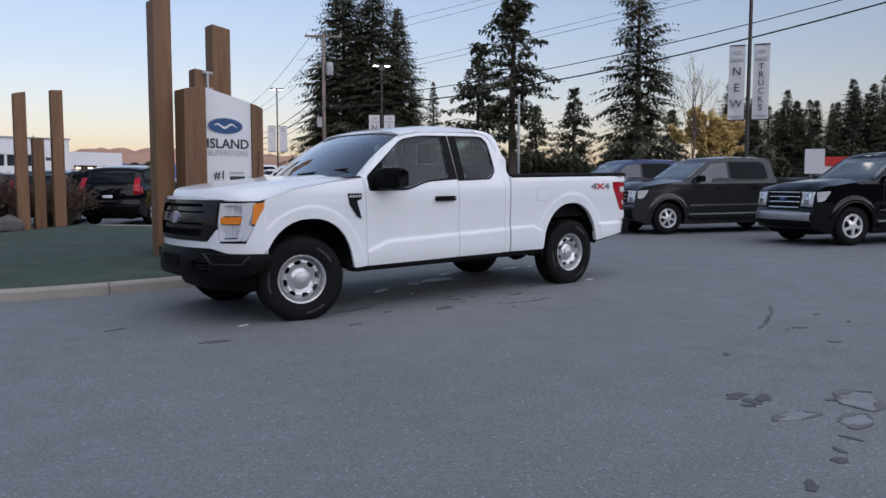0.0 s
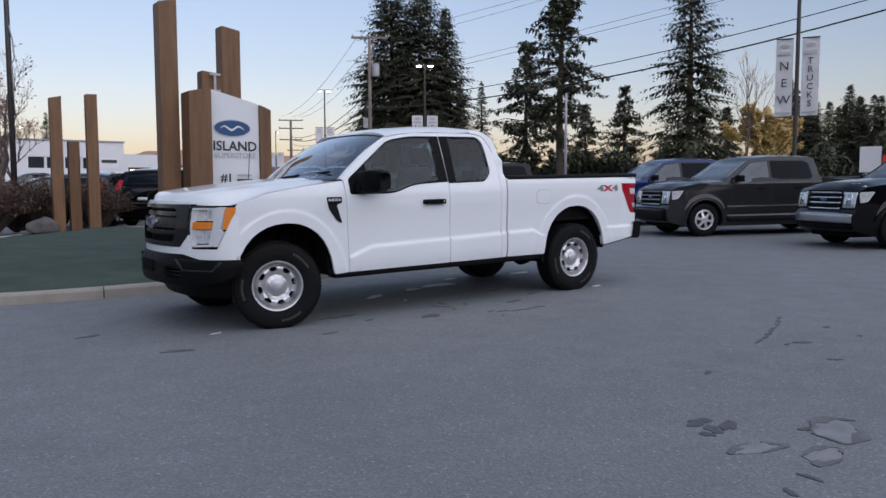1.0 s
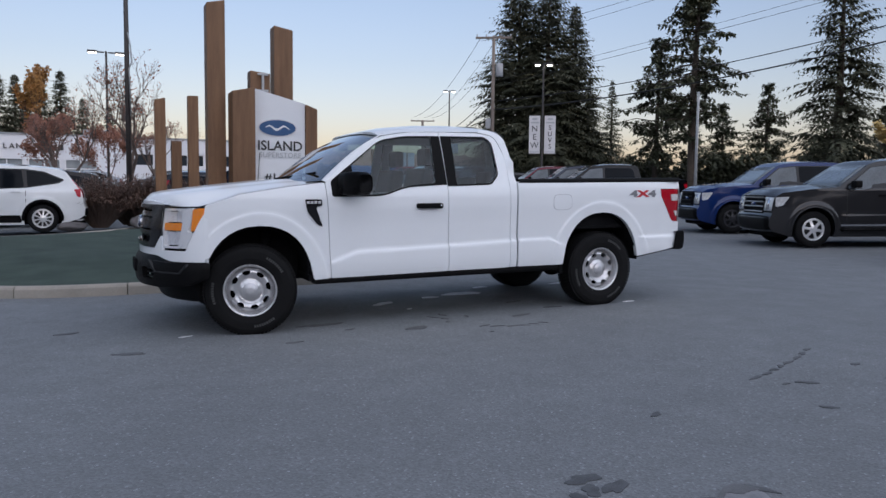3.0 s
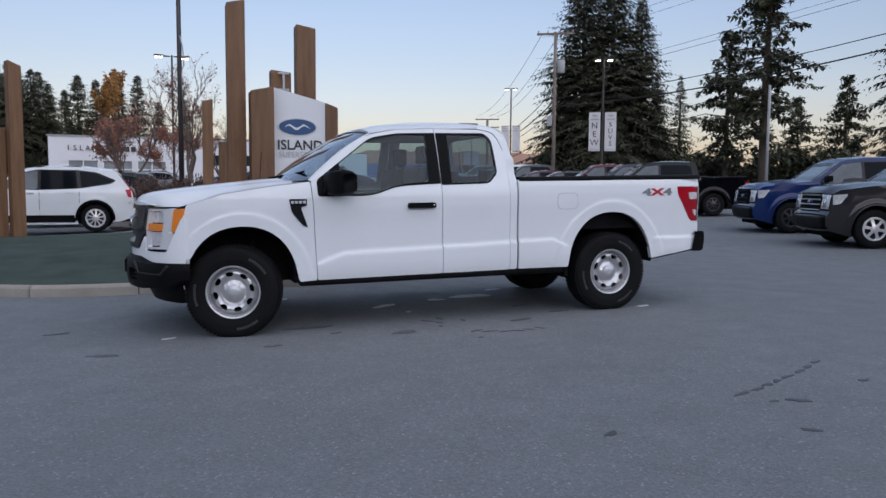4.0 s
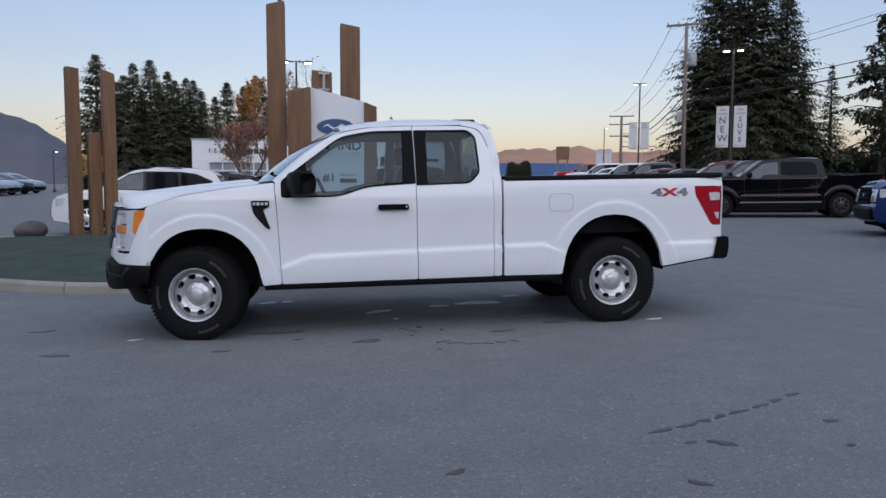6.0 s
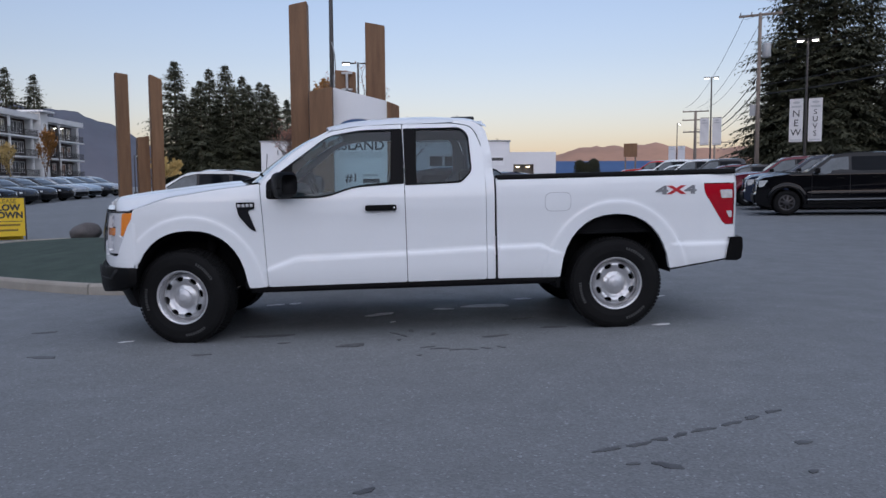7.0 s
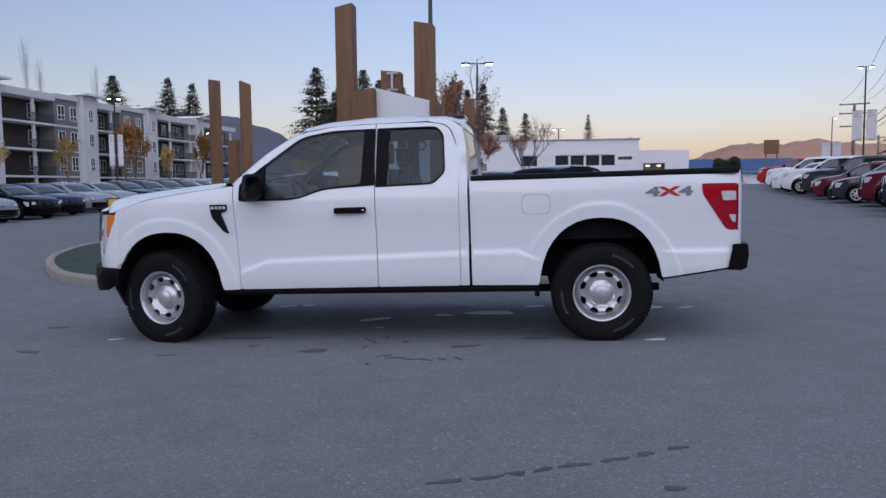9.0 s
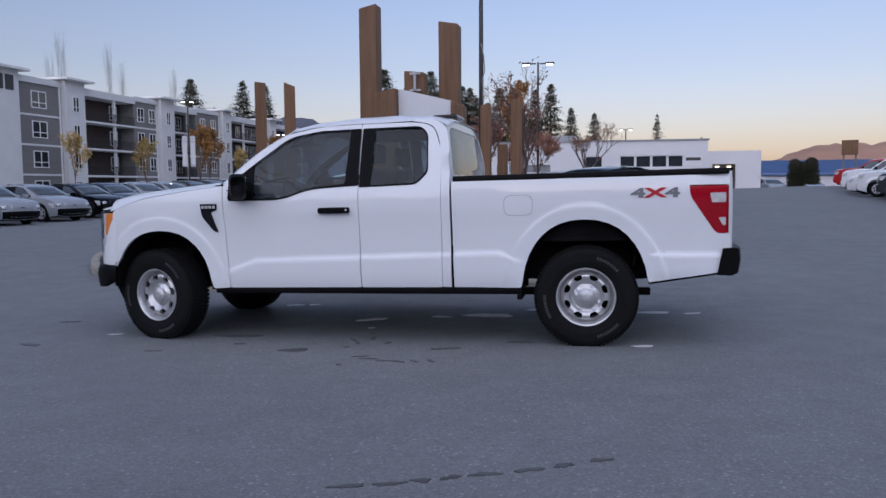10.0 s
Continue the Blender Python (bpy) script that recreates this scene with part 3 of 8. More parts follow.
PLAN = np.array([(0, -0.935), (0.28, -0.920), (0.48, -0.870), (0.65, -0.790), (0.80, -0.685), (0.90, -0.585), (0.95, -0.49), (0.972, -0.40), (0.98, -0.2)])
_q = np.array([[np.interp(t, range(len(PLAN)), PLAN[:, 0]), np.interp(t, range(len(PLAN)), PLAN[:, 1])] for t in np.linspace(0, len(PLAN) - 1, 161)])
_q = np.array([_q[max(0, i - 8):i + 9].mean(0) if 8 < i < 152 else _q[i] for i in range(161)])
_u = np.concatenate([[0], np.cumsum(np.hypot(np.diff(_q[:, 0]), np.diff(_q[:, 1])))])
_q[:, 1] = np.where(_q[:, 1] < -0.40, -0.40 + (_q[:, 1] + 0.40) * 0.85, _q[:, 1])


def nose(out=0.0, lean=True):
    """Surface round the nose: u runs from the middle round the corner, z is the height."""
    def fn(u, z):
        y, x = np.interp(abs(u), _u, _q[:, 0]), np.interp(abs(u), _u, _q[:, 1])
        y2, x2 = np.interp(abs(u) + 0.02, _u, _q[:, 0]), np.interp(abs(u) + 0.02, _u, _q[:, 1])
        ny, nx = (x2 - x), -(y2 - y)
        ln = math.hypot(ny, nx)
        x, y = x + out * nx / ln, y + out * ny / ln
        k = step(1.1, 0.5, abs(u))
        if lean and z > 0.95:
            x += (z - 0.95) * 0.22 * k
        if z < 0.8:
            y -= 0.01 * (0.8 - z)
        return x, math.copysign(y, u), z
    return fn


UMAX = float(np.interp(-0.40, _q[:, 1], _u))


def build_pickup():
    t = thing("pickup_truck", "white extended-cab pickup truck with black trim and steel wheels", "pickup truck", pose(0.002, 0, 0.0, 0, -1.0, 0) @ Matrix.Diagonal((1.006, 1, 1, 1)))
    front_arch = arch(AX_F + 0.06, 0.475, 0.560, None, None, 0.48)
    rear_arch = arch(AX_R - 0.01, 0.485, 0.605, None, None, 0.46)
    fa = [p for p in front_arch if not (p[0] < 0 and p[1] < 0.64)]
    fender = [(-0.40, 1.075), (-0.385, 1.145, 0.02), (-0.10, 1.235), (0.30, 1.295), (0.655, 1.335, 0.01), (0.672, 1.10), (0.692, 0.60), (0.70, 0.462, 0.02), (0.545, 0.455, 0.02)] + [(*p, 0.0) for p in fa[::-1]] + [(-0.415, 0.645), (-0.40, 0.66)]
    door = [(0.705, 0.462, 0.015), (0.697, 0.60), (0.678, 1.10), (0.662, 1.335, 0.02), (0.95, 1.60), (1.22, 1.765, 0.08), (1.50, 1.815, 0.1), (1.862, 1.825, 0.01), (1.868, 1.30), (1.872, 0.90), (1.875, 0.468, 0.015)]
    win1 = rounded([(0.735, 1.222, 0.03), (0.725, 1.345, 0.03), (1.235, 1.728, 0.08), (1.50, 1.772, 0.05), (1.770, 1.778, 0.02), (1.752, 1.328, 0.03), (1.44, 1.302, 0.10), (1.215, 1.222, 0.10)], 0.04)
    rdoor = [(1.881, 0.468, 0.015), (1.878, 0.90), (1.874, 1.30), (1.868, 1.825, 0.01), (2.30, 1.825, 0.05), (2.475, 1.795, 0.10), (2.545, 1.60), (2.560, 1.30), (2.560, 0.470, 0.02)]
    win2 = rounded([(1.985, 1.782, 0.015), (2.365, 1.780, 0.05), (2.425, 1.720, 0.06), (2.440, 1.410, 0.04), (2.350, 1.322, 0.04), (1.975, 1.310, 0.015)], 0.04)
    corner = [(2.564, 0.472, 0.01), (2.564, 1.30), (2.552, 1.60), (2.485, 1.80, 0.1), (2.30, 1.832), (2.31, 1.855), (2.48, 1.845, 0.05), (2.585, 1.78, 0.08), (2.618, 1.60), (2.634, 1.33, 0.02), (2.634, 0.472, 0.01)]
    bed = [(2.656, 0.472, 0.01), (3.195, 0.468, 0.02)] + [(*p, 0.0) for p in rear_arch] + [(4.17, 0.515, 0.02), (4.72, 0.595, 0.03), (4.755, 0.74), (4.752, 0.880, 0.01), (4.655, 0.885, 0.03), (4.455, 1.252, 0.02), (4.752, 1.250, 0.01), (4.742, 1.352, 0.03), (2.650, 1.338, 0.02)]
    fuel = rounded([(3.07, 1.045), (3.29, 1.045), (3.29, 1.20), (3.07, 1.20)], 0.06)
    lines = crease_lines()
    for sgn in (-1, 1):
        fn = side_fn(sgn)
        inn = (0, -sgn * 0.03, 0)
        fl = sgn > 0
        part("front_fender", panel(rounded(fender, 0.03), fn, inn, 0.032, flip=fl, creases=lines), M_WHITE, t)
        d = part("door", panel(rounded(door, 0.03), fn, inn, 0.03, [win1], flip=fl, creases=lines), M_WHITE, t)
        gl = lambda x, z, s=sgn: (x, s * (side_w(x, z) - 0.014), z)
        part("window_seal", panel(rounded([(0.715, 1.205, 0.03), (0.712, 1.35, 0.03), (1.230, 1.735, 0.08), (1.50, 1.780, 0.05), (1.862, 1.787, 0.01), (1.868, 1.31, 0.01), (1.43, 1.286, 0.10), (1.212, 1.205, 0.10)], 0.04), lambda x, z, s=sgn: (x, s * (side_w(x, z) + 0.0035), z), inn, 0.08, [win1], flip=fl), M_BLACK_PLASTIC, d, "black window surround and pillar trim")
        part("side_window", panel(win1, gl, (0, -sgn * 0.004, 0), 0.08, flip=fl), M_GLASS, d, "clear side window")
        sail = rounded([(0.728, 1.215, 0.02), (0.722, 1.345, 0.03), (0.925, 1.505, 0.01), (0.945, 1.215, 0.01)], 0.02)
        part("sail_panel", panel(sail, lambda x, z, s=sgn: (x, s * (side_w(x, z) + 0.001), z), (0, -sgn * 0.02, 0), 0.08, flip=fl), M_BLACK_PLASTIC, d, "black mirror sail panel")
        hx = rounded([(1.535, 1.085), (1.80, 1.085), (1.80, 1.135), (1.535, 1.135)], 0.02)
        part("door_handle", panel(hx, lambda x, z, s=sgn: (x, s * (side_w(x, z) + 0.034), z), (0, -sgn * 0.04, 0), 0.03, flip=fl), M_BLACK_PLASTIC, d, "black door handle")
        part("door_lock", moved(lathe([(0.001, -0.002), (0.009, -0.002), (0.009, 0.004)], 12), pose(1.778, sgn * (side_w(1.78, 1.11) + 0.036), 1.11)), M_CHROME, d, "small chrome lock")
        r = part("rear_door", panel(rounded(rdoor, 0.03), fn, inn, 0.03, [win2], flip=fl, creases=lines), M_WHITE, t)
        part("window_seal", panel(rounded([(1.874, 1.787, 0.01), (2.370, 1.790, 0.05), (2.436, 1.725, 0.06), (2.452, 1.402, 0.04), (2.356, 1.306, 0.04), (1.876, 1.294, 0.01)], 0.04), lambda x, z, s=sgn: (x, s * (side_w(x, z) + 0.0035), z), inn, 0.08, [win2], flip=fl), M_BLACK_PLASTIC, r, "black window surround")
        part("rear_side_window", panel(win2, gl, (0, -sgn * 0.004, 0), 0.08, flip=fl), M_GLASS_DARK, r, "tinted rear side window")
        part("cab_corner", panel(rounded(corner, 0.02), fn, inn, 0.05, flip=fl, creases=lines), M_WHITE, t)
        bs = part("bed_side", panel(rounded(bed, 0.03), fn, (0, -sgn * 0.05, 0), 0.03, flip=fl, creases=lines), M_WHITE, t)
        if sgn < 0:
            part("fuel_door", panel(fuel, lambda x, z: (x, -(side_w(x, z) + 0.003), z), (0, 0.012, 0), 0.05), M_WHITE, bs, "white fuel door")
            part("fuel_door_gap", panel(rounded([(3.066, 1.041), (3.294, 1.041), (3.294, 1.204), (3.066, 1.204)], 0.061), lambda x, z: (x, -(side_w(x, z) + 0.0006), z), (0, 0.004, 0), 0.05, [fuel]), M_SEAM, bs)
        # four-wheel-drive decal
        for ch, dx, m in (("4", 0.0, M_GREY_DECAL), ("X", 0.125, M_RED_DECAL), ("4", 0.25, M_GREY_DECAL)):
            me = text_mesh(ch, 0.115, 0.002, bold=0.005)
            me.transform(Matrix.Diagonal((1.75, 1, 0.85, 1)))
            part("decal_letter", me, m, bs, at=pose((4.09 + dx) if sgn < 0 else (4.34 - dx), sgn * (side_w(4.2, 1.19) + 0.002), 1.195, 0, 0, 0 if sgn < 0 else 180))
        rail = loft([[(x, sgn * 0.978, 1.318), (x, sgn * 0.982, 1.338), (x, sgn * 0.972, 1.362), (x, sgn * 0.90, 1.366), (x, sgn * 0.885, 1.33)] for x in np.linspace(2.66, 4.745, 12)])
        rail = [Vector((v.x, v.y, v.z + 0.010 * (v.x - 2.65) / 2.1)) for v in rail[0]], (rail[1] if sgn > 0 else [f[::-1] for f in rail[1]]), True
        part("bed_rail", rail, M_BLACK_PLASTIC, t, "black bed rail cap")
        part("bed_inner_wall", loft([[(x, sgn * 0.90, 1.34), (x, sgn * 0.88, 0.85)] for x in (2.66, 4.74)]), M_UNDER, t)
        # headlight
        hl = [(0.70, 1.135, 0.02), (UMAX - 0.01, 1.135, 0.04), (UMAX - 0.015, 1.07, 0.05), (UMAX - 0.185, 0.765, 0.03), (0.70, 0.765, 0.02)]
        us = lambda o: rounded([(sgn * p[0], *p[1:]) for p in o], 0.02)
        fl2 = True
        head = part("headlight", panel(us(hl), nose(-0.055), (0.02, 0, 0), 0.05, flip=True), M_GLOSS_BLACK, t, "clear headlight with amber turn signal")
        part("lens", panel(us(hl), nose(0.009), (0.012, 0, 0), 0.05, flip=fl2), M_LENS, head, "clear lens")
        cell = [(0.725, 1.098, 0.012), (0.968, 1.098, 0.02), (0.972, 0.99, 0.02), (0.915, 0.797, 0.015), (0.725, 0.793, 0.012)]
        rim_o = [(0.706, 1.118, 0.012), (1.088, 1.120, 0.02), (1.066, 1.00, 0.03), (0.945, 0.777, 0.02), (0.706, 0.773, 0.012)]
        part("lamp_bezel", panel(us(rim_o), nose(-0.010), (0.04, 0, 0), 0.04, [us(cell)], flip=fl2), M_BEZEL, head, "bright chrome bezel")
        for q in ([(0.733, 1.092), (0.872, 1.092), (0.872, 1.002), (0.733, 1.002)], [(0.884, 1.092), (0.960, 1.092), (0.962, 1.002), (0.884, 1.002)], [(0.733, 0.922), (0.846, 0.922), (0.840, 0.803), (0.733, 0.803)], [(0.858, 0.922), (0.936, 0.922), (0.906, 0.808), (0.852, 0.805)]):
            bowl = part("lamp_bowl", panel(us([(*p, 0.010) for p in q]), nose(-0.034), (0.02, 0, 0), 0.05, flip=fl2), M_REFLECTOR, head, "silvered reflector bowl")
            cu, cz = sum(p[0] for p in q) / 4, sum(p[1] for p in q) / 4
            part("bowl_shade", panel(us([(cu + 0.020 * math.cos(k), cz + 0.016 * math.sin(k), 0.0) for k in np.linspace(0, 6.283, 11)[:-1]]), nose(-0.030), (0.01, 0, 0), 0.05, flip=fl2), M_HUB, bowl)
        am = [(0.728, 0.994, 0.01), (0.966, 0.994, 0.01), (0.944, 0.930, 0.01), (0.728, 0.930, 0.01)]
        part("turn_signal", panel(us(am), nose(-0.014), (0.02, 0, 0), 0.05, flip=fl2), M_AMBER, head, "amber turn signal")
        am2 = [(1.098, 1.116, 0.02), (UMAX - 0.002, 1.122, 0.03), (UMAX - 0.010, 1.066, 0.03), (UMAX - 0.105, 0.925, 0.02), (1.070, 0.930, 0.02)]
        part("side_marker", panel(us(am2), nose(0.005), (0.02, 0, 0), 0.05, flip=fl2), M_AMBER, head, "amber side marker")
        part("lower_bezel", panel(us([(*p, 0.010) for p in ((0.958, 0.777), (UMAX - 0.195, 0.777), (UMAX - 0.112, 0.905), (1.028, 0.920), (1.022, 0.99))]), nose(-0.008), (0.02, 0, 0), 0.05, flip=fl2), M_BEZEL, head)
        part("lamp_frame", panel(us([(*p, 0.004) for p in ((0.702, 1.137), (UMAX - 0.02, 1.137), (UMAX - 0.02, 1.124), (0.702, 1.124))]), nose(-0.002), (0.02, 0, 0), 0.05, flip=fl2), M_GLOSS_BLACK, head)
        # fender vent with its badge
        vent = rounded([(0.464, 1.186, 0.01), (0.616, 1.184, 0.01), (0.616, 1.130, 0.01), (0.560, 1.114, 0.02), (0.622, 0.938, 0.01), (0.578, 0.955, 0.02), (0.482, 1.075, 0.03)], 0.02)
        v = part("fender_vent", panel(vent, lambda x, z, s=sgn: (x, s * (side_w(x, z) + 0.012), z), (0, -sgn * 0.02, 0), 0.04, flip=fl), M_GLOSS_BLACK, t, "black fender vent with silver badge")
        for k in range(4):
            part("badge_bar", box(0.478 + k * 0.034, 0.503 + k * 0.034, sgn * (side_w(0.5, 1.16) + 0.012) - 0.003, sgn * (side_w(0.5, 1.16) + 0.012) + 0.003, 1.146, 1.170, 0.003), M_SILVER_PAINT, v)
        # mirror
        rows = []
        for yk, zc0, zc1, xo, sh in ((1.00, 1.25, 1.39, 0.02, 0.85), (1.02, 1.22, 1.425, 0.0, 1.0), (1.12, 1.212, 1.432, 0.0, 1.0), (1.22, 1.22, 1.428, 0.01, 0.97), (1.255, 1.245, 1.405, 0.02, 0.8)):
            row = []
            for j in range(20):
                a = 2 * math.pi * j / 19
                ca, sa = math.cos(a), math.sin(a)
                row.append((0.835 + xo + 0.36 * (yk - 1.0) + 0.078 * sh * math.copysign(abs(ca) ** 0.5, ca), sgn * yk, (zc0 + zc1) / 2 + (zc1 - zc0) / 2 * math.copysign(abs(sa) ** 0.5, sa)))
            rows.append(row)
        mv, mf, _ = loft(rows)
        mf = mf + [tuple(range(19)), tuple(range(4 * 20 + 18, 4 * 20 - 1, -1))]
        mir = part("door_mirror", (mv, mf if sgn < 0 else [f[::-1] for f in mf], True), M_BLACK_PLASTIC, t, "large black door mirror")
        part("mirror_arm", box(0.76, 0.90, min(sgn * 0.945, sgn * 1.06), max(sgn * 0.945, sgn * 1.06), 1.232, 1.285, 0.015), M_BLACK_PLASTIC, mir)
        part("mirror_glass", panel(rounded([(sgn * 1.065, 1.245), (sgn * 1.215, 1.25), (sgn * 1.21, 1.40), (sgn * 1.065, 1.405)], 0.03), lambda y, z: (0.917 + 0.36 * (abs(y) - 1.0), y, z), (-0.01, 0, 0), 0.1), M_CHROME, mir, "mirror glass")
        part("mirror_seam", box(0.835, 0.985, min(sgn * 1.03, sgn * 1.24), max(sgn * 1.03, sgn * 1.24), 1.292, 1.298, 0), M_UNDER, mir)
        # tail lamp, wrapping the corner
        tl = [(4.462, 1.245, 0.015), (4.80, 1.243, 0.01), (4.80, 0.885, 0.01), (4.652, 0.888, 0.04), (4.468, 1.168, 0.05)]

        def tail(x, z, s=sgn, o=0.004):
            k = step(4.70, 4.80, x)
            return min(x, 4.765 + 0.006 * k) + o * k, s * (side_w(min(x, 4.74), z) + o - 0.05 * k), z
        lamp = part("tail_lamp", panel(rounded(tl, 0.02), tail, (0, -sgn * 0.04, 0), 0.035, flip=fl), M_RED_LENS, t, "red tail lamp with clear reversing lens")
        rev = rounded([(4.608, 1.190), (4.722, 1.190), (4.722, 1.118), (4.622, 1.118)], 0.012)
        part("reversing_lens", panel(rev, lambda x, z: tail(x, z, o=0.013), (0, -sgn * 0.012, 0), 0.02, flip=fl), M_CLEAR_LENS, lamp, "clear reversing lens")
        rev2 = rounded([(4.668, 1.005), (4.722, 1.005), (4.722, 0.945), (4.700, 0.945)], 0.012)
        part("reversing_lens", panel(rev2, lambda x, z: tail(x, z, o=0.013), (0, -sgn * 0.012, 0), 0.02, flip=fl), M_CLEAR_LENS, lamp)
        part("door_trim", box(0.58, 2.58, min(sgn * 0.90, sgn * 0.86), max(sgn * 0.90, sgn * 0.86), 0.48, 1.24, 0.02), M_CABIN, t)
        # liners, sills, mud flap
        for cx, r0 in ((AX_F + 0.06, 0.545), (AX_R - 0.01, 0.59)):
            rows = [[(cx + (0.49 if cx < 1 else 0.50) * math.cos(a), sgn * yy, 0.40 + r0 * math.sin(a)) for a in np.linspace(0.13, math.pi - 0.13, 20)] for yy in (0.955, 0.60)]
            lv, lf, _ = loft(rows)
            part("wheel_liner", (lv, lf if sgn < 0 else [f[::-1] for f in lf], True), M_UNDER, t)
        part("rocker_sill", box(0.55, 3.18, min(sgn * 0.955, sgn * 0.80), max(sgn * 0.955, sgn * 0.80), 0.41, 0.462, 0.02), M_BLACK_PLASTIC, t, "black sill below the doors")
        part("mud_flap", box(3.158, 3.198, min(sgn * 0.97, sgn * 0.74), max(sgn * 0.97, sgn * 0.74), 0.372, 0.53, 0.008), M_BLACK_PLASTIC, t, "small black mud flap")
        # bed corner post behind the lamp and lower rear corner
        part("bed_corner", loft([[(4.745, sgn * (side_w(4.74, z) - 0.004), z), (4.775, sgn * (side_w(4.74, z) - 0.03), z), (4.785, sgn * 0.80, z)] for z in np.linspace(0.60, 1.35, 8)])[:2] + (True,), M_WHITE, t)
    # hood
    def hood_z(x, y):
        base = np.interp(x, [-0.82, -0.735, -0.65, -0.4, 0.0, 0.35, 0.66], [1.165, 1.205, 1.228, 1.262, 1.305, 1.338, 1.352])
        k = min(1.0, abs(y) / 0.88)
        side = np.interp(x, [-0.6, -0.385, -0.10, 0.30, 0.655], [1.10, 1.148, 1.24, 1.30, 1.338])
        z = base + 0.022 * step(0.62, 0.50, abs(y)) + 0.010 * (1 - k * k)
        return lerp(z, min(side, z), step(0.70, 1.0, k) ** 1.4)
    rows = []
    for i in range(26):
        s = i / 25
        row = []
        for j in range(41):
            y = -0.905 + 1.81 * j / 40
            xf = float(np.interp(abs(y), _q[:, 0], _q[:, 1])) + 0.045
            xf = min(xf, -0.42) if abs(y) > 0.86 else xf
            xe = 0.33 + 0.32 * (abs(y) / 0.9) ** 2
            x = lerp(xf, xe, s ** 1.15)
            edge = side_w(x, float(np.interp(x, [-0.385, -0.10, 0.30, 0.655], [1.148, 1.24, 1.30, 1.338]))) - 0.002 if x > -0.385 else float(np.interp(x, _q[:, 1], _q[:, 0])) - 0.01
            row.append((x, y / 0.905 * min(edge, 0.905 + 0.4 * max(0.0, x + 0.56)), hood_z(x, y) - 0.05 * (1 - step(0, 0.06, s))))
        rows.append(row)
    hv, hf, _ = loft(rows)
    part("hood", (hv, [f[::-1] for f in hf], True), M_WHITE, t, "white sculpted hood")
    for sgn in (-1, 1):
        seam = []
        for x in np.linspace(-0.37, 0.645, 18):
            z = float(np.interp(x, [-0.385, -0.10, 0.30, 0.655], [1.148, 1.236, 1.297, 1.336]))
            w = side_w(x, z)
            seam.append([(x, sgn * (w - 0.001), z - 0.012), (x, sgn * (w - 0.002), z + 0.000), (x, sgn * (w - 0.020), z + 0.001)])
        sv, sf, _ = loft(seam)
        part("hood_seam", (sv, sf if sgn > 0 else [f[::-1] for f in sf], True), M_SEAM, t)
    lip = panel([(-0.82, 1.150), (0.82, 1.150), (0.42, 1.180), (-0.42, 1.180)], nose(0.0), (0.05, 0, 0), 0.06, flip=True)
    part("hood_lip", lip, M_WHITE, t)
    cowl = loft([[(0.32 + 0.32 * (y / 0.9) ** 2, y, 1.335), (0.46 + 0.26 * (y / 0.9) ** 2, y, 1.352)] for y in np.linspace(-0.93, 0.93, 21)])
    part("cowl", cowl, M_BLACK_PLASTIC, t, "black cowl panel")
    # windscreen with its pillars, roof
    ws = lambda y, k: (lerp(0.43 + 0.24 * (y / 0.9) ** 2, 1.235 + 0.06 * (y / 0.75) ** 2, k), y * lerp(1.0, 0.845, k), lerp(1.345, 1.842, k) + 0.05 * math.sin(math.pi * k) - 0.05 * (y / 0.86) ** 4 * k)
    part("windscreen", loft([[ws(y, k) for y in np.linspace(0.855, -0.855, 25)] for k in np.linspace(0, 0.955, 11)]), M_WINDSCREEN, t, "raked windscreen")
    for sgn in (-1, 1):
        rows = []
        for k in np.linspace(0, 1, 11):
            a = ws(sgn * 0.85, k)
            xs, zs = lerp(0.665, 1.24, k), lerp(1.338, 1.772, k) + 0.03 * math.sin(math.pi * k)
            b = (xs, sgn * (side_w(xs, zs) - 0.001), zs)
            m = ((a[0] + b[0]) / 2 - 0.012, (a[1] + b[1]) / 2 + sgn * 0.018, (a[2] + b[2]) / 2 + 0.014)
            rows.append([a, m, b])
        pv, pf, _ = loft(rows)
        part("windscreen_pillar", (pv, pf if sgn > 0 else [f[::-1] for f in pf], True), M_WHITE, t)
        part("wiper", tube([(0.50 + 0.1 * sgn, sgn * 0.08 - 0.05, 1.375), (0.58, sgn * 0.35, 1.405), (0.64, sgn * 0.62 - 0.1, 1.425)], 0.011, 6), M_BLACK_PLASTIC, t, "black wiper")

    def roof_pt(x, k):
        edge_x = [1.165, 1.20, 1.40, 1.75, 2.1, 2.45, 2.60]
        zc = np.interp(x, edge_x, [1.824, 1.842, 1.886, 1.918, 1.925, 1.900, 1.850])
        ze = np.interp(x, [1.165, 1.20, 1.45, 1.75, 2.1, 2.30, 2.48, 2.60], [1.745, 1.768, 1.812, 1.828, 1.830, 1.836, 1.842, 1.785])
        ye = side_w(min(x, 2.6), ze)
        y = ye * k
        a = abs(k)
        return x, y, lerp(zc, ze, a ** 6 * 0.75 + 0.25 * a * a)
    rows = [[roof_pt(x + 0.07 * k * k * (1 - step(1.2, 1.5, x)), k) for k in np.linspace(1, -1, 33)] for x in np.linspace(1.170, 2.60, 26)]
    part("roof", loft(rows), M_WHITE, t, "white roof")
    head_rows = [[roof_pt(1.172 + 0.07 * k * k, k) for k in np.linspace(0.94, -0.94, 25)], [tuple(Vector(ws(0.84 * k, 0.915)) + Vector((-0.006, 0, 0.006))) for k in np.linspace(0.94, -0.94, 25) / 0.94]]
    part("roof_header", loft(head_rows[::-1]), M_WHITE, t)
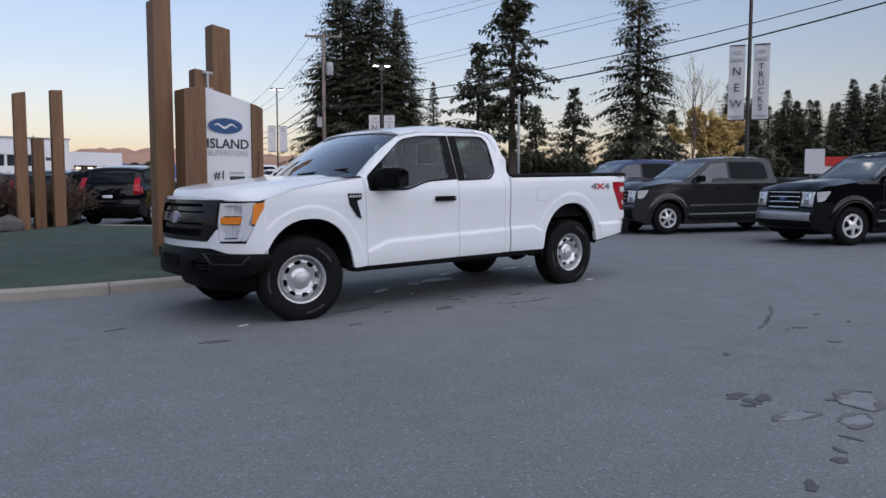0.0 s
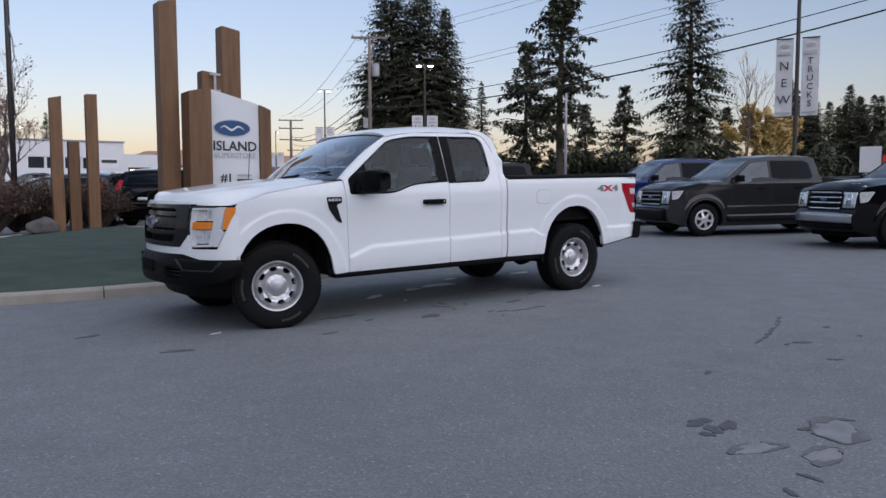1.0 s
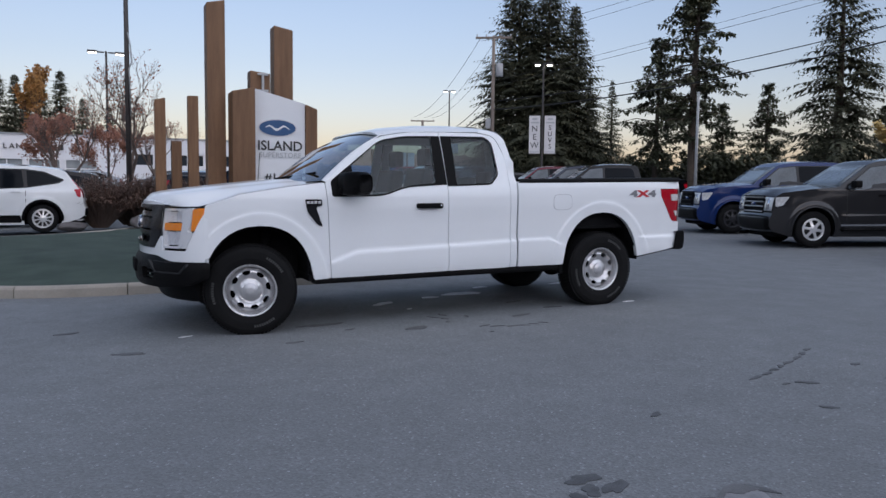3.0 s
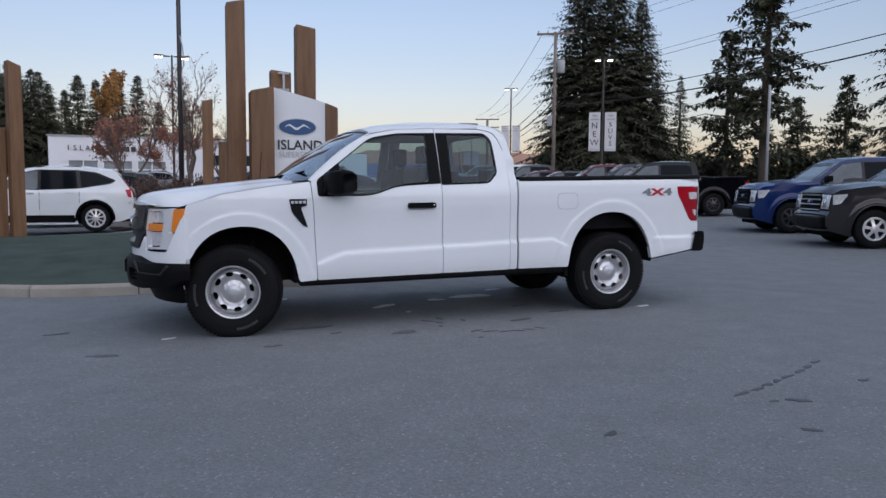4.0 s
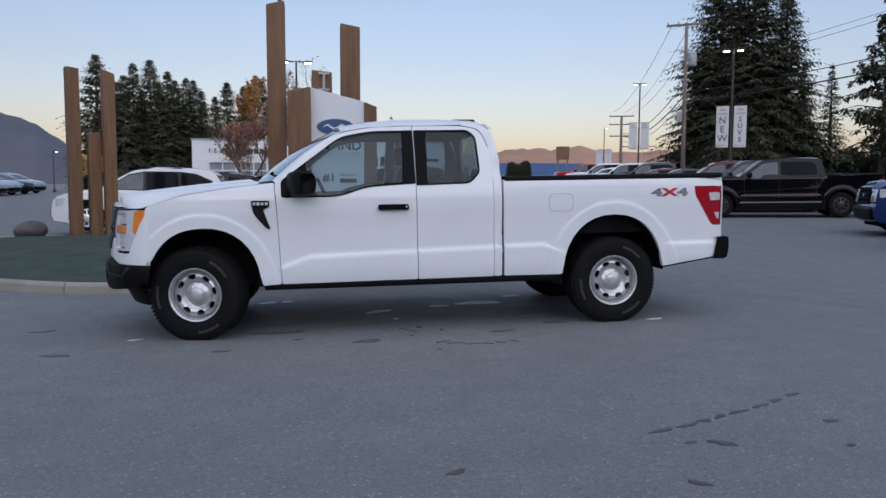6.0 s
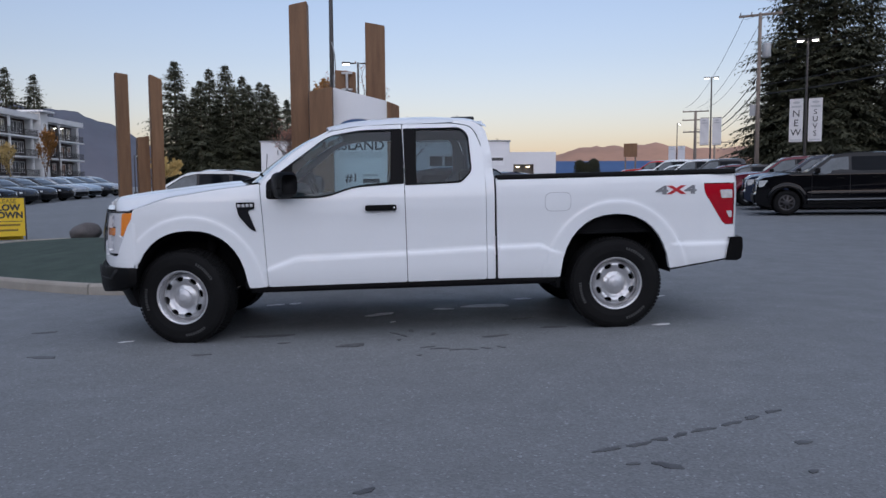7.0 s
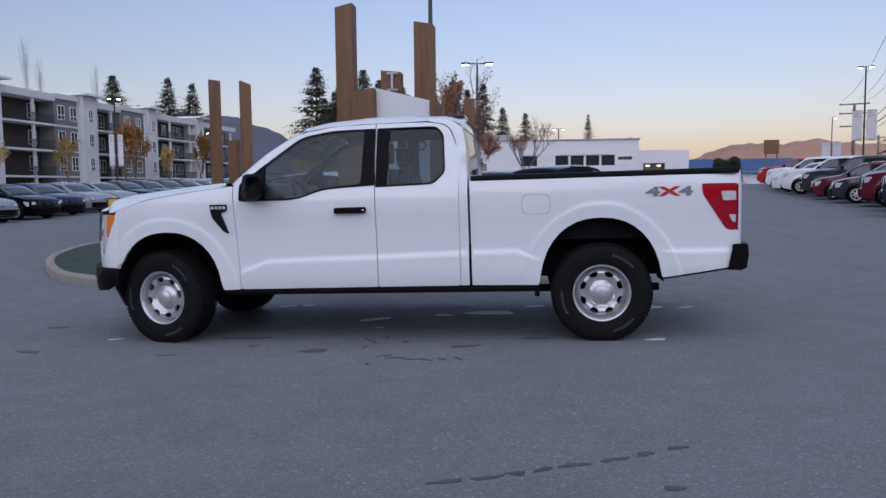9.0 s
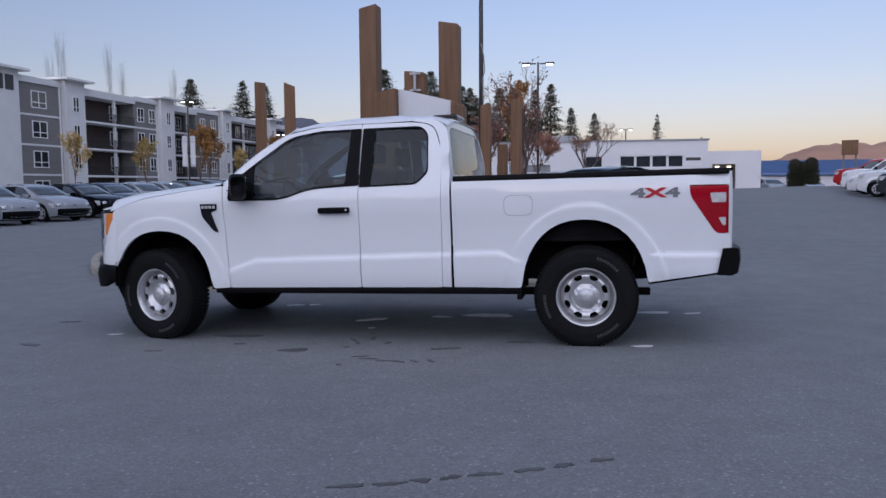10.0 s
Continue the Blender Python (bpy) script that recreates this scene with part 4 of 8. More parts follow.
    part("high_brake_lamp", box(2.34, 2.56, -0.20, 0.20, 1.895, 1.932, 0.02), M_GLOSS_BLACK, t, "black high-level brake lamp")
    # cab back with rear window
    back = lambda y, z: (2.640 - 0.055 * step(1.30, 1.86, z) - 0.05 * (abs(y) / 0.9) ** 6, y, z)
    bo = rounded([(-0.955, 0.80), (0.955, 0.80), (0.95, 1.34), (0.80, 1.78, 0.1), (0.62, 1.86, 0.1), (-0.62, 1.86, 0.1), (-0.80, 1.78, 0.1), (-0.95, 1.34)], 0.04)
    bw = rounded([(-0.74, 1.38), (0.74, 1.38), (0.66, 1.78), (-0.66, 1.78)], 0.07)
    cb = part("cab_back", panel(bo, back, (-0.03, 0, 0), 0.10, [bw]), M_WHITE, t)
    part("rear_window", panel(bw, lambda y, z: (back(y, z)[0] - 0.006, y, z), (-0.004, 0, 0), 0.12), M_GLASS_DARK, cb, "rear cab window")
    # nose: valance, grille, bumper
    val = [(-UMAX, 0.655), (UMAX, 0.655), (UMAX, 1.065), (UMAX - 0.012, 1.065), (UMAX - 0.190, 0.755), (0.695, 0.755), (0.695, 0.88), (0.58, 0.770), (-0.58, 0.770), (-0.695, 0.88), (-0.695, 0.755), (-UMAX + 0.190, 0.755), (-UMAX + 0.012, 1.065), (-UMAX, 1.065)]
    part("front_valance", panel(val, nose(0.004), (0.03, 0, 0), 0.05, flip=True), M_WHITE, t, "white panel below the grille")
    gr = [(-0.69, 1.150), (0.69, 1.150), (0.69, 0.885), (0.575, 0.778), (-0.575, 0.778), (-0.69, 0.885)]
    grille = part("grille", panel(rounded(gr, 0.02), nose(-0.06), (0.03, 0, 0), 0.08), M_UNDER, t, "black bar grille with a blue oval badge")
    op = rounded([(-0.50, 1.115), (0.50, 1.115), (0.545, 1.00), (0.50, 0.818), (-0.50, 0.818), (-0.545, 1.00)], 0.04)
    part("grille_surround", panel(rounded(gr, 0.02), nose(0.012), (0.06, 0, 0), 0.06, [op], flip=True), M_GLOSS_BLACK, grille, "black grille surround")
    for z, h, o in ((1.065, 0.020, -0.012), (0.985, 0.045, 0.004), (0.900, 0.020, -0.012)):
        bar = rounded([(-0.68 if h > 0.03 else -0.53, z - h), (0.68 if h > 0.03 else 0.53, z - h), (0.68 if h > 0.03 else 0.53, z + h), (-0.68 if h > 0.03 else -0.53, z + h)], 0.012)
        part("grille_bar", panel(bar, nose(o), (0.04, 0, 0), 0.06), M_GLOSS_BLACK, grille)
    for z in (1.10, 1.03, 0.94, 0.865):
        part("grille_mesh_bar", panel([(-0.53, z - 0.005), (0.53, z - 0.005), (0.53, z + 0.005), (-0.53, z + 0.005)], nose(-0.035), (0.02, 0, 0), 0.1), M_BLACK_PLASTIC, grille)
    ov = [(0.115 * math.cos(a), 0.985 + 0.046 * math.sin(a)) for a in np.linspace(0, 2 * math.pi, 25)[:-1]]
    ov2 = [(0.128 * math.cos(a), 0.985 + 0.057 * math.sin(a)) for a in np.linspace(0, 2 * math.pi, 25)[:-1]]
    part("badge_rim", panel(ov2, nose(0.012), (0.02, 0, 0), 0.1), M_CHROME, grille)
    part("badge", panel(ov, nose(0.016), (0.02, 0, 0), 0.1), M_BADGE_BLUE, grille, "blue oval badge")
    bm_o = [(-UMAX + 0.02, 0.66), (-0.80, 0.665), (-0.62, 0.71), (0.62, 0.71), (0.80, 0.665), (UMAX - 0.02, 0.66), (UMAX - 0.03, 0.52), (1.02, 0.465), (0.7, 0.435), (-0.7, 0.435), (-1.02, 0.465), (-UMAX + 0.03, 0.52)]
    rec = [rounded([(s * 0.40, 0.50), (s * 0.62, 0.50), (s * 0.66, 0.60), (s * 0.40, 0.60)], 0.02) for s in (-1, 1)]

    def bump_fn(u, z):
        return nose(0.052 - 0.05 * step(0.62, 0.72, z) - 0.03 * step(0.50, 0.38, z), False)(u, z)
    bump = part("front_bumper", panel(rounded(bm_o, 0.03), bump_fn, (0.06, 0, 0), 0.05, rec, flip=True), M_BLACK_PLASTIC, t, "black plastic front bumper")
    for s in (-1, 1):
        part("lamp_recess", panel(rec[0 if s < 0 else 1], nose(-0.02, False), (0.01, 0, 0), 0.08), M_UNDER, bump)
        pad = rounded([(s * p, q) for p, q in ((0.585, 0.668), (1.02, 0.652), (0.965, 0.578), (0.675, 0.578))], 0.02)
        part("bumper_pad", panel(pad, nose(0.035, False), (0.02, 0, 0), 0.05, flip=True), M_GREY_PLASTIC, bump, "grey step pad")
        edge = [(0.555, 0.668), (0.655, 0.566), (0.975, 0.564), (1.045, 0.648)]
        low = [(0.570, 0.668), (0.668, 0.578), (0.968, 0.576), (1.032, 0.650)]
        # Raised lip in lighter grey, the edge highlight put into its colour.
        part("bumper_lip", panel([(s * p, q) for p, q in edge + low[::-1]], nose(0.060, False), (0.02, 0, 0), 0.05, flip=True), M_GREY_PLASTIC, bump)
        for k in range(3):
            part("vent_bar", panel([(s * p, 0.512 + 0.032 * k + q) for p, q in ((0.41, 0), (0.63, 0), (0.64, 0.010), (0.41, 0.010))], nose(0.012, False), (0.02, 0, 0), 0.08, flip=True), M_GREY_PLASTIC, bump)
    part("plate_bracket", box(-0.916, -0.898, -0.16, 0.16, 0.53, 0.64, 0.006), M_UNDER, bump, "empty plate bracket")
    part("air_dam", panel(rounded([(-1.05, 0.47), (1.05, 0.47), (0.98, 0.300), (-0.98, 0.300)], 0.03), lambda u, z: (nose(-0.10, False)(u, z)[0] + (0.44 - z) * 0.5, *nose(-0.10, False)(u, z)[1:]), (0.05, 0, 0), 0.08), M_BLACK_PLASTIC, t, "black lower air dam")
    # tailgate and rear bumper
    tg = rounded([(-0.80, 0.66), (0.80, 0.66), (0.80, 1.355), (-0.80, 1.355)], 0.03)
    gate = part("tailgate", panel(tg, lambda y, z: (4.785 + 0.012 * step(0.9, 1.0, z) - 0.02 * (abs(y) / 0.8) ** 4, y, z), (-0.05, 0, 0), 0.1), M_WHITE, t, "white tailgate")
    part("tailgate_cap", box(4.70, 4.80, -0.80, 0.80, 1.352, 1.375, 0.01), M_BLACK_PLASTIC, gate)
    rb = [(y, 4.78 + 0.085 - 0.05 * (abs(y) / 0.98) ** 6) for y in np.linspace(-0.985, 0.985, 25)]
    rows = []
    for y, xo in rb:
        rows.append([(4.70, y, 0.77), (xo - 0.02, y, 0.775), (xo, y, 0.765), (xo + 0.005, y, 0.68), (xo - 0.01, y, 0.585), (xo - 0.05, y, 0.565), (4.66, y, 0.57)])
    bv, bf, _ = loft(rows)
    bf = bf + [tuple(range(7)), tuple(range(24 * 7 + 6, 24 * 7 - 1, -1))]
    part("rear_bumper", (bv, [f[::-1] for f in bf], False), M_BLACK_PLASTIC, t, "black rear step bumper")
    for sgn in (-1, 1):
        part("bumper_valance", loft([[(x, sgn * 0.955, z + 0.004), (x, sgn * 0.95, z - 0.018), (x, sgn * 0.86, z - 0.022)] for x, z in ((4.18, 0.515), (4.45, 0.555), (4.74, 0.60))]), M_BLACK_PLASTIC, t)
    # underside and running gear
    part("bed_floor", box(2.66, 4.74, -0.89, 0.89, 0.83, 0.86, 0.005), M_UNDER, t, "dark bed floor")
    part("bed_front_wall", box(2.66, 2.69, -0.89, 0.89, 0.86, 1.33, 0.005), M_UNDER, t)
    part("cab_floor", box(0.50, 2.62, -0.93, 0.93, 0.44, 0.50, 0.01), M_UNDER, t)
    part("engine_bay", box(-0.66, 0.50, -0.58, 0.58, 0.42, 1.16, 0.05), M_UNDER, t)
    part("firewall", box(0.50, 0.56, -0.90, 0.90, 0.50, 1.32, 0.02), M_UNDER, t)
    for s in (-1, 1):
        part("chassis_rail", join(box(-0.67, 3.2, s * 0.48 - 0.05, s * 0.48 + 0.05, 0.42, 0.54, 0.02), box(3.2, 4.66, s * 0.48 - 0.05, s * 0.48 + 0.05, 0.56, 0.68, 0.02)), M_UNDER, t)
        part("leaf_spring", box(3.15, 4.20, s * 0.56 - 0.04, s * 0.56 + 0.04, 0.36, 0.42, 0.015), M_UNDER, t)
        part("shock_absorber", tube([(4.00, s * 0.62, 0.40), (4.12, s * 0.66, 0.80)], 0.028, 10), M_BLACK_PLASTIC, t)
        part("strut", tube([(0.10, s * 0.62, 0.45), (0.20, s * 0.66, 0.92)], 0.04, 10), M_UNDER, t)
    for s in (-1, 1):
        part("inner_arch", box(3.08, 4.30, s * 0.59 - 0.012, s * 0.59 + 0.012, 0.50, 1.02, 0.004), M_UNDER, t)
    part("rear_axle", join(tube([(AX_R, -0.86, HUB), (AX_R, 0.86, HUB)], 0.045, 12), moved(lathe([(0.001, -0.16), (0.13, -0.10), (0.16, 0), (0.13, 0.10), (0.001, 0.16)], 20, "y"), pose(AX_R, 0.0, HUB - 0.01))), M_UNDER, t)
    part("front_axle", tube([(AX_F, -0.86, HUB), (AX_F, 0.86, HUB)], 0.045, 12), M_UNDER, t)
    part("exhaust", join(tube([(1.3, 0.25, 0.36), (2.2, 0.28, 0.36), (3.0, 0.40, 0.42)], 0.035, 10), tube([(2.15, 0.28, 0.36), (2.75, 0.30, 0.36)], 0.09, 14), tube([(3.0, 0.40, 0.42), (3.4, 0.62, 0.60), (3.95, 0.66, 0.62), (4.5, 0.72, 0.60)], 0.033, 10)), M_UNDER, t)
    part("fuel_tank", box(1.2, 2.6, -0.66, -0.30, 0.385, 0.46, 0.03), M_UNDER, t)
    part("spare_wheel", moved(lathe(tyre_profile(0.38, 0.20, 0.22), 28), pose(4.36, 0, 0.70, 90, 0, 0)), M_RUBBER, t)
    # cabin
    for s in (-1, 1):
        seat = part("front_seat", join(box(1.15, 1.68, s * 0.42 - 0.27, s * 0.42 + 0.27, 0.72, 0.90, 0.06), moved(box(-0.07, 0.07, s * 0.42 - 0.26, s * 0.42 + 0.26, 0, 0.62, 0.06), pose(1.70, 0, 0.86, 0, 12, 0))), M_CABIN, t, "grey cloth seat")
        part("headrest", box(1.83, 1.93, s * 0.42 - 0.13, s * 0.42 + 0.13, 1.50, 1.68, 0.04), M_CABIN, seat)
    bench = part("rear_bench", join(box(2.15, 2.50, -0.75, 0.75, 0.70, 0.85, 0.05), box(2.48, 2.58, -0.75, 0.75, 0.80, 1.30, 0.04)), M_CABIN, t, "grey rear bench")
    for s in (-0.5, 0.5):
        part("headrest", box(2.47, 2.56, s - 0.12, s + 0.12, 1.30, 1.44, 0.04), M_CABIN, bench)
    part("dashboard", loft([[(x, y, z) for y in np.linspace(-0.88, 0.88, 9)] for x, z in ((0.52, 1.34), (0.72, 1.36), (0.86, 1.33), (0.92, 1.26), (0.88, 1.10), (0.80, 0.85))]), M_CABIN, t, "dark dashboard")
    wheel_ring = [(0.0, 0.185 * math.cos(a), 0.185 * math.sin(a)) for a in np.linspace(0, 2 * math.pi, 29)]
    rot = pose(1.10, -0.42, 1.20, 0, -25, 0)
    part("steering_wheel", join(moved(tube(wheel_ring, 0.016, 8, False), rot), moved(box(-0.02, 0.03, -0.17, 0.17, -0.04, 0.04, 0.01), rot), moved(box(-0.02, 0.03, -0.03, 0.03, -0.17, 0.0, 0.01), rot)), M_GLOSS_BLACK, t, "black steering wheel")
    part("headliner", loft([[(x, y, 1.80 - 0.03 * (y / 0.7) ** 4) for y in np.linspace(-0.72, 0.72, 9)] for x in (1.28, 1.7, 2.2, 2.56)]), M_CABIN_LIGHT, t)
    part("interior_mirror", box(1.12, 1.15, -0.12, 0.12, 1.66, 1.73, 0.01), M_GLOSS_BLACK, t)
    part("aerial", tube([(0.42, 0.86, 1.30), (0.45, 0.86, 1.66)], 0.004, 6), M_BLACK_PLASTIC, t, "thin aerial")
    # wheels: built once, copied
    w = build_wheel()
    w.parent = t
    w.matrix_basis = pose(AX_R, -0.84, HUB)
    for x, s, turn in ((AX_F, -1, -13), (AX_F, 1, 167), (AX_R, 1, 180)):
        c = copy_thing(w, pose(x, s * 0.84, HUB, 0, 37 * x + 11, turn) if s < 0 else pose(x, s * 0.84, HUB, 0, 0, turn))
        c.parent = t
    return t


build_pickup()


# ---- parked vehicles ----
KINDS = {
    "pickup": dict(base=3.69, half=1.0, tyre=0.405, rim=0.245, belt=1.30, tumble=0.40,
        outline=[(-0.88, 0.36), (-0.95, 0.48), (-0.96, 0.66), (-0.91, 0.72), (-0.88, 0.95), (-0.84, 1.13), (-0.70, 1.215), (-0.1, 1.29), (0.50, 1.335), (0.56, 1.345), (1.25, 1.83), (1.42, 1.89), (1.9, 1.935), (2.6, 1.93), (2.98, 1.905), (3.09, 1.86), (3.205, 1.37), (3.22, 1.345), (4.86, 1.36), (4.90, 1.33), (4.91, 0.80), (4.99, 0.77), (4.99, 0.58), (4.90, 0.50)],
        screen=(9, 10), rear=(15, 16), grille=(3, 5), bumper=(1, 2), tail=(19, 20), rbump=(21, 22), bed=(17, 18),
        windows=[[(0.74, 1.34), (1.30, 1.77), (1.76, 1.82), (1.76, 1.36), (1.3, 1.33), (1.1, 1.28), (0.78, 1.27)], [(1.84, 1.36), (1.84, 1.82), (2.76, 1.815), (2.90, 1.75), (2.97, 1.42), (2.90, 1.37)]],
        band=[(0.70, 1.335), (1.28, 1.785), (1.76, 1.84), (2.78, 1.835), (2.925, 1.76), (2.995, 1.41), (2.91, 1.345), (1.34, 1.315), (1.12, 1.262), (0.74, 1.25)],
        doors=(0.72, 1.80, 2.93), handles=((1.52, 1.15), (2.52, 1.16))),
    "suv": dict(base=2.69, half=0.92, tyre=0.35, rim=0.235, belt=1.02, tumble=0.36,
        outline=[(-0.86, 0.28), (-0.91, 0.40), (-0.90, 0.58), (-0.88, 0.66), (-0.84, 0.80), (-0.74, 0.90), (-0.5, 0.97), (0.0, 1.05), (0.20, 1.075), (0.26, 1.085), (0.98, 1.50), (1.15, 1.57), (1.7, 1.645), (2.5, 1.62), (3.05, 1.56), (3.22, 1.50), (3.50, 1.10), (3.54, 1.06), (3.58, 0.95), (3.60, 0.80), (3.60, 0.70), (3.64, 0.62), (3.62, 0.42), (3.50, 0.34)],
        screen=(9, 10), rear=(15, 16), grille=(3, 4), bumper=(1, 2), tail=(15.4, 18.6), rbump=(21, 22), bed=None,
        windows=[[(0.46, 1.10), (1.05, 1.47), (1.40, 1.54), (1.40, 1.08)], [(1.47, 1.08), (1.47, 1.545), (2.25, 1.54), (2.30, 1.12)], [(2.38, 1.13), (2.35, 1.53), (2.70, 1.485), (3.14, 1.30), (3.05, 1.245)]],
        band=[(0.42, 1.09), (1.03, 1.49), (1.42, 1.565), (2.34, 1.56), (2.74, 1.505), (3.20, 1.305), (3.06, 1.215), (2.32, 1.095), (1.4, 1.055)],
        doors=(0.55, 1.43, 2.33), handles=((1.22, 0.99), (2.12, 1.0))),
    "crossover": dict(base=2.98, half=0.94, tyre=0.36, rim=0.245, belt=1.00, tumble=0.40,
        outline=[(-0.76, 0.26), (-0.84, 0.36), (-0.86, 0.52), (-0.85, 0.60), (-0.82, 0.74), (-0.72, 0.86), (-0.45, 0.95), (0.0, 1.03), (0.28, 1.065), (0.34, 1.07), (1.12, 1.46), (1.30, 1.52), (1.75, 1.58), (2.3, 1.56), (2.8, 1.47), (2.95, 1.43), (3.45, 1.12), (3.60, 1.08), (3.68, 1.02), (3.72, 0.80), (3.74, 0.66), (3.78, 0.58), (3.74, 0.40), (3.62, 0.32)],
        screen=(9, 10), rear=(15, 16), grille=(3, 4), bumper=(1, 2), tail=(18, 19), rbump=(21, 22), bed=None,
        windows=[[(0.62, 1.08), (1.20, 1.42), (1.62, 1.49), (1.62, 1.06)], [(1.69, 1.06), (1.69, 1.495), (2.30, 1.47), (2.72, 1.32), (2.85, 1.17), (2.6, 1.09)]],
        band=[(0.58, 1.07), (1.18, 1.44), (1.62, 1.512), (2.31, 1.492), (2.75, 1.335), (2.90, 1.165), (2.62, 1.065), (1.65, 1.04)],
        doors=(0.62, 1.655, 2.62), handles=((1.40, 0.96), (2.42, 0.98))),
}
M_HEADLAMP = surface("clear_headlamp_unit", (0.66, 0.67, 0.68), 0.15, metal=0.2, vary=0.3, scale=14, coat=0.8)
M_BRUSHED = surface("dulled_chrome", (0.42, 0.42, 0.43), 0.32, metal=0.6, vary=0.12)
M_WHEEL_DARK = surface("dark_wheel_gap", (0.01, 0.01, 0.011), 0.8, vary=0.3)


def alloy_disc(r, spokes=6):
    """Cast wheel with openings between tapered spokes."""
    holes = []
    for k in range(spokes):
        a = 2 * math.pi * (k + 0.5) / spokes
        w = math.pi / spokes
        q = [(r * 0.36 * math.cos(a - w * 0.35), r * 0.36 * math.sin(a - w * 0.35)), (r * 0.86 * math.cos(a - w * 0.72), r * 0.86 * math.sin(a - w * 0.72)), (r * 0.90 * math.cos(a), r * 0.90 * math.sin(a)),
             (r * 0.86 * math.cos(a + w * 0.72), r * 0.86 * math.sin(a + w * 0.72)), (r * 0.36 * math.cos(a + w * 0.35), r * 0.36 * math.sin(a + w * 0.35))]
        holes.append(rounded(q, 0.015, 2))
    o = [(r * math.cos(t * math.pi / 18), r * math.sin(t * math.pi / 18)) for t in range(36)]
    return panel(o, lambda x, z: (x, np.interp(math.hypot(x, z) / r, [0, 0.2, 0.5, 0.9, 1], [-0.03, -0.03, -0.012, 0.0, 0.0]), z), (0, 0.03, 0), 0.05, holes)


WHEELS = {}


def road_wheel(r, rim, spokes, material):
    """The meshes of a plain road wheel, shared by all cars that have it."""
    key = (r, rim, spokes, material.name)
    if key not in WHEELS:
        h = 0.115
        ty = mesh_data(*lathe([(rim - 0.01, -h * 0.8), (rim + 0.03, -h), (r - 0.03, -h * 0.95), (r - 0.004, -h * 0.7), (r, 0), (r - 0.004, h * 0.7), (r - 0.03, h * 0.95), (rim - 0.01, h * 0.8)], 32))
        ty.materials.append(M_RUBBER)
        rm = mesh_data(*join(moved(alloy_disc(rim - 0.012, spokes), pose(0, -h + 0.02, 0)), lathe([(rim + 0.004, -h * 0.86), (rim - 0.008, -h * 0.95), (rim - 0.02, -h * 0.7), (rim - 0.03, h)], 32)))
        rm.materials.append(material)
        bk = mesh_data(*lathe([(rim - 0.02, -0.02), (0.001, -0.03)], 20))
        bk.materials.append(M_WHEEL_DARK)
        WHEELS[key] = ty, rm, bk
    return WHEELS[key]


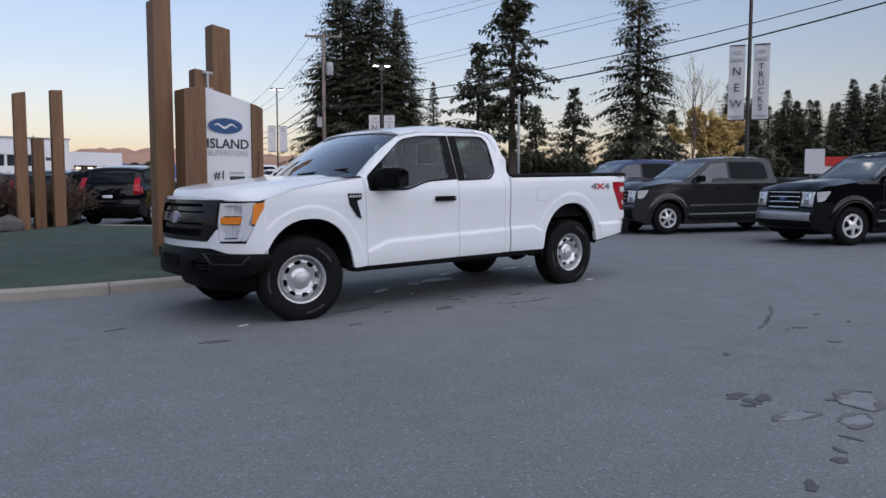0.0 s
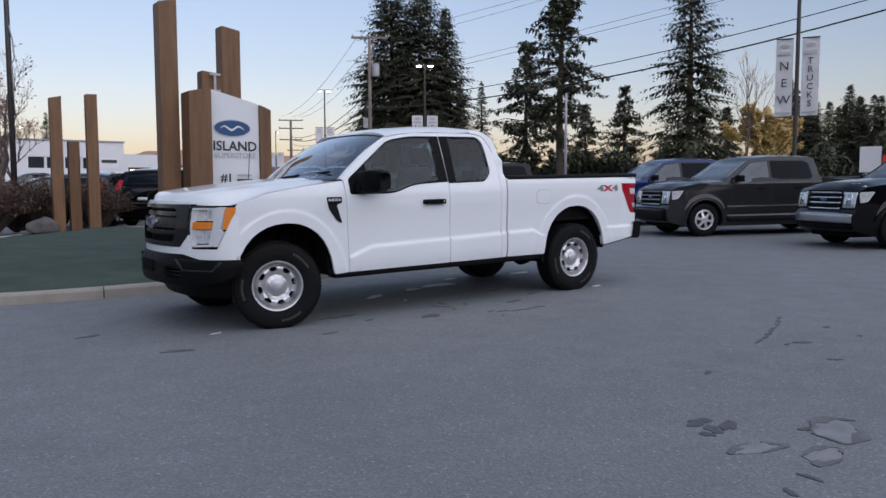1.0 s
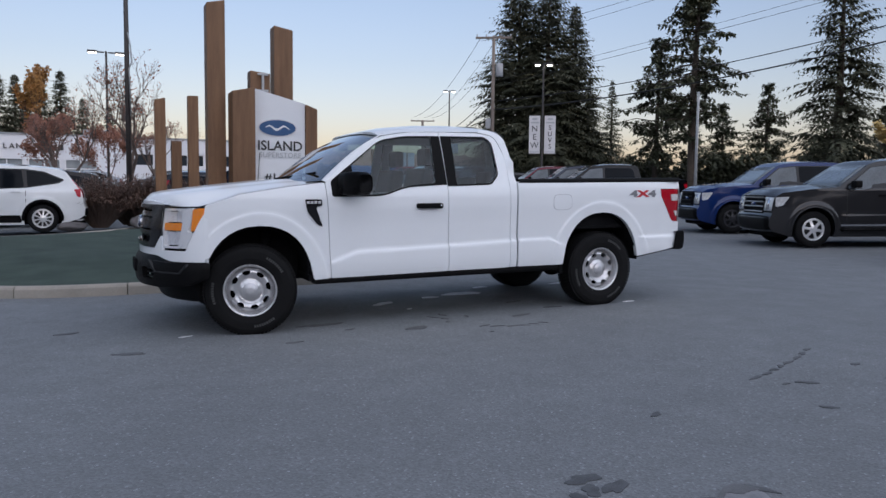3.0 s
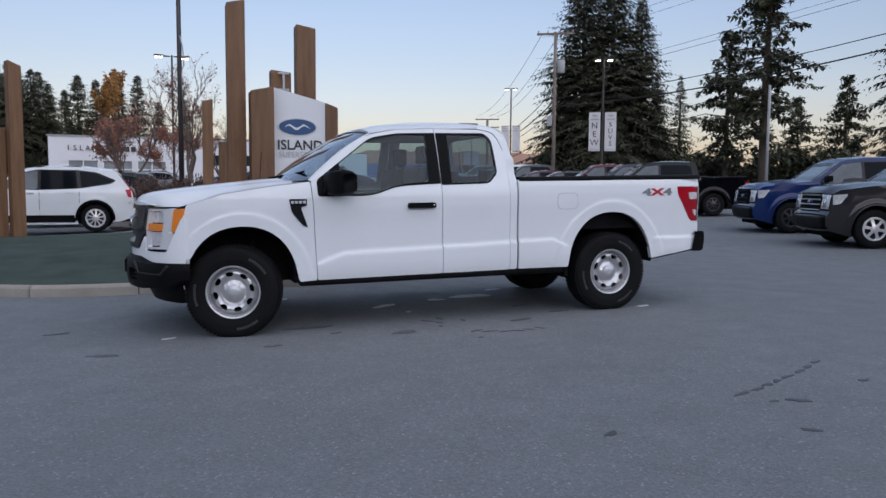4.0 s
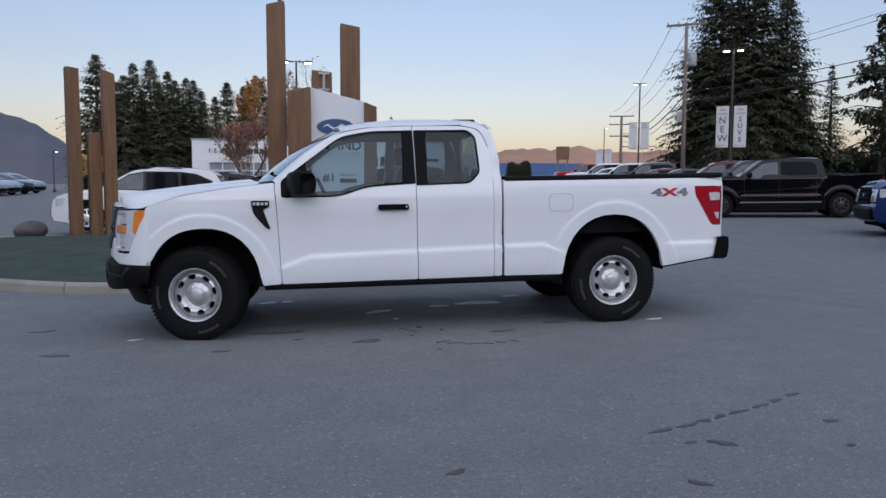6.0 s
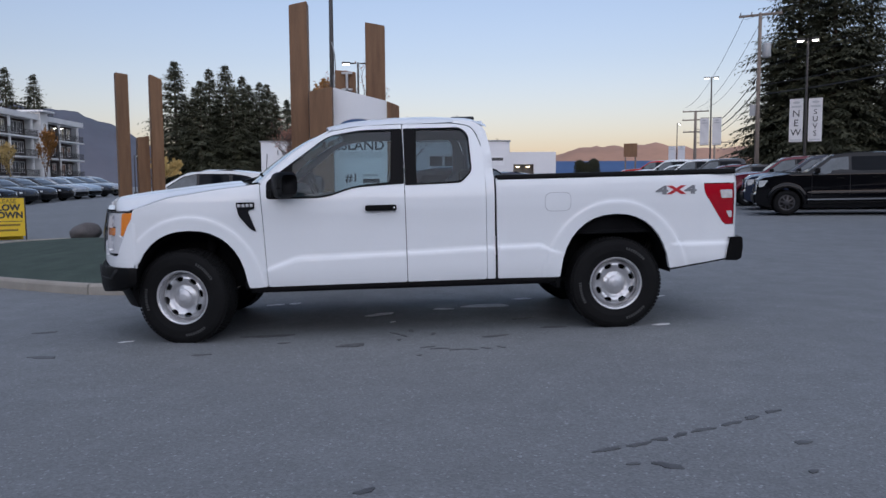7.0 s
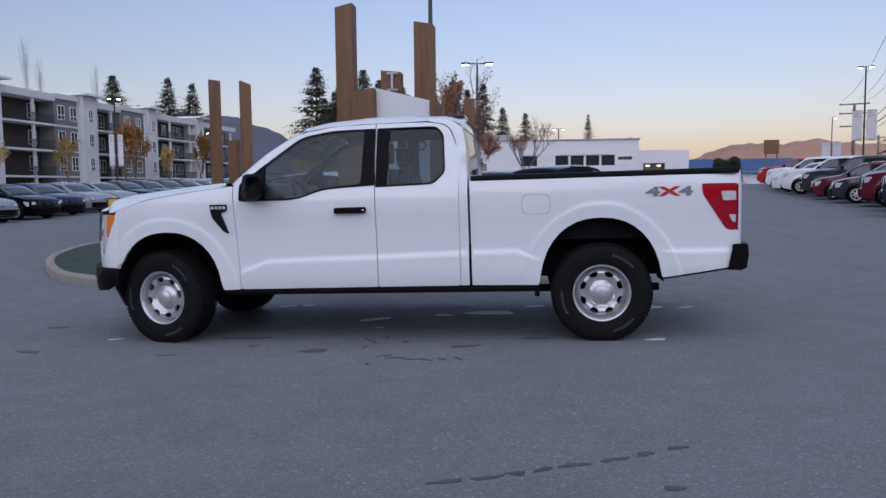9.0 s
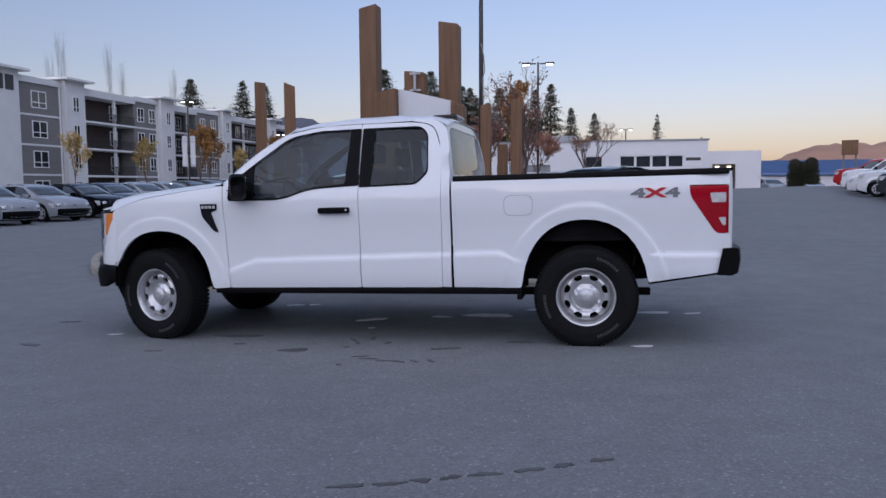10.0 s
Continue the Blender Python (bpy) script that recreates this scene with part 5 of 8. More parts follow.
def build_car(kind, paint, name, label, category, at, group="", trim="black", spokes=6, wheel_mat=None, grille_mat=None, lamp_mat=None, lip="paint"):
    """A parked vehicle, nose towards -x, its front axle over the origin."""
    K = KINDS[kind]
    out, half, base, R = K["outline"], K["half"], K["base"], K["tyre"]
    n = len(out)
    car = thing(name, label, category, at, group)
    x_lo, x_hi = min(p[0] for p in out), max(p[0] for p in out)

    def width(x, z):
        w = half * np.interp(z, [0.3, 0.5, 0.85, K["belt"], K["belt"] + 0.04, K["belt"] + 0.75], [0.94, 0.975, 1.0, 0.985, 0.955, 0.955 - K["tumble"] * 0.5]) if not (kind == "pickup" and x > 3.2) else half * 0.98
        w -= 0.09 * step(x_lo + 0.45, x_lo - 0.05, x) + 0.06 * step(x_hi - 0.4, x_hi + 0.05, x)
        for cx in (0.0, base):
            r = math.hypot(x - cx, z - R)
            w += (0.030 if kind == "pickup" else 0.012) * step(R + 0.22, R + 0.15, r) if z > 0.35 else 0
        if kind == "pickup":
            w += 0.020 * step(0.74, 0.70, z) * step(0.40, 0.55, z) * step(0.5, 0.7, x) * (1 - step(base - 0.7, base - 0.5, x))
        return w

    def at_s(s):
        i = min(int(s), n - 2)
        return Vector(out[i]).lerp(Vector(out[i + 1]), s - i)

    def surf(s, k, off=0.0):
        p = at_s(s)
        a, b = at_s(max(0, s - 0.05)), at_s(min(n - 1, s + 0.05))
        d = (b - a).normalized()
        nrm = Vector((-d.y, d.x))
        bulge = ((0.045 if kind == "pickup" else 0.10) * step(x_lo + 0.5, x_lo, p.x) + 0.07 * step(x_hi - 0.4, x_hi, p.x))
        crown = 0.05 if p.y > 0.8 else 0.0
        if kind == "pickup" and p.x < 0.5 and p.y > 1.1:
            off += 0.035 * step(0.72, 0.60, abs(k))
        q = p + nrm * (off + (bulge if abs(nrm.x) > 0.5 else crown) * (1 - abs(k) ** 3))
        return q.x, k * width(p.x, p.y), q.y

    def patch(s0, s1, k0, k1, off, ns=4, nk=8):
        rows = []
        for i in range(ns + 3):
            s = s0 + (s1 - s0) * min(1, max(0, (i - 1) / ns))
            e = i in (0, ns + 2)
            row = []
            for j in range(nk + 3):
                k = k0 + (k1 - k0) * min(1, max(0, (j - 1) / nk))
                row.append(surf(s, k, -0.012 if e or j in (0, nk + 2) else off))
            rows.append(row)
        v, f, _ = loft(rows)
        return v, [q[::-1] for q in f], True

    # body: two side skins and the strip over nose, roof and tail
    ar = R + 0.075
    under = [(x_hi - 0.09, out[-1][1] + 0.02)]
    for cx in (base, 0.0):
        under += [(cx + ar * math.cos(a), R + ar * math.sin(a) * 1.02) for a in np.linspace(-0.35, math.pi + 0.35, 15)]
    poly = [tuple(p) for p in out] + [p for p in under[1:]]
    lines = [[(x_lo + 0.02, z), (x_hi - 0.02, z)] for z in (0.5, 0.69, 0.72, 0.745, 0.85, K["belt"] - 0.05, K["belt"], K["belt"] + 0.04)]
    for cx in (0.0, base):
        lines += [[(cx + r * math.cos(a), R + r * math.sin(a)) for a in np.linspace(0.0, math.pi, 24)] for r in (R + 0.235, R + 0.215, R + 0.185, R + 0.155, R + 0.13)]
    sides = []
    for sgn in (-1, 1):
        sides.append(panel(poly, lambda x, z, s=sgn: (x, s * width(x, z), z), (0, -sgn * 0.05, 0), 0.13, flip=sgn > 0, creases=lines))
    ks = np.linspace(-1, 1, 13)
    strip = loft([[surf(i + j / 2, k) for k in ks] for i in range(n - 1) for j in (0, 1)] + [[surf(n - 1, k) for k in ks]])
    body = part("body", join(sides[0], sides[1], (strip[0], [f[::-1] for f in strip[1]], True)), paint, car)
    # glass
    part("windscreen", patch(K["screen"][0] + 0.06, K["screen"][1] - 0.02, -0.90, 0.90, 0.006), M_SCREEN if kind == "pickup" else M_TINT_FRONT, car, "windscreen with sky light in its colour")
    part("rear_window", patch(K["rear"][0] + 0.08, K["rear"][1] - 0.1, -0.80, 0.80, 0.006), M_TINT, car)
    for sgn in (-1, 1):
        part("window_surround", panel(rounded(K["band"], 0.05, 3), lambda x, z, s=sgn: (x, s * (width(x, z) + 0.003), z), (0, -sgn * 0.01, 0), 0.16, flip=sgn > 0), M_GLOSS_BLACK, car)
        if kind == "suv":
            low = [(R + 0.10, 0.27), (base - R - 0.10, 0.27), (base - R - 0.14, 0.43), (R + 0.14, 0.43)]
            part("sill_cladding", panel(low, lambda x, z, s=sgn: (x, s * (width(x, z) + 0.010), z), (0, -sgn * 0.03, 0), 0.3, flip=sgn > 0), M_BLACK_PLASTIC, car, "black sill cladding")
        if kind == "pickup":
            part("running_board", box(0.62, base - 0.62, min(sgn * (half - 0.04), sgn * (half + 0.05)), max(sgn * (half - 0.04), sgn * (half + 0.05)), 0.36, 0.41, 0.015), M_BLACK_PLASTIC, car, "black running board")
            part("sill_trim", panel([(0.60, 0.475), (base - 0.60, 0.475), (base - 0.60, 0.515), (0.60, 0.515)], lambda x, z, s=sgn: (x, s * (width(x, z) + 0.012), z), (0, -sgn * 0.02, 0), 0.3, flip=sgn > 0), M_CHROME, car, "bright sill trim")
        for cx in (0.0, base):
            arc = [(cx + (ar + 0.008) * math.cos(a), sgn * (width(cx + ar * math.cos(a), R + ar * math.sin(a)) - 0.004), R + (ar + 0.008) * math.sin(a) * 1.02) for a in np.linspace(-0.1, math.pi + 0.1, 22)]
            part("arch_lip", tube(arc, 0.036 if lip == "black" else 0.020, 6), M_BLACK_PLASTIC if lip == "black" else paint, car)
        for wi, w in enumerate(K["windows"]):
            part("side_window", panel(rounded(w, 0.04, 3), lambda x, z, s=sgn: (x, s * (width(x, z) + 0.007), z), (0, -sgn * 0.012, 0), 0.16, flip=sgn > 0), M_TINT if wi else M_TINT_FRONT, car, "dark side window" if wi else "side window with sky light in its colour")
        for xd in K["doors"][:]:
            part("door_gap", panel([(xd - 0.006, 0.45), (xd + 0.006, 0.45), (xd + 0.006, K["belt"]), (xd - 0.006, K["belt"])], lambda x, z, s=sgn: (x, s * (width(x, z) + 0.002), z), (0, -sgn * 0.006, 0), 0.2, flip=sgn > 0), M_WHEEL_DARK, car)
        for xh, zh in K["handles"]:
            part("door_handle", box(xh - 0.10, xh + 0.10, sgn * (width(xh, zh) + 0.012) - 0.018, sgn * (width(xh, zh) + 0.012) + 0.018, zh - 0.02, zh + 0.02, 0.01), paint if trim != "black" else M_BLACK_PLASTIC, car)
        xm, zm = K["windows"][0][0][0] + 0.12, K["belt"] + 0.10
        part("door_mirror", box(xm - 0.07, xm + 0.08, min(sgn * (half - 0.02), sgn * (half + 0.20)), max(sgn * (half - 0.02), sgn * (half + 0.20)), zm - 0.08, zm + 0.08, 0.04), M_BLACK_PLASTIC if trim == "black" else paint, car)
        part("sill", box(R + 0.12, base - R - 0.12, min(sgn * (half - 0.03), sgn * (half - 0.2)), max(sgn * (half - 0.03), sgn * (half - 0.2)), 0.25 if kind != "pickup" else 0.38, 0.36 if kind != "pickup" else 0.47, 0.02), M_BLACK_PLASTIC, car)
        # lamps
        g0, g1 = K["grille"]
        ka, kb = sorted((sgn * (0.74 if kind == "crossover" else 0.60), sgn * 0.985))
        part("headlight_frame", patch(g0 + 0.25, g1 + 0.0, ka, kb, 0.006), M_GLOSS_BLACK, car)
        hd = part("headlight", patch(g0 + 0.40, g1 - 0.12 if kind == "pickup" else g1 + 0.05, ka + 0.02, kb - 0.02, 0.014), lamp_mat or M_HEADLAMP, car, "clear headlight")
        km = (ka + kb) / 2
        part("lamp_bowl", patch(g0 + 0.55, g1 - 0.35 if kind == "pickup" else g1 - 0.2, km - 0.06, km + 0.07, 0.022, 2, 3), M_CHROME, hd, "bright lamp bowl")
        t0, t1 = K["tail"]
        ka, kb = sorted((sgn * 0.80, sgn * 0.995))
        part("tail_lamp", patch(t0 + 0.05, t1 - (0.35 if kind == "pickup" else 0.05), ka, kb, 0.008), M_RED_LENS, car, "red tail lamp")
        xt = x_hi - (0.10 if kind == "pickup" else 0.12)
        zt = 1.10 if kind == "pickup" else 0.97
        part("tail_lamp_side", panel(rounded([(xt - 0.13, zt + 0.10), (xt + 0.02, zt + 0.12), (xt + 0.03, zt - 0.10), (xt - 0.05, zt - 0.08)], 0.03, 2), lambda x, z, s=sgn: (x, s * (width(x, z) + 0.008), z), (0, -sgn * 0.02, 0), 0.1, flip=sgn > 0), M_RED_LENS, car)
        xn = x_lo + 0.10
        zn = lerp(out[K["grille"][0]][1], out[K["grille"][1]][1], 0.75)
        part("headlight_side", panel(rounded([(xn + 0.02, zn + 0.09), (xn + 0.30, zn + 0.10), (xn + 0.16, zn - 0.10), (xn + 0.02, zn - 0.12)], 0.03, 2), lambda x, z, s=sgn: (x, s * (width(x, z) + 0.008), z), (0, -sgn * 0.02, 0), 0.1, flip=sgn > 0), lamp_mat or M_HEADLAMP, car)
    g0, g1 = K["grille"]
    gr = part("grille", patch(g0 + 0.15, g1 - 0.02 if kind == "pickup" else g1 + 0.1, -0.56, 0.56, 0.010), paint if kind == "crossover" else M_UNDER, car, "grille")
    if kind == "pickup":
        for j in range(4):
            s = g0 + 0.3 + (g1 - g0 - 0.5) * j / 3
            part("grille_bar", patch(s - 0.06, s + 0.06, -0.54, 0.54, 0.03, 2), grille_mat or M_BLACK_PLASTIC, gr)
    part("badge", patch(lerp(g0, g1, 0.45), lerp(g0, g1, 0.62), -0.10, 0.10, 0.04, 2, 4), M_BADGE_BLUE, gr)
    b0, b1 = K["bumper"]
    bump = part("front_bumper", patch(b0 - 0.6, b1 + 0.3, -0.97, 0.97, 0.012), M_BLACK_PLASTIC, car, "front bumper")
    if trim == "chrome":
        part("bumper_bar", patch(b0 + 0.25, b1 + 0.28, -0.97, 0.97, 0.020), M_BRUSHED, bump, "bright bumper bar")
    r0, r1 = K["rbump"]
    part("rear_bumper", patch(r0 + 0.1, r1 + 0.7, -0.97, 0.97, 0.012), M_BLACK_PLASTIC, car, "rear bumper")
    part("number_plate", patch(K["tail"][1] + (-0.55 if kind == "pickup" else 0.15), K["tail"][1] + (-0.35 if kind == "pickup" else 0.75), -0.16, 0.16, 0.012, 2, 4), M_PLATE, car)
    # A flat black sheet is laid here for the shade inside the open bed.
    if K["bed"]:
        part("bed_shade_sheet", patch(K["bed"][0] + 0.03, K["bed"][1] - 0.01, -0.90, 0.90, 0.006), M_BLACK_PLASTIC, car, "black sheet standing for the shade in the open bed")
    if kind != "pickup":
        for sgn in (-1, 1):
            part("roof_rail", tube([(1.25, sgn * half * 0.70, out[11][1] - 0.02), (1.4, sgn * half * 0.70, out[12][1] - 0.02), (2.3, sgn * half * 0.70, out[13][1] + 0.03), (2.75, sgn * half * 0.70, out[14][1] - 0.02)], 0.018, 6), M_BLACK_PLASTIC, car)
    part("underbody", box(x_lo + 0.2, x_hi - 0.25, -half * 0.66, half * 0.66, R * 0.55, R + 0.32, 0.05), M_UNDER, car)
    for cx in (0.0, base):
        for sgn in (-1, 1):
            lv, lf, _ = loft([[(cx + (ar + 0.01) * math.cos(a), sgn * yy, R + (ar + 0.01) * math.sin(a)) for a in np.linspace(-0.2, math.pi + 0.2, 12)] for yy in (half - 0.04, half * 0.6)])
            part("wheel_liner", (lv, lf, True), M_UNDER, car)
            ty, rm, bk = road_wheel(R, K["rim"], spokes, wheel_mat or M_ALLOY)
            w = thing("wheel", "", "")
            w.parent = car
            w.matrix_basis = pose(cx, sgn * (half - 0.13), R, 0, 31 * cx + 12, 0 if sgn < 0 else 180)
            part("tyre", ty, None, w)
            part("rim", rm, None, w)
            part("brake", bk, None, w)
    return car


def paint(name, colour, rough=0.3, metal=0.3, coat=0.5):
    return surface(name, colour, rough * 0.6, metal=metal * 0.3, vary=0.06, scale=1.5, fine=120, coat=coat, spec=0.2)


P_GREY = paint("dark_grey_paint", (0.0245, 0.0245, 0.0265), 0.25, 0.5)
P_BLUE = paint("bright_blue_paint", (0.006, 0.022, 0.105), 0.28, 0.3)
P_BLACK = paint("black_paint", (0.003, 0.003, 0.004), 0.16, 0.1, 0.22)
P_NAVY = paint("navy_paint", (0.018, 0.024, 0.045), 0.26, 0.3)
P_RED = paint("maroon_paint", (0.105, 0.010, 0.022), 0.28, 0.3)
P_WHITE = paint("white_paint", (0.74, 0.75, 0.76), 0.3, 0.0)
P_SILVER = paint("silver_paint", (0.34, 0.36, 0.39), 0.3, 0.6)
P_ICE = paint("pale_blue_paint", (0.34, 0.42, 0.50), 0.3, 0.4)
P_SLATE = paint("slate_paint", (0.034, 0.037, 0.043), 0.3, 0.5)


def park(x, y, nose_dir, dz=0.0):
    """Pose of a parked vehicle: front axle over (x, y), nose towards nose_dir in degrees from +x."""
    a = radians(nose_dir + 180)
    slope = math.degrees(math.atan(0.01746 * math.cos(a))) if -4 < x < 20 else 0
    return pose(x, y, ground_z(x, y) + dz, 0, -slope, nose_dir + 180)


# yard to the rear of the pickup
build_car("pickup", P_GREY, "crew_cab_pickup", "dark grey crew-cab pickup truck parked across the yard", "pickup truck", park(13.62, 5.05, 156), spokes=6, grille_mat=M_BRUSHED)
build_car("pickup", P_BLUE, "crew_cab_pickup", "bright blue crew-cab pickup truck with black wheels", "pickup truck", park(15.1, 8.85, 156), spokes=7, wheel_mat=M_DARK_ALLOY)
build_car("pickup", P_BLACK, "crew_cab_pickup", "black older pickup truck with chrome grille and bumper", "pickup truck", park(13.45, 0.45, 154), spokes=5, trim="chrome", grille_mat=M_CHROME)
build_car("pickup", P_BLACK, "off_road_pickup", "black off-road pickup truck with dark wheels and flared arches", "pickup truck", park(14.75, 17.1, 157), spokes=8, wheel_mat=M_DARK_ALLOY, lip="black")
ROW = [(P_NAVY, "pickup", "dark navy crew-cab pickup truck in the stock row"), (P_RED, "pickup", "maroon pickup truck in the stock row"), (P_SLATE, "suv", "slate grey sport utility vehicle in the stock row"), (P_RED, "suv", "maroon sport utility vehicle in the stock row"),
       (P_SLATE, "pickup", "slate grey pickup truck in the stock row"), (P_WHITE, "pickup", "white pickup truck in the stock row"), (P_WHITE, "suv", "white sport utility vehicle in the stock row"), (P_WHITE, "pickup", "")]
made = {}
for i, (pm, kd, lb) in enumerate(ROW):
    k = i + 1
    x, y = 15.55 + 0.115 * 3.3 * k + (0.25 if i % 3 == 1 else 0), 17.1 + 3.3 * k
    m = park(x, y, 160 + (i * 7) % 5 - 2)
    if (pm.name, kd) in made:
        copy_thing(made[pm.name, kd], m)
    else:
        made[pm.name, kd] = build_car(kd, pm, "stock_pickup" if kd == "pickup" else "stock_suv", lb, "pickup truck" if kd == "pickup" else "sport utility vehicle", m, "stock row of pickups and utility vehicles", spokes=5 + i % 3)

build_car("pickup", paint("scarlet_paint", (0.42, 0.018, 0.02), 0.28, 0.2), "stock_pickup", "bright red pickup truck at the end of the stock row", "pickup truck", park(20.6, 51.5, 158), "stock row of pickups and utility vehicles")

# beyond the island
build_car("suv", P_WHITE, "white_suv", "white sport utility vehicle with silver alloy wheels parked behind the turf", "sport utility vehicle", park(-5.15, 15.3, 180, 0.12) @ Matrix.Scale(1.04, 4), spokes=10, trim="body", lip="black")
build_car("suv", P_BLACK, "black_suv", "black sport utility vehicle parked with its tail towards the turf", "sport utility vehicle", park(5.3, 18.9, 52, 0.06) @ Matrix.Scale(1.05, 4), trim="body")
build_car("suv", P_SLATE, "slate_suv", "dark slate sport utility vehicle parked beside a black one", "sport utility vehicle", park(3.4, 21.5, 60, 0.05), trim="body")
build_car("suv", P_BLACK, "far_black_suv", "black sport utility vehicle parked beyond the white one", "sport utility vehicle", park(-4.2, 19.3, 178, 0.1), trim="body")

EVS = [(P_SLATE, "slate grey electric crossover in the long row"), (P_ICE, "pale blue electric crossover in the long row"), (P_SILVER, "silver electric crossover in the long row"), (P_BLACK, "black electric crossover in the long row"), (P_NAVY, "navy electric crossover in the long row"), (P_ICE, "pale blue electric crossover in the long row")]
ev = {}
for i in range(15):
    pm, lb = EVS[(2, 2, 2, 3, 4, 2, 2, 3, 0, 0, 3, 2, 1, 0, 2)[i]]
    m = park(-19.4 - 0.16 * i * (i > 3) , 16.2 + 3.0 * i, -14 + (i * 5) % 4, 0.0)
    if pm.name in ev:
        copy_thing(ev[pm.name], m)
    else:
        ev[pm.name] = build_car("crossover", pm, "electric_crossover", lb, "car", m, "row of electric crossovers", spokes=5, trim="body")
for i, (x, y, a, c) in enumerate(((-27.5, 63, -4, 0), (-28.5, 67, -4, 2), (-31.0, 72, -8, 1), (-7.5, 44, 180, 3), (-3.0, 44.5, 178, 2), (2.0, 45, 180, 0), (20.8, 76.3, -80, 2), (24.1, 75.5, -82, 1), (0.2, 25.6, 178, 3), (5.0, 26.6, 176, 4))):
    pm = EVS[c][0]
    copy_thing(ev[pm.name], park(x, y, a)) if pm.name in ev else None


# ---- trees ----
M_BARK = surface("rough_grey_brown_bark", (0.075, 0.058, 0.045), 0.9, vary=0.35, scale=3, fine=25, bump=0.6, bump_scale=18)
M_NEEDLE = surface("dark_conifer_needles", (0.044, 0.050, 0.028), 0.8, vary=0.4, scale=0.5, fine=3, second=(0.088, 0.090, 0.050))
M_NEEDLE_PINE = surface("olive_pine_needles", (0.046, 0.056, 0.030), 0.8, vary=0.4, scale=0.5, fine=3, second=(0.085, 0.090, 0.048))
M_LEAF_GOLD = surface("golden_autumn_leaves", (0.50, 0.34, 0.10), 0.7, vary=0.3, scale=0.6, fine=4, second=(0.66, 0.48, 0.19))
M_LEAF_ORANGE = surface("orange_autumn_leaves", (0.30, 0.13, 0.03), 0.7, vary=0.35, scale=0.6, fine=4, second=(0.38, 0.19, 0.05))
M_LEAF_RED = surface("rust_red_leaves", (0.27, 0.10, 0.065), 0.7, vary=0.35, scale=0.6, fine=4, second=(0.36, 0.17, 0.11))
M_SHRUB = surface("brown_winter_shrub", (0.11, 0.060, 0.045), 0.85, vary=0.35, scale=2, fine=9, second=(0.17, 0.10, 0.075))
M_TWIG = surface("grey_brown_twigs", (0.13, 0.095, 0.08), 0.9, vary=0.3, scale=2)
M_ROCK = surface("grey_boulder", (0.11, 0.10, 0.10), 0.9, vary=0.3, scale=2.5, fine=20, bump=0.6, bump_scale=14)


def spray(verts, faces, p, d, length, wide, droop):
    """A drooping twig as a narrow folded blade of needles."""
    up = Vector((0, 0, 1))
    s = d.cross(up)
    s = s.normalized() if s.length > 1e-3 else Vector((1, 0, 0))
    m = p + d * length * 0.45 - up * droop * 0.2
    e = p + d * length - up * droop
    n = len(verts)
    verts.extend((p, m + s * wide, e, m - s * wide, m + up * wide * 0.5 - up * 0.3 * droop))
    faces.extend(((n, n + 1, n + 4), (n + 1, n + 2, n + 4), (n + 2, n + 3, n + 4), (n + 3, n, n + 4)))


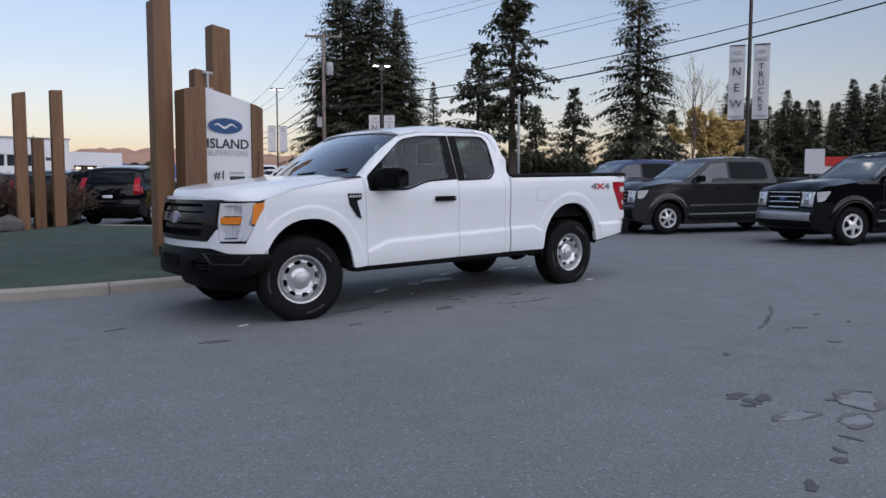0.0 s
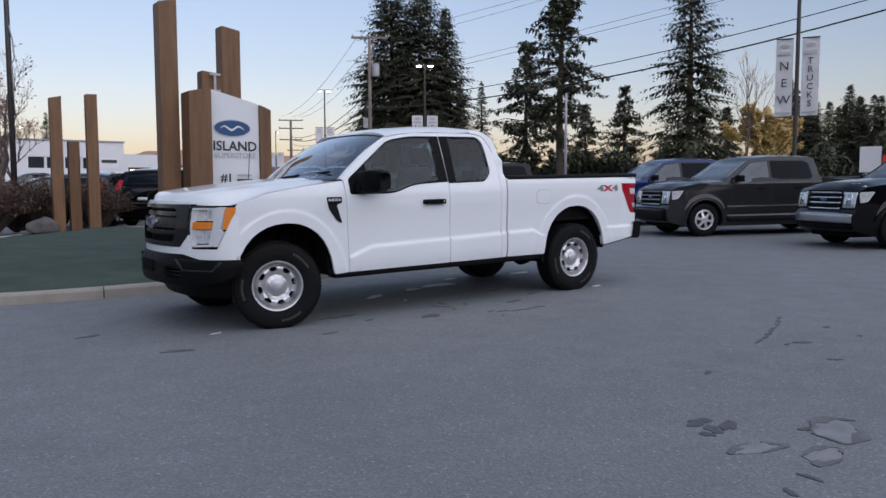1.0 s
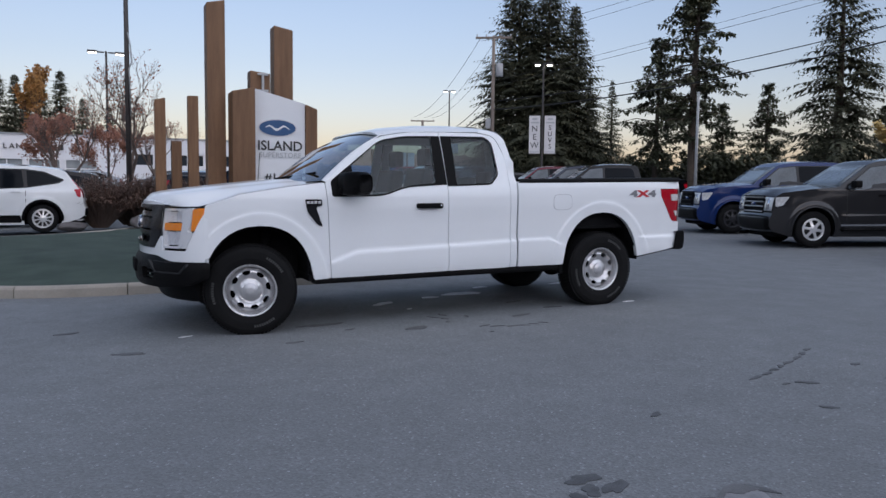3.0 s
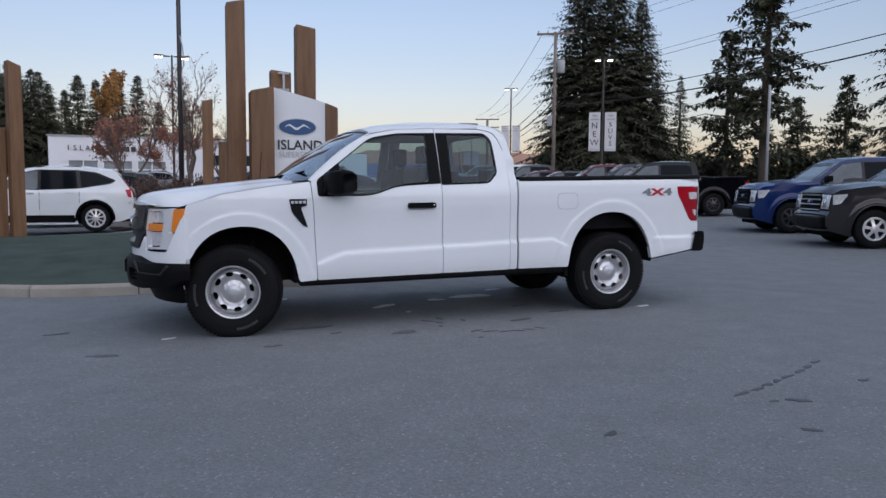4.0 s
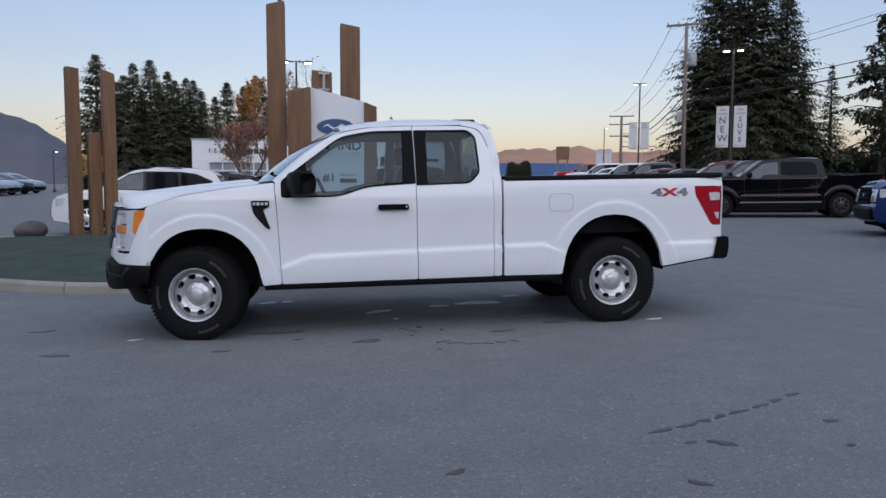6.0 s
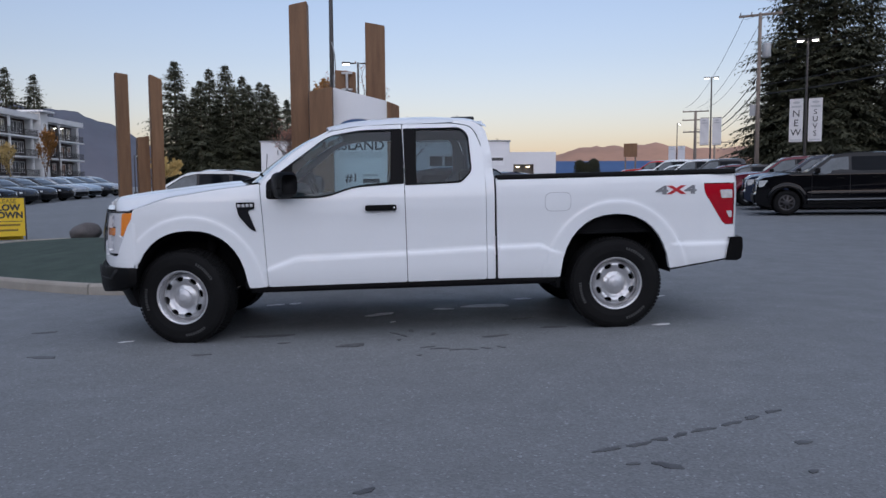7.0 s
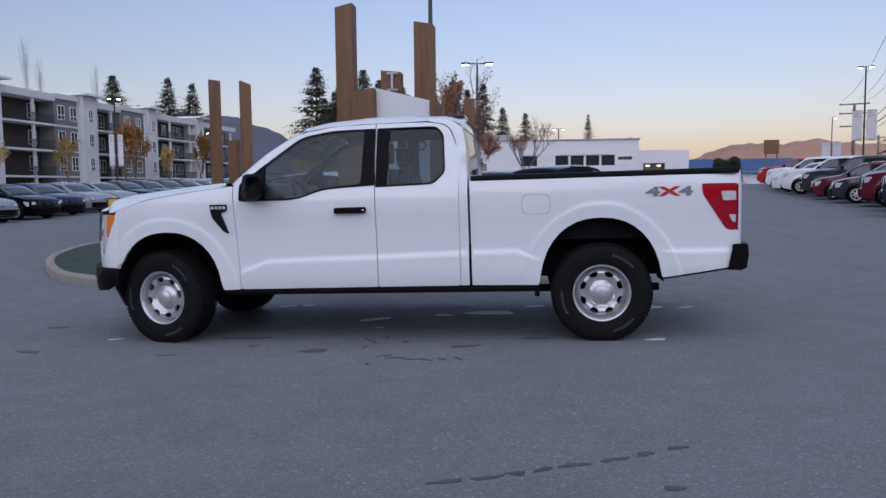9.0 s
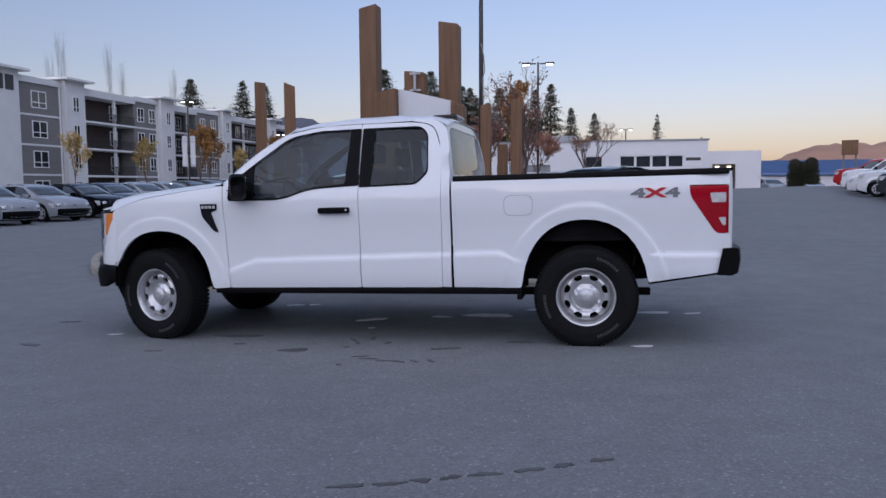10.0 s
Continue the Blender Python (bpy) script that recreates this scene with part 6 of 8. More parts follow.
def conifer_meshes(h, r, seed, bare=0.06, power=0.95, fill=1.0, ragged=0.3, whorl=0.42, coarse=1.0):
    """Trunk and crown of a conifer: whorls of drooping boughs of unequal length, set with needle sprays; coarse: fewer and larger sprays."""
    rnd = random.Random(seed)
    lean = rnd.uniform(-0.012, 0.012) * h
    trunk = tube([(lean * k * k, 0, h * k) for k in (0, 0.15, 0.35, 0.6, 0.85, 1.0)], [h * 0.018 * s for s in (1.25, 1.0, 0.85, 0.55, 0.25, 0.06)], 8)
    verts, faces = [], []
    z = h * bare
    while z < h * 0.985:
        t = (z - h * bare) / (h * (1 - bare))
        env = r * max(0.03, (1 - t) ** power) * min(1.0, 0.6 + t * 4)
        n = max(5, int((7 + 9 * (1 - t)) * fill))
        a0 = rnd.uniform(0, 6.28)
        for k in range(n):
            if rnd.random() < ragged * 0.4:
                continue
            a = a0 + 6.283 * k / n + rnd.uniform(-0.3, 0.3)
            bulge = 1 + ragged * 1.1 * noise.noise((math.cos(a) * 1.3, math.sin(a) * 1.3, z * 0.35 + seed * 9))
            ln = env * bulge * (rnd.uniform(1 - ragged, 1.0) if rnd.random() > 0.14 else rnd.uniform(1.05, 1.0 + ragged * 0.9))
            rise = lerp(0.02, 0.75, t) + rnd.uniform(-0.2, 0.2)
            d = Vector((math.cos(a), math.sin(a), 0))
            side = Vector((-d.y, d.x, 0))
            base = Vector((lean * (z / h) ** 2, 0, z + rnd.uniform(-0.5, 0.5) * (1 - 0.7 * t)))
            steps = max(3, int(ln / (0.36 * coarse)))
            for j in range(1, steps + 1):
                q = j / steps
                if q < 0.3 and ln > 2:
                    continue
                p = base + d * ln * q + Vector((0, 0, rise * ln * q - 0.40 * ln * q * q))
                tw = coarse * min(0.70, 0.22 + 0.20 * ln * (1 - q)) * rnd.uniform(0.65, 1.25)
                for sg in (-1, 1):
                    dd = (d * rnd.uniform(0.35, 0.9) + side * sg * rnd.uniform(0.5, 1.0)).normalized()
                    spray(verts, faces, p, dd, tw * 1.3, tw * 0.24, tw * rnd.uniform(0.3, 0.9))
                if rnd.random() < 0.6:
                    spray(verts, faces, p, d, tw * 1.2, tw * 0.26, tw * rnd.uniform(0.0, 0.6))
        z += 0.85 * whorl * (0.6 + 0.8 * rnd.random()) * (0.7 + 0.5 * (1 - t)) * coarse ** 0.5
    for k in range(6):
        spray(verts, faces, Vector((lean, 0, h * 0.95)), Vector((math.cos(k), math.sin(k), 1.8)).normalized(), h * 0.04, 0.06, -0.05)
    return mesh_data(*trunk), mesh_data(verts, faces, False)


def pine_meshes(h, r, seed, bare=0.22):
    """A tall open pine: a bare lower trunk and separate ragged boughs with clumped ends."""
    rnd = random.Random(seed)
    trunk = [tube([(0.15 * math.sin(3 * k), 0.1 * math.sin(5 * k), h * k) for k in np.linspace(0, 1, 9)], [h * 0.016 * s for s in (1.3, 1.05, 1.0, 0.9, 0.8, 0.65, 0.45, 0.25, 0.06)], 9)]
    verts, faces = [], []
    for k in range(int(h * 9.0)):
        t = rnd.random() ** 0.8
        z = h * lerp(bare, 0.99, t)
        env = r * (0.55 + 0.6 * math.sin(math.pi * min(1, t * 1.05) ** 0.8)) * (1 - 0.55 * t ** 3)
        a = rnd.uniform(0, 6.28)
        ln = env * rnd.uniform(0.35, 1.05)
        d = Vector((math.cos(a), math.sin(a), rnd.uniform(-0.25, 0.3)))
        b = Vector((0, 0, z))
        tip = b + d * ln - Vector((0, 0, 0.18 * ln))
        if ln > 1.0:
            trunk.append(tube([b, b + d * ln * 0.5, tip], [0.05, 0.035, 0.015], 4, False))
        for j in range(int(7 + ln * 6)):
            q = rnd.uniform(0.3, 1.0)
            p = b.lerp(tip, q) + Vector((rnd.gauss(0, 0.16), rnd.gauss(0, 0.16), rnd.gauss(0, 0.10)))
            for i in range(3):
                dd = Vector((rnd.gauss(0, 1), rnd.gauss(0, 1), rnd.gauss(0.1, 0.55))).normalized()
                tw = rnd.uniform(0.25, 0.52)
                spray(verts, faces, p, dd, tw, tw * 0.30, tw * 0.4)
    return mesh_data(*join(*trunk)), mesh_data(verts, faces, False)


def broadleaf_meshes(h, r, seed, leaves=0, leaf=0.12, spread=0.5, depth=5, upright=0.35, trunk_r=None):
    """A forked tree; leaves: how many clumps of leaves hang on its outer twigs."""
    rnd = random.Random(seed)
    limbs, tips = [], []

    def grow(p, d, ln, rad, lev):
        q = p + d * ln
        mid = p.lerp(q, 0.5) + Vector((rnd.gauss(0, 0.04), rnd.gauss(0, 0.04), 0)) * ln
        limbs.append(tube([p, mid, q], [rad, rad * 0.85, rad * 0.68], 5 if lev < 3 else 3, False))
        if lev >= 2:
            tips.append((p, q))
        if lev >= depth:
            return
        for _ in range(3 if lev < 2 else rnd.choice((2, 2, 3))):
            dd = (d + Vector((rnd.gauss(0, spread), rnd.gauss(0, spread), rnd.gauss(upright * 0.5, 0.25)))).normalized()
            grow(p.lerp(q, rnd.uniform(0.6, 1.0)), dd, ln * rnd.uniform(0.62, 0.85), rad * 0.62, lev + 1)

    grow(Vector((0, 0, 0)), Vector((0, 0, 1)), h * 0.27, trunk_r or h * 0.016, 0)
    v, f, _ = join(*limbs)
    top = max(p.z for p in v)
    wide = max(max(abs(p.x), abs(p.y)) for p in v)
    sx = r / wide
    fit_ = lambda p: Vector((p.x * sx, p.y * sx, p.z * h / top))
    wood = mesh_data([fit_(p) for p in v], f)
    lv, lf = [], []
    for k in range(leaves):
        a, b = rnd.choice(tips)
        p = fit_(a.lerp(b, rnd.random())) + Vector((rnd.gauss(0, 0.10), rnd.gauss(0, 0.10), rnd.gauss(0, 0.10)))
        u = Vector((rnd.gauss(0, 1), rnd.gauss(0, 1), rnd.gauss(0, 1))).normalized() * leaf * rnd.uniform(0.6, 1.3)
        w = u.orthogonal().normalized() * leaf * 0.5
        n = len(lv)
        lv.extend((p - u, p + w, p + u, p - w))
        lf.append((n, n + 1, n + 2, n + 3))
    return wood, (mesh_data(lv, lf, False) if leaves else None)


def plant(name, label, meshes, bark, leafage, x, y, z=None, turn=0.0, scale=1.0, group=""):
    t = thing(name, label, "tree", pose(x, y, ground_z(x, y) - 0.05 if z is None else z, 0, 0, turn) @ Matrix.Scale(scale, 4), group)
    part("trunk", meshes[0], bark, t)
    if meshes[1]:
        part("crown", meshes[1], leafage, t)
    return t


def off(ox, oy, az, d):
    """The place d metres from (ox, oy) in the direction az degrees east of +y."""
    return ox + d * math.sin(radians(az)), oy + d * math.cos(radians(az))


S1 = (-2.78, -7.47)
FIR = [conifer_meshes(20, 6.2, 1, 0.03, 0.78, 1.9, 0.34, 0.32), conifer_meshes(18, 5.0, 2, 0.03, 0.84, 1.8, 0.36, 0.33), conifer_meshes(15, 3.7, 3, 0.04, 0.95, 1.3, 0.36, 0.38), conifer_meshes(13, 2.8, 4, 0.04, 1.0, 1.2, 0.36, 0.38)]
FAR_FIR = [conifer_meshes(18, 5.2, 12, 0.03, 0.78, 2.0, 0.42, 0.44, 1.25), conifer_meshes(15, 3.9, 13, 0.03, 0.82, 1.9, 0.44, 0.44, 1.25), conifer_meshes(16, 3.2, 14, 0.04, 0.85, 1.7, 0.46, 0.44, 1.25), conifer_meshes(17, 4.8, 15, 0.03, 0.80, 1.9, 0.44, 0.44, 1.25)]
OPEN_FIR = conifer_meshes(20, 5.2, 7, 0.08, 0.72, 1.6, 0.50, 0.42)
LOOSE = pine_meshes(14.5, 3.6, 9, 0.08)
PINE = pine_meshes(20, 3.7, 11, 0.2)
for az, d, i, sc, turn in ((31.4, 80, 0, 1.10, 10), (33.4, 78, 0, 1.06, 120), (35.4, 81, 1, 1.05, 200), (29.7, 82, 2, 0.85, 40), (36.4, 84, 2, 0.8, 150)):
    plant("fir_tree", "tall dense dark green fir tree beyond the yard", FIR[i], M_BARK, M_NEEDLE, *off(*S1, az, d), turn=turn, scale=sc, group="firs beyond the yard")
plant("fir_tree", "slender young fir tree with thin top", FIR[3], M_BARK, M_NEEDLE, *off(*S1, 38.0, 86), turn=30, scale=0.92)
plant("pine_tree", "ragged olive-green pine tree", LOOSE, M_BARK, M_NEEDLE_PINE, *off(*S1, 41.2, 76), turn=0, scale=1.0)
plant("pine_tree", "tall open pine tree with a bare lower trunk", PINE, M_BARK, M_NEEDLE_PINE, *off(*S1, 43.8, 69), turn=50, scale=1.0)
plant("pine_tree", "low ragged pine tree with sparse crown", LOOSE, M_BARK, M_NEEDLE_PINE, *off(*S1, 48.4, 86), turn=140, scale=0.78)
plant("fir_tree", "tall open fir tree with uneven drooping boughs", OPEN_FIR, M_BARK, M_NEEDLE, *off(*S1, 52.8, 69), turn=0, scale=1.0)
plant("pine_tree", "low ragged pine tree with sparse crown", LOOSE, M_BARK, M_NEEDLE_PINE, *off(*S1, 45.6, 82), turn=200, scale=0.62)
plant("pine_tree", "low ragged pine tree with sparse crown", LOOSE, M_BARK, M_NEEDLE_PINE, *off(*S1, 55.3, 84), turn=260, scale=0.60)
BARE = broadleaf_meshes(11, 2.6, 21, 60, 0.12, 0.32, 5, 0.5, 0.09)
plant("bare_tree", "slim leafless tree beside a golden maple", BARE, M_TWIG, M_LEAF_GOLD, *off(*S1, 56.6, 62))
GOLD = broadleaf_meshes(7.2, 3.9, 22, 26000, 0.14, 0.6, 6)
plant("maple_tree", "golden yellow autumn maple tree", GOLD, M_BARK, M_LEAF_GOLD, *off(*S1, 58.6, 64))
rnd = random.Random(5)
for k in range(78):
    az = 59.0 + k * 0.32 + rnd.uniform(-0.4, 0.4)
    plant("fir_tree", "dark fir tree in the far wood", FAR_FIR[(1, 2, 3)[k % 3]], M_BARK, M_NEEDLE, *off(*S1, az, 96 + rnd.uniform(-5, 14)), turn=k * 47, scale=rnd.uniform(0.58, 0.80), group="firs of the far wood")


def undergrowth(az0, az1, d, h, seed, count):
    """Dark mixed undergrowth at the foot of the trees: countless leaf clumps on thin stems."""
    rn = random.Random(seed)
    verts, faces = [], []
    for k in range(count):
        az, dd = rn.uniform(az0, az1), d + rn.uniform(-4, 4)
        x, y = off(*S1, az, dd)
        hh = h * (0.55 + 0.45 * noise.noise((az * 0.6, 0.5, seed))) * 1.1
        p = Vector((x, y, ground_z(x, y) + max(0.05, hh * rn.random() ** 0.7)))
        dirn = Vector((rn.gauss(0, 1), rn.gauss(0, 1), rn.gauss(0, 0.6))).normalized()
        spray(verts, faces, p, dirn, rn.uniform(0.4, 0.9), 0.16, 0.2)
    return verts, faces, False


tagged(part("undergrowth", undergrowth(35.5, 62, 82, 5.8, 3, 15000), M_NEEDLE_PINE), "dark tangled undergrowth below the trees", "bush", kind="stuff")
tagged(part("undergrowth", undergrowth(58, 84, 90, 7.5, 4, 12000), M_NEEDLE), "dark undergrowth at the edge of the far wood", "bush", kind="stuff")

# conifers behind the showroom
S5 = (0.61, -7.69)
for k, (az, d, i, sc) in enumerate(((-14.6, 96, 1, 0.98), (-13.4, 99, 0, 0.86), (-12.3, 95, 2, 1.1), (-11.2, 97, 1, 0.96), (-10.1, 99, 2, 1.08), (-8.9, 95, 0, 0.86), (-7.8, 98, 2, 0.90), (-6.1, 96, 1, 0.80), (-5.0, 99, 3, 0.96), (-3.6, 97, 2, 0.95), (-2.4, 95, 3, 0.98), (-9.6, 93, 1, 0.78), (-12.9, 92, 1, 0.80), (-11.8, 101, 0, 0.82), (-14.0, 101, 0, 0.82), (-10.7, 92, 1, 0.75), (-8.4, 101, 1, 0.85), (-6.9, 92, 2, 0.8), (-4.4, 93, 2, 0.75), (-1.0, 101, 3, 0.8), (0.6, 103, 3, 0.75))):
    plant("fir_tree", "dark green fir tree behind the showroom", FAR_FIR[(3, 0, 1, 1)[i]], M_BARK, M_NEEDLE, *off(*S5, az, d * 1.25), turn=k * 61, scale=sc * 1.10, group="firs behind the showroom")
plant("golden_tree", "small pale golden tree at the end of the fir row", GOLD, M_BARK, M_LEAF_GOLD, *off(*S5, -15.6, 96), scale=0.62)
ORANGE = broadleaf_meshes(11, 1.9, 31, 2600, 0.17, 0.30, 6, 0.6)
plant("maple_tree", "orange autumn maple tree in front of firs", ORANGE, M_BARK, M_LEAF_ORANGE, *off(*S5, -4.5, 84), scale=1.12)
RED = broadleaf_meshes(4.8, 2.2, 33, 4200, 0.075, 0.42, 6, 0.5, 0.045)
plant("ornamental_tree", "small ornamental tree with rust-red leaves", RED, M_TWIG, M_LEAF_RED, *off(*S5, -4.3, 45))
plant("ornamental_tree", "small ornamental tree with rust-red leaves", RED, M_TWIG, M_LEAF_RED, *off(*S5, -0.9, 46), turn=90, scale=0.9)
WINTER = broadleaf_meshes(6.6, 2.5, 35, 700, 0.07, 0.42, 7, 0.5)
plant("bare_tree", "nearly leafless tree still holding some red leaves", WINTER, M_TWIG, M_LEAF_RED, 0.4, 26.5)
plant("bare_tree", "nearly leafless tree still holding some red leaves", WINTER, M_TWIG, M_LEAF_RED, -2.0, 28.0, turn=70, scale=0.8)
plant("bare_tree", "nearly leafless tree still holding some red leaves", WINTER, M_TWIG, M_LEAF_RED, 2.8, 47.0, turn=140, scale=0.85)
POPLAR = broadleaf_meshes(18, 0.9, 37, 0, 0.1, 0.16, 5, 0.9, 0.055)
for az, d, sc in ((-37.9, 112, 1.25), (-38.6, 116, 1.12), (-35.0, 116, 1.22), (-34.2, 118, 1.1), (-30.9, 122, 1.1)):
    plant("poplar_tree", "tall thin leafless poplar behind the flats", POPLAR, M_TWIG, None, *off(3.85, -7.0, az, d), turn=az * 9, scale=sc, group="poplars behind the flats")
for az, d, i, sc in ((-29.9, 140, 0, 1.03), (-26.3, 145, 3, 1.12), (-24.7, 146, 3, 1.08), (-28.4, 150, 2, 0.95)):
    plant("fir_tree", "fir tree standing behind the flats", FAR_FIR[i], M_BARK, M_NEEDLE, *off(3.85, -7.0, az, d), turn=az * 5, scale=sc * 1.1)
for x, y, sc in ((9.2, 78, 0.62), (14.2, 82, 0.5)):
    plant("fir_tree", "small fir top seen over the showroom roof", FIR[3], M_BARK, M_NEEDLE, x, y, scale=sc)
CEDAR = conifer_meshes(4.4, 0.95, 41, 0.0, 0.30, 2.4, 0.1, 0.16)
for x, y, k in ((22.45, 75.9, 0.80), (23.2, 75.8, 0.74), (23.95, 75.6, 0.83)):
    plant("columnar_cedar", "trimmed columnar cedar shrub", CEDAR, M_BARK, M_NEEDLE, x, y, 0.3, scale=k, group="columnar cedars by the shed")


def shrub(name, label, x, y, h, r, seed, material, stems=260):
    """A shrub of many thin arching stems with small side twigs."""
    rn = random.Random(seed)
    d, verts, faces = [], [], []
    z0 = ground_z(x, y) + 0.12
    for k in range(stems):
        a, t = rn.uniform(0, 6.28), rn.random() ** 0.6
        tip = Vector((math.cos(a) * r * t, math.sin(a) * r * t, h * (1 - 0.5 * t * t) * rn.uniform(0.7, 1.05)))
        b = Vector((math.cos(a) * 0.15 * r, math.sin(a) * 0.15 * r, 0))
        m = b.lerp(tip, 0.5) + Vector((0, 0, h * 0.12))
        d.append(tube([b, m, tip], [0.010, 0.007, 0.003], 3, False))
        for j in range(9):
            p = m.lerp(tip, rn.random())
            spray(verts, faces, p, Vector((rn.gauss(0, 1), rn.gauss(0, 1), rn.gauss(0.4, 0.6))).normalized(), rn.uniform(0.06, 0.15), 0.02, 0.02)
    s = thing(name, label, "shrub", pose(x, y, z0))
    part("twig_framework", join(*d), M_TWIG, s)
    part("foliage", (verts, faces, False), material, s)
    return s


shrub("shrub", "rounded brown winter shrub on the turf edge", -1.0, 15.4, 1.55, 1.25, 1, M_SHRUB, 420)
shrub("shrub", "rounded reddish-brown winter shrub on the turf edge", 0.35, 15.9, 1.5, 1.15, 2, M_SHRUB, 380)
shrub("shrub", "rounded brown winter shrub beside timber posts", 1.7, 15.9, 1.45, 1.15, 3, M_SHRUB, 380)
shrub("shrub", "rounded reddish-brown winter shrub on the turf edge", -0.2, 16.6, 1.5, 1.1, 4, M_SHRUB, 340)


def boulder(x, y, rx, ry, rz, seed):
    bm = bmesh.new()
    bmesh.ops.create_icosphere(bm, subdivisions=3, radius=1)
    for v in bm.verts:
        k = 1 + 0.28 * noise.noise(v.co * 1.4 + Vector((seed * 7.1, 0, 0))) + 0.08 * noise.noise(v.co * 4 + Vector((0, seed, 0)))
        v.co = Vector((v.co.x * rx * k, v.co.y * ry * k, v.co.z * rz * k))
    bm.verts.index_update()
    d = [v.co.copy() for v in bm.verts], [tuple(v.index for v in f.verts) for f in bm.faces], True
    bm.free()
    ob = part("boulder", d, M_ROCK)
    ob.matrix_basis = pose(x, y, ground_z(x, y) + 0.15 + rz * 0.55, 0, 0, seed * 40)
    return tagged(ob, "low grey boulder lying beside brown shrubs", "rock")


boulder(0.15, 14.55, 0.42, 0.32, 0.24, 1)
boulder(-1.7, 14.5, 0.60, 0.35, 0.13, 2)
boulder(-5.45, 11.05, 0.46, 0.36, 0.27, 3)

# ---- buildings ----
M_STUCCO = surface("white_cladding", (0.70, 0.70, 0.72), 0.6, vary=0.04, scale=0.4, fine=6)
M_PANE = surface("dark_window_pane", (0.03, 0.035, 0.042), 0.08, vary=0.2, coat=0.6)
# Pane colour raised to stand for light in the lower windows.
M_PANE_LIGHT = surface("showroom_pane_with_painted_light", (0.26, 0.28, 0.29), 0.1, vary=0.3, scale=1.5)
M_FRAME_WHITE = surface("white_window_trim", (0.78, 0.78, 0.78), 0.5, vary=0.05)
M_FLAT_GREY = surface("grey_lap_siding", (0.20, 0.192, 0.188), 0.75, vary=0.10, scale=0.5, fine=14, stretch=(1, 1, 14))
M_FLAT_PALE = surface("pale_grey_render", (0.70, 0.70, 0.70), 0.75, vary=0.07, scale=0.6, fine=9)
# Brown balcony back wall, its colour darkened for the shade in the recess.
M_FLAT_DARK = surface("brown_wall_with_recess_shade", (0.060, 0.042, 0.036), 0.8, vary=0.2)
M_ROOF = surface("grey_roof_edge", (0.30, 0.31, 0.32), 0.7, vary=0.1)
M_RAIL = surface("black_balcony_rail", (0.02, 0.02, 0.022), 0.5, vary=0.2)
M_BLUE_ROOF = surface("blue_metal_roof", (0.035, 0.085, 0.21), 0.5, vary=0.12, scale=0.4)
M_GARAGE_LIGHT = lamp_glow("warm_workshop_light", (1.0, 0.82, 0.55), 3.0)
M_DARK_ROOM = surface("dim_workshop_interior", (0.10, 0.09, 0.08), 0.8, vary=0.25)


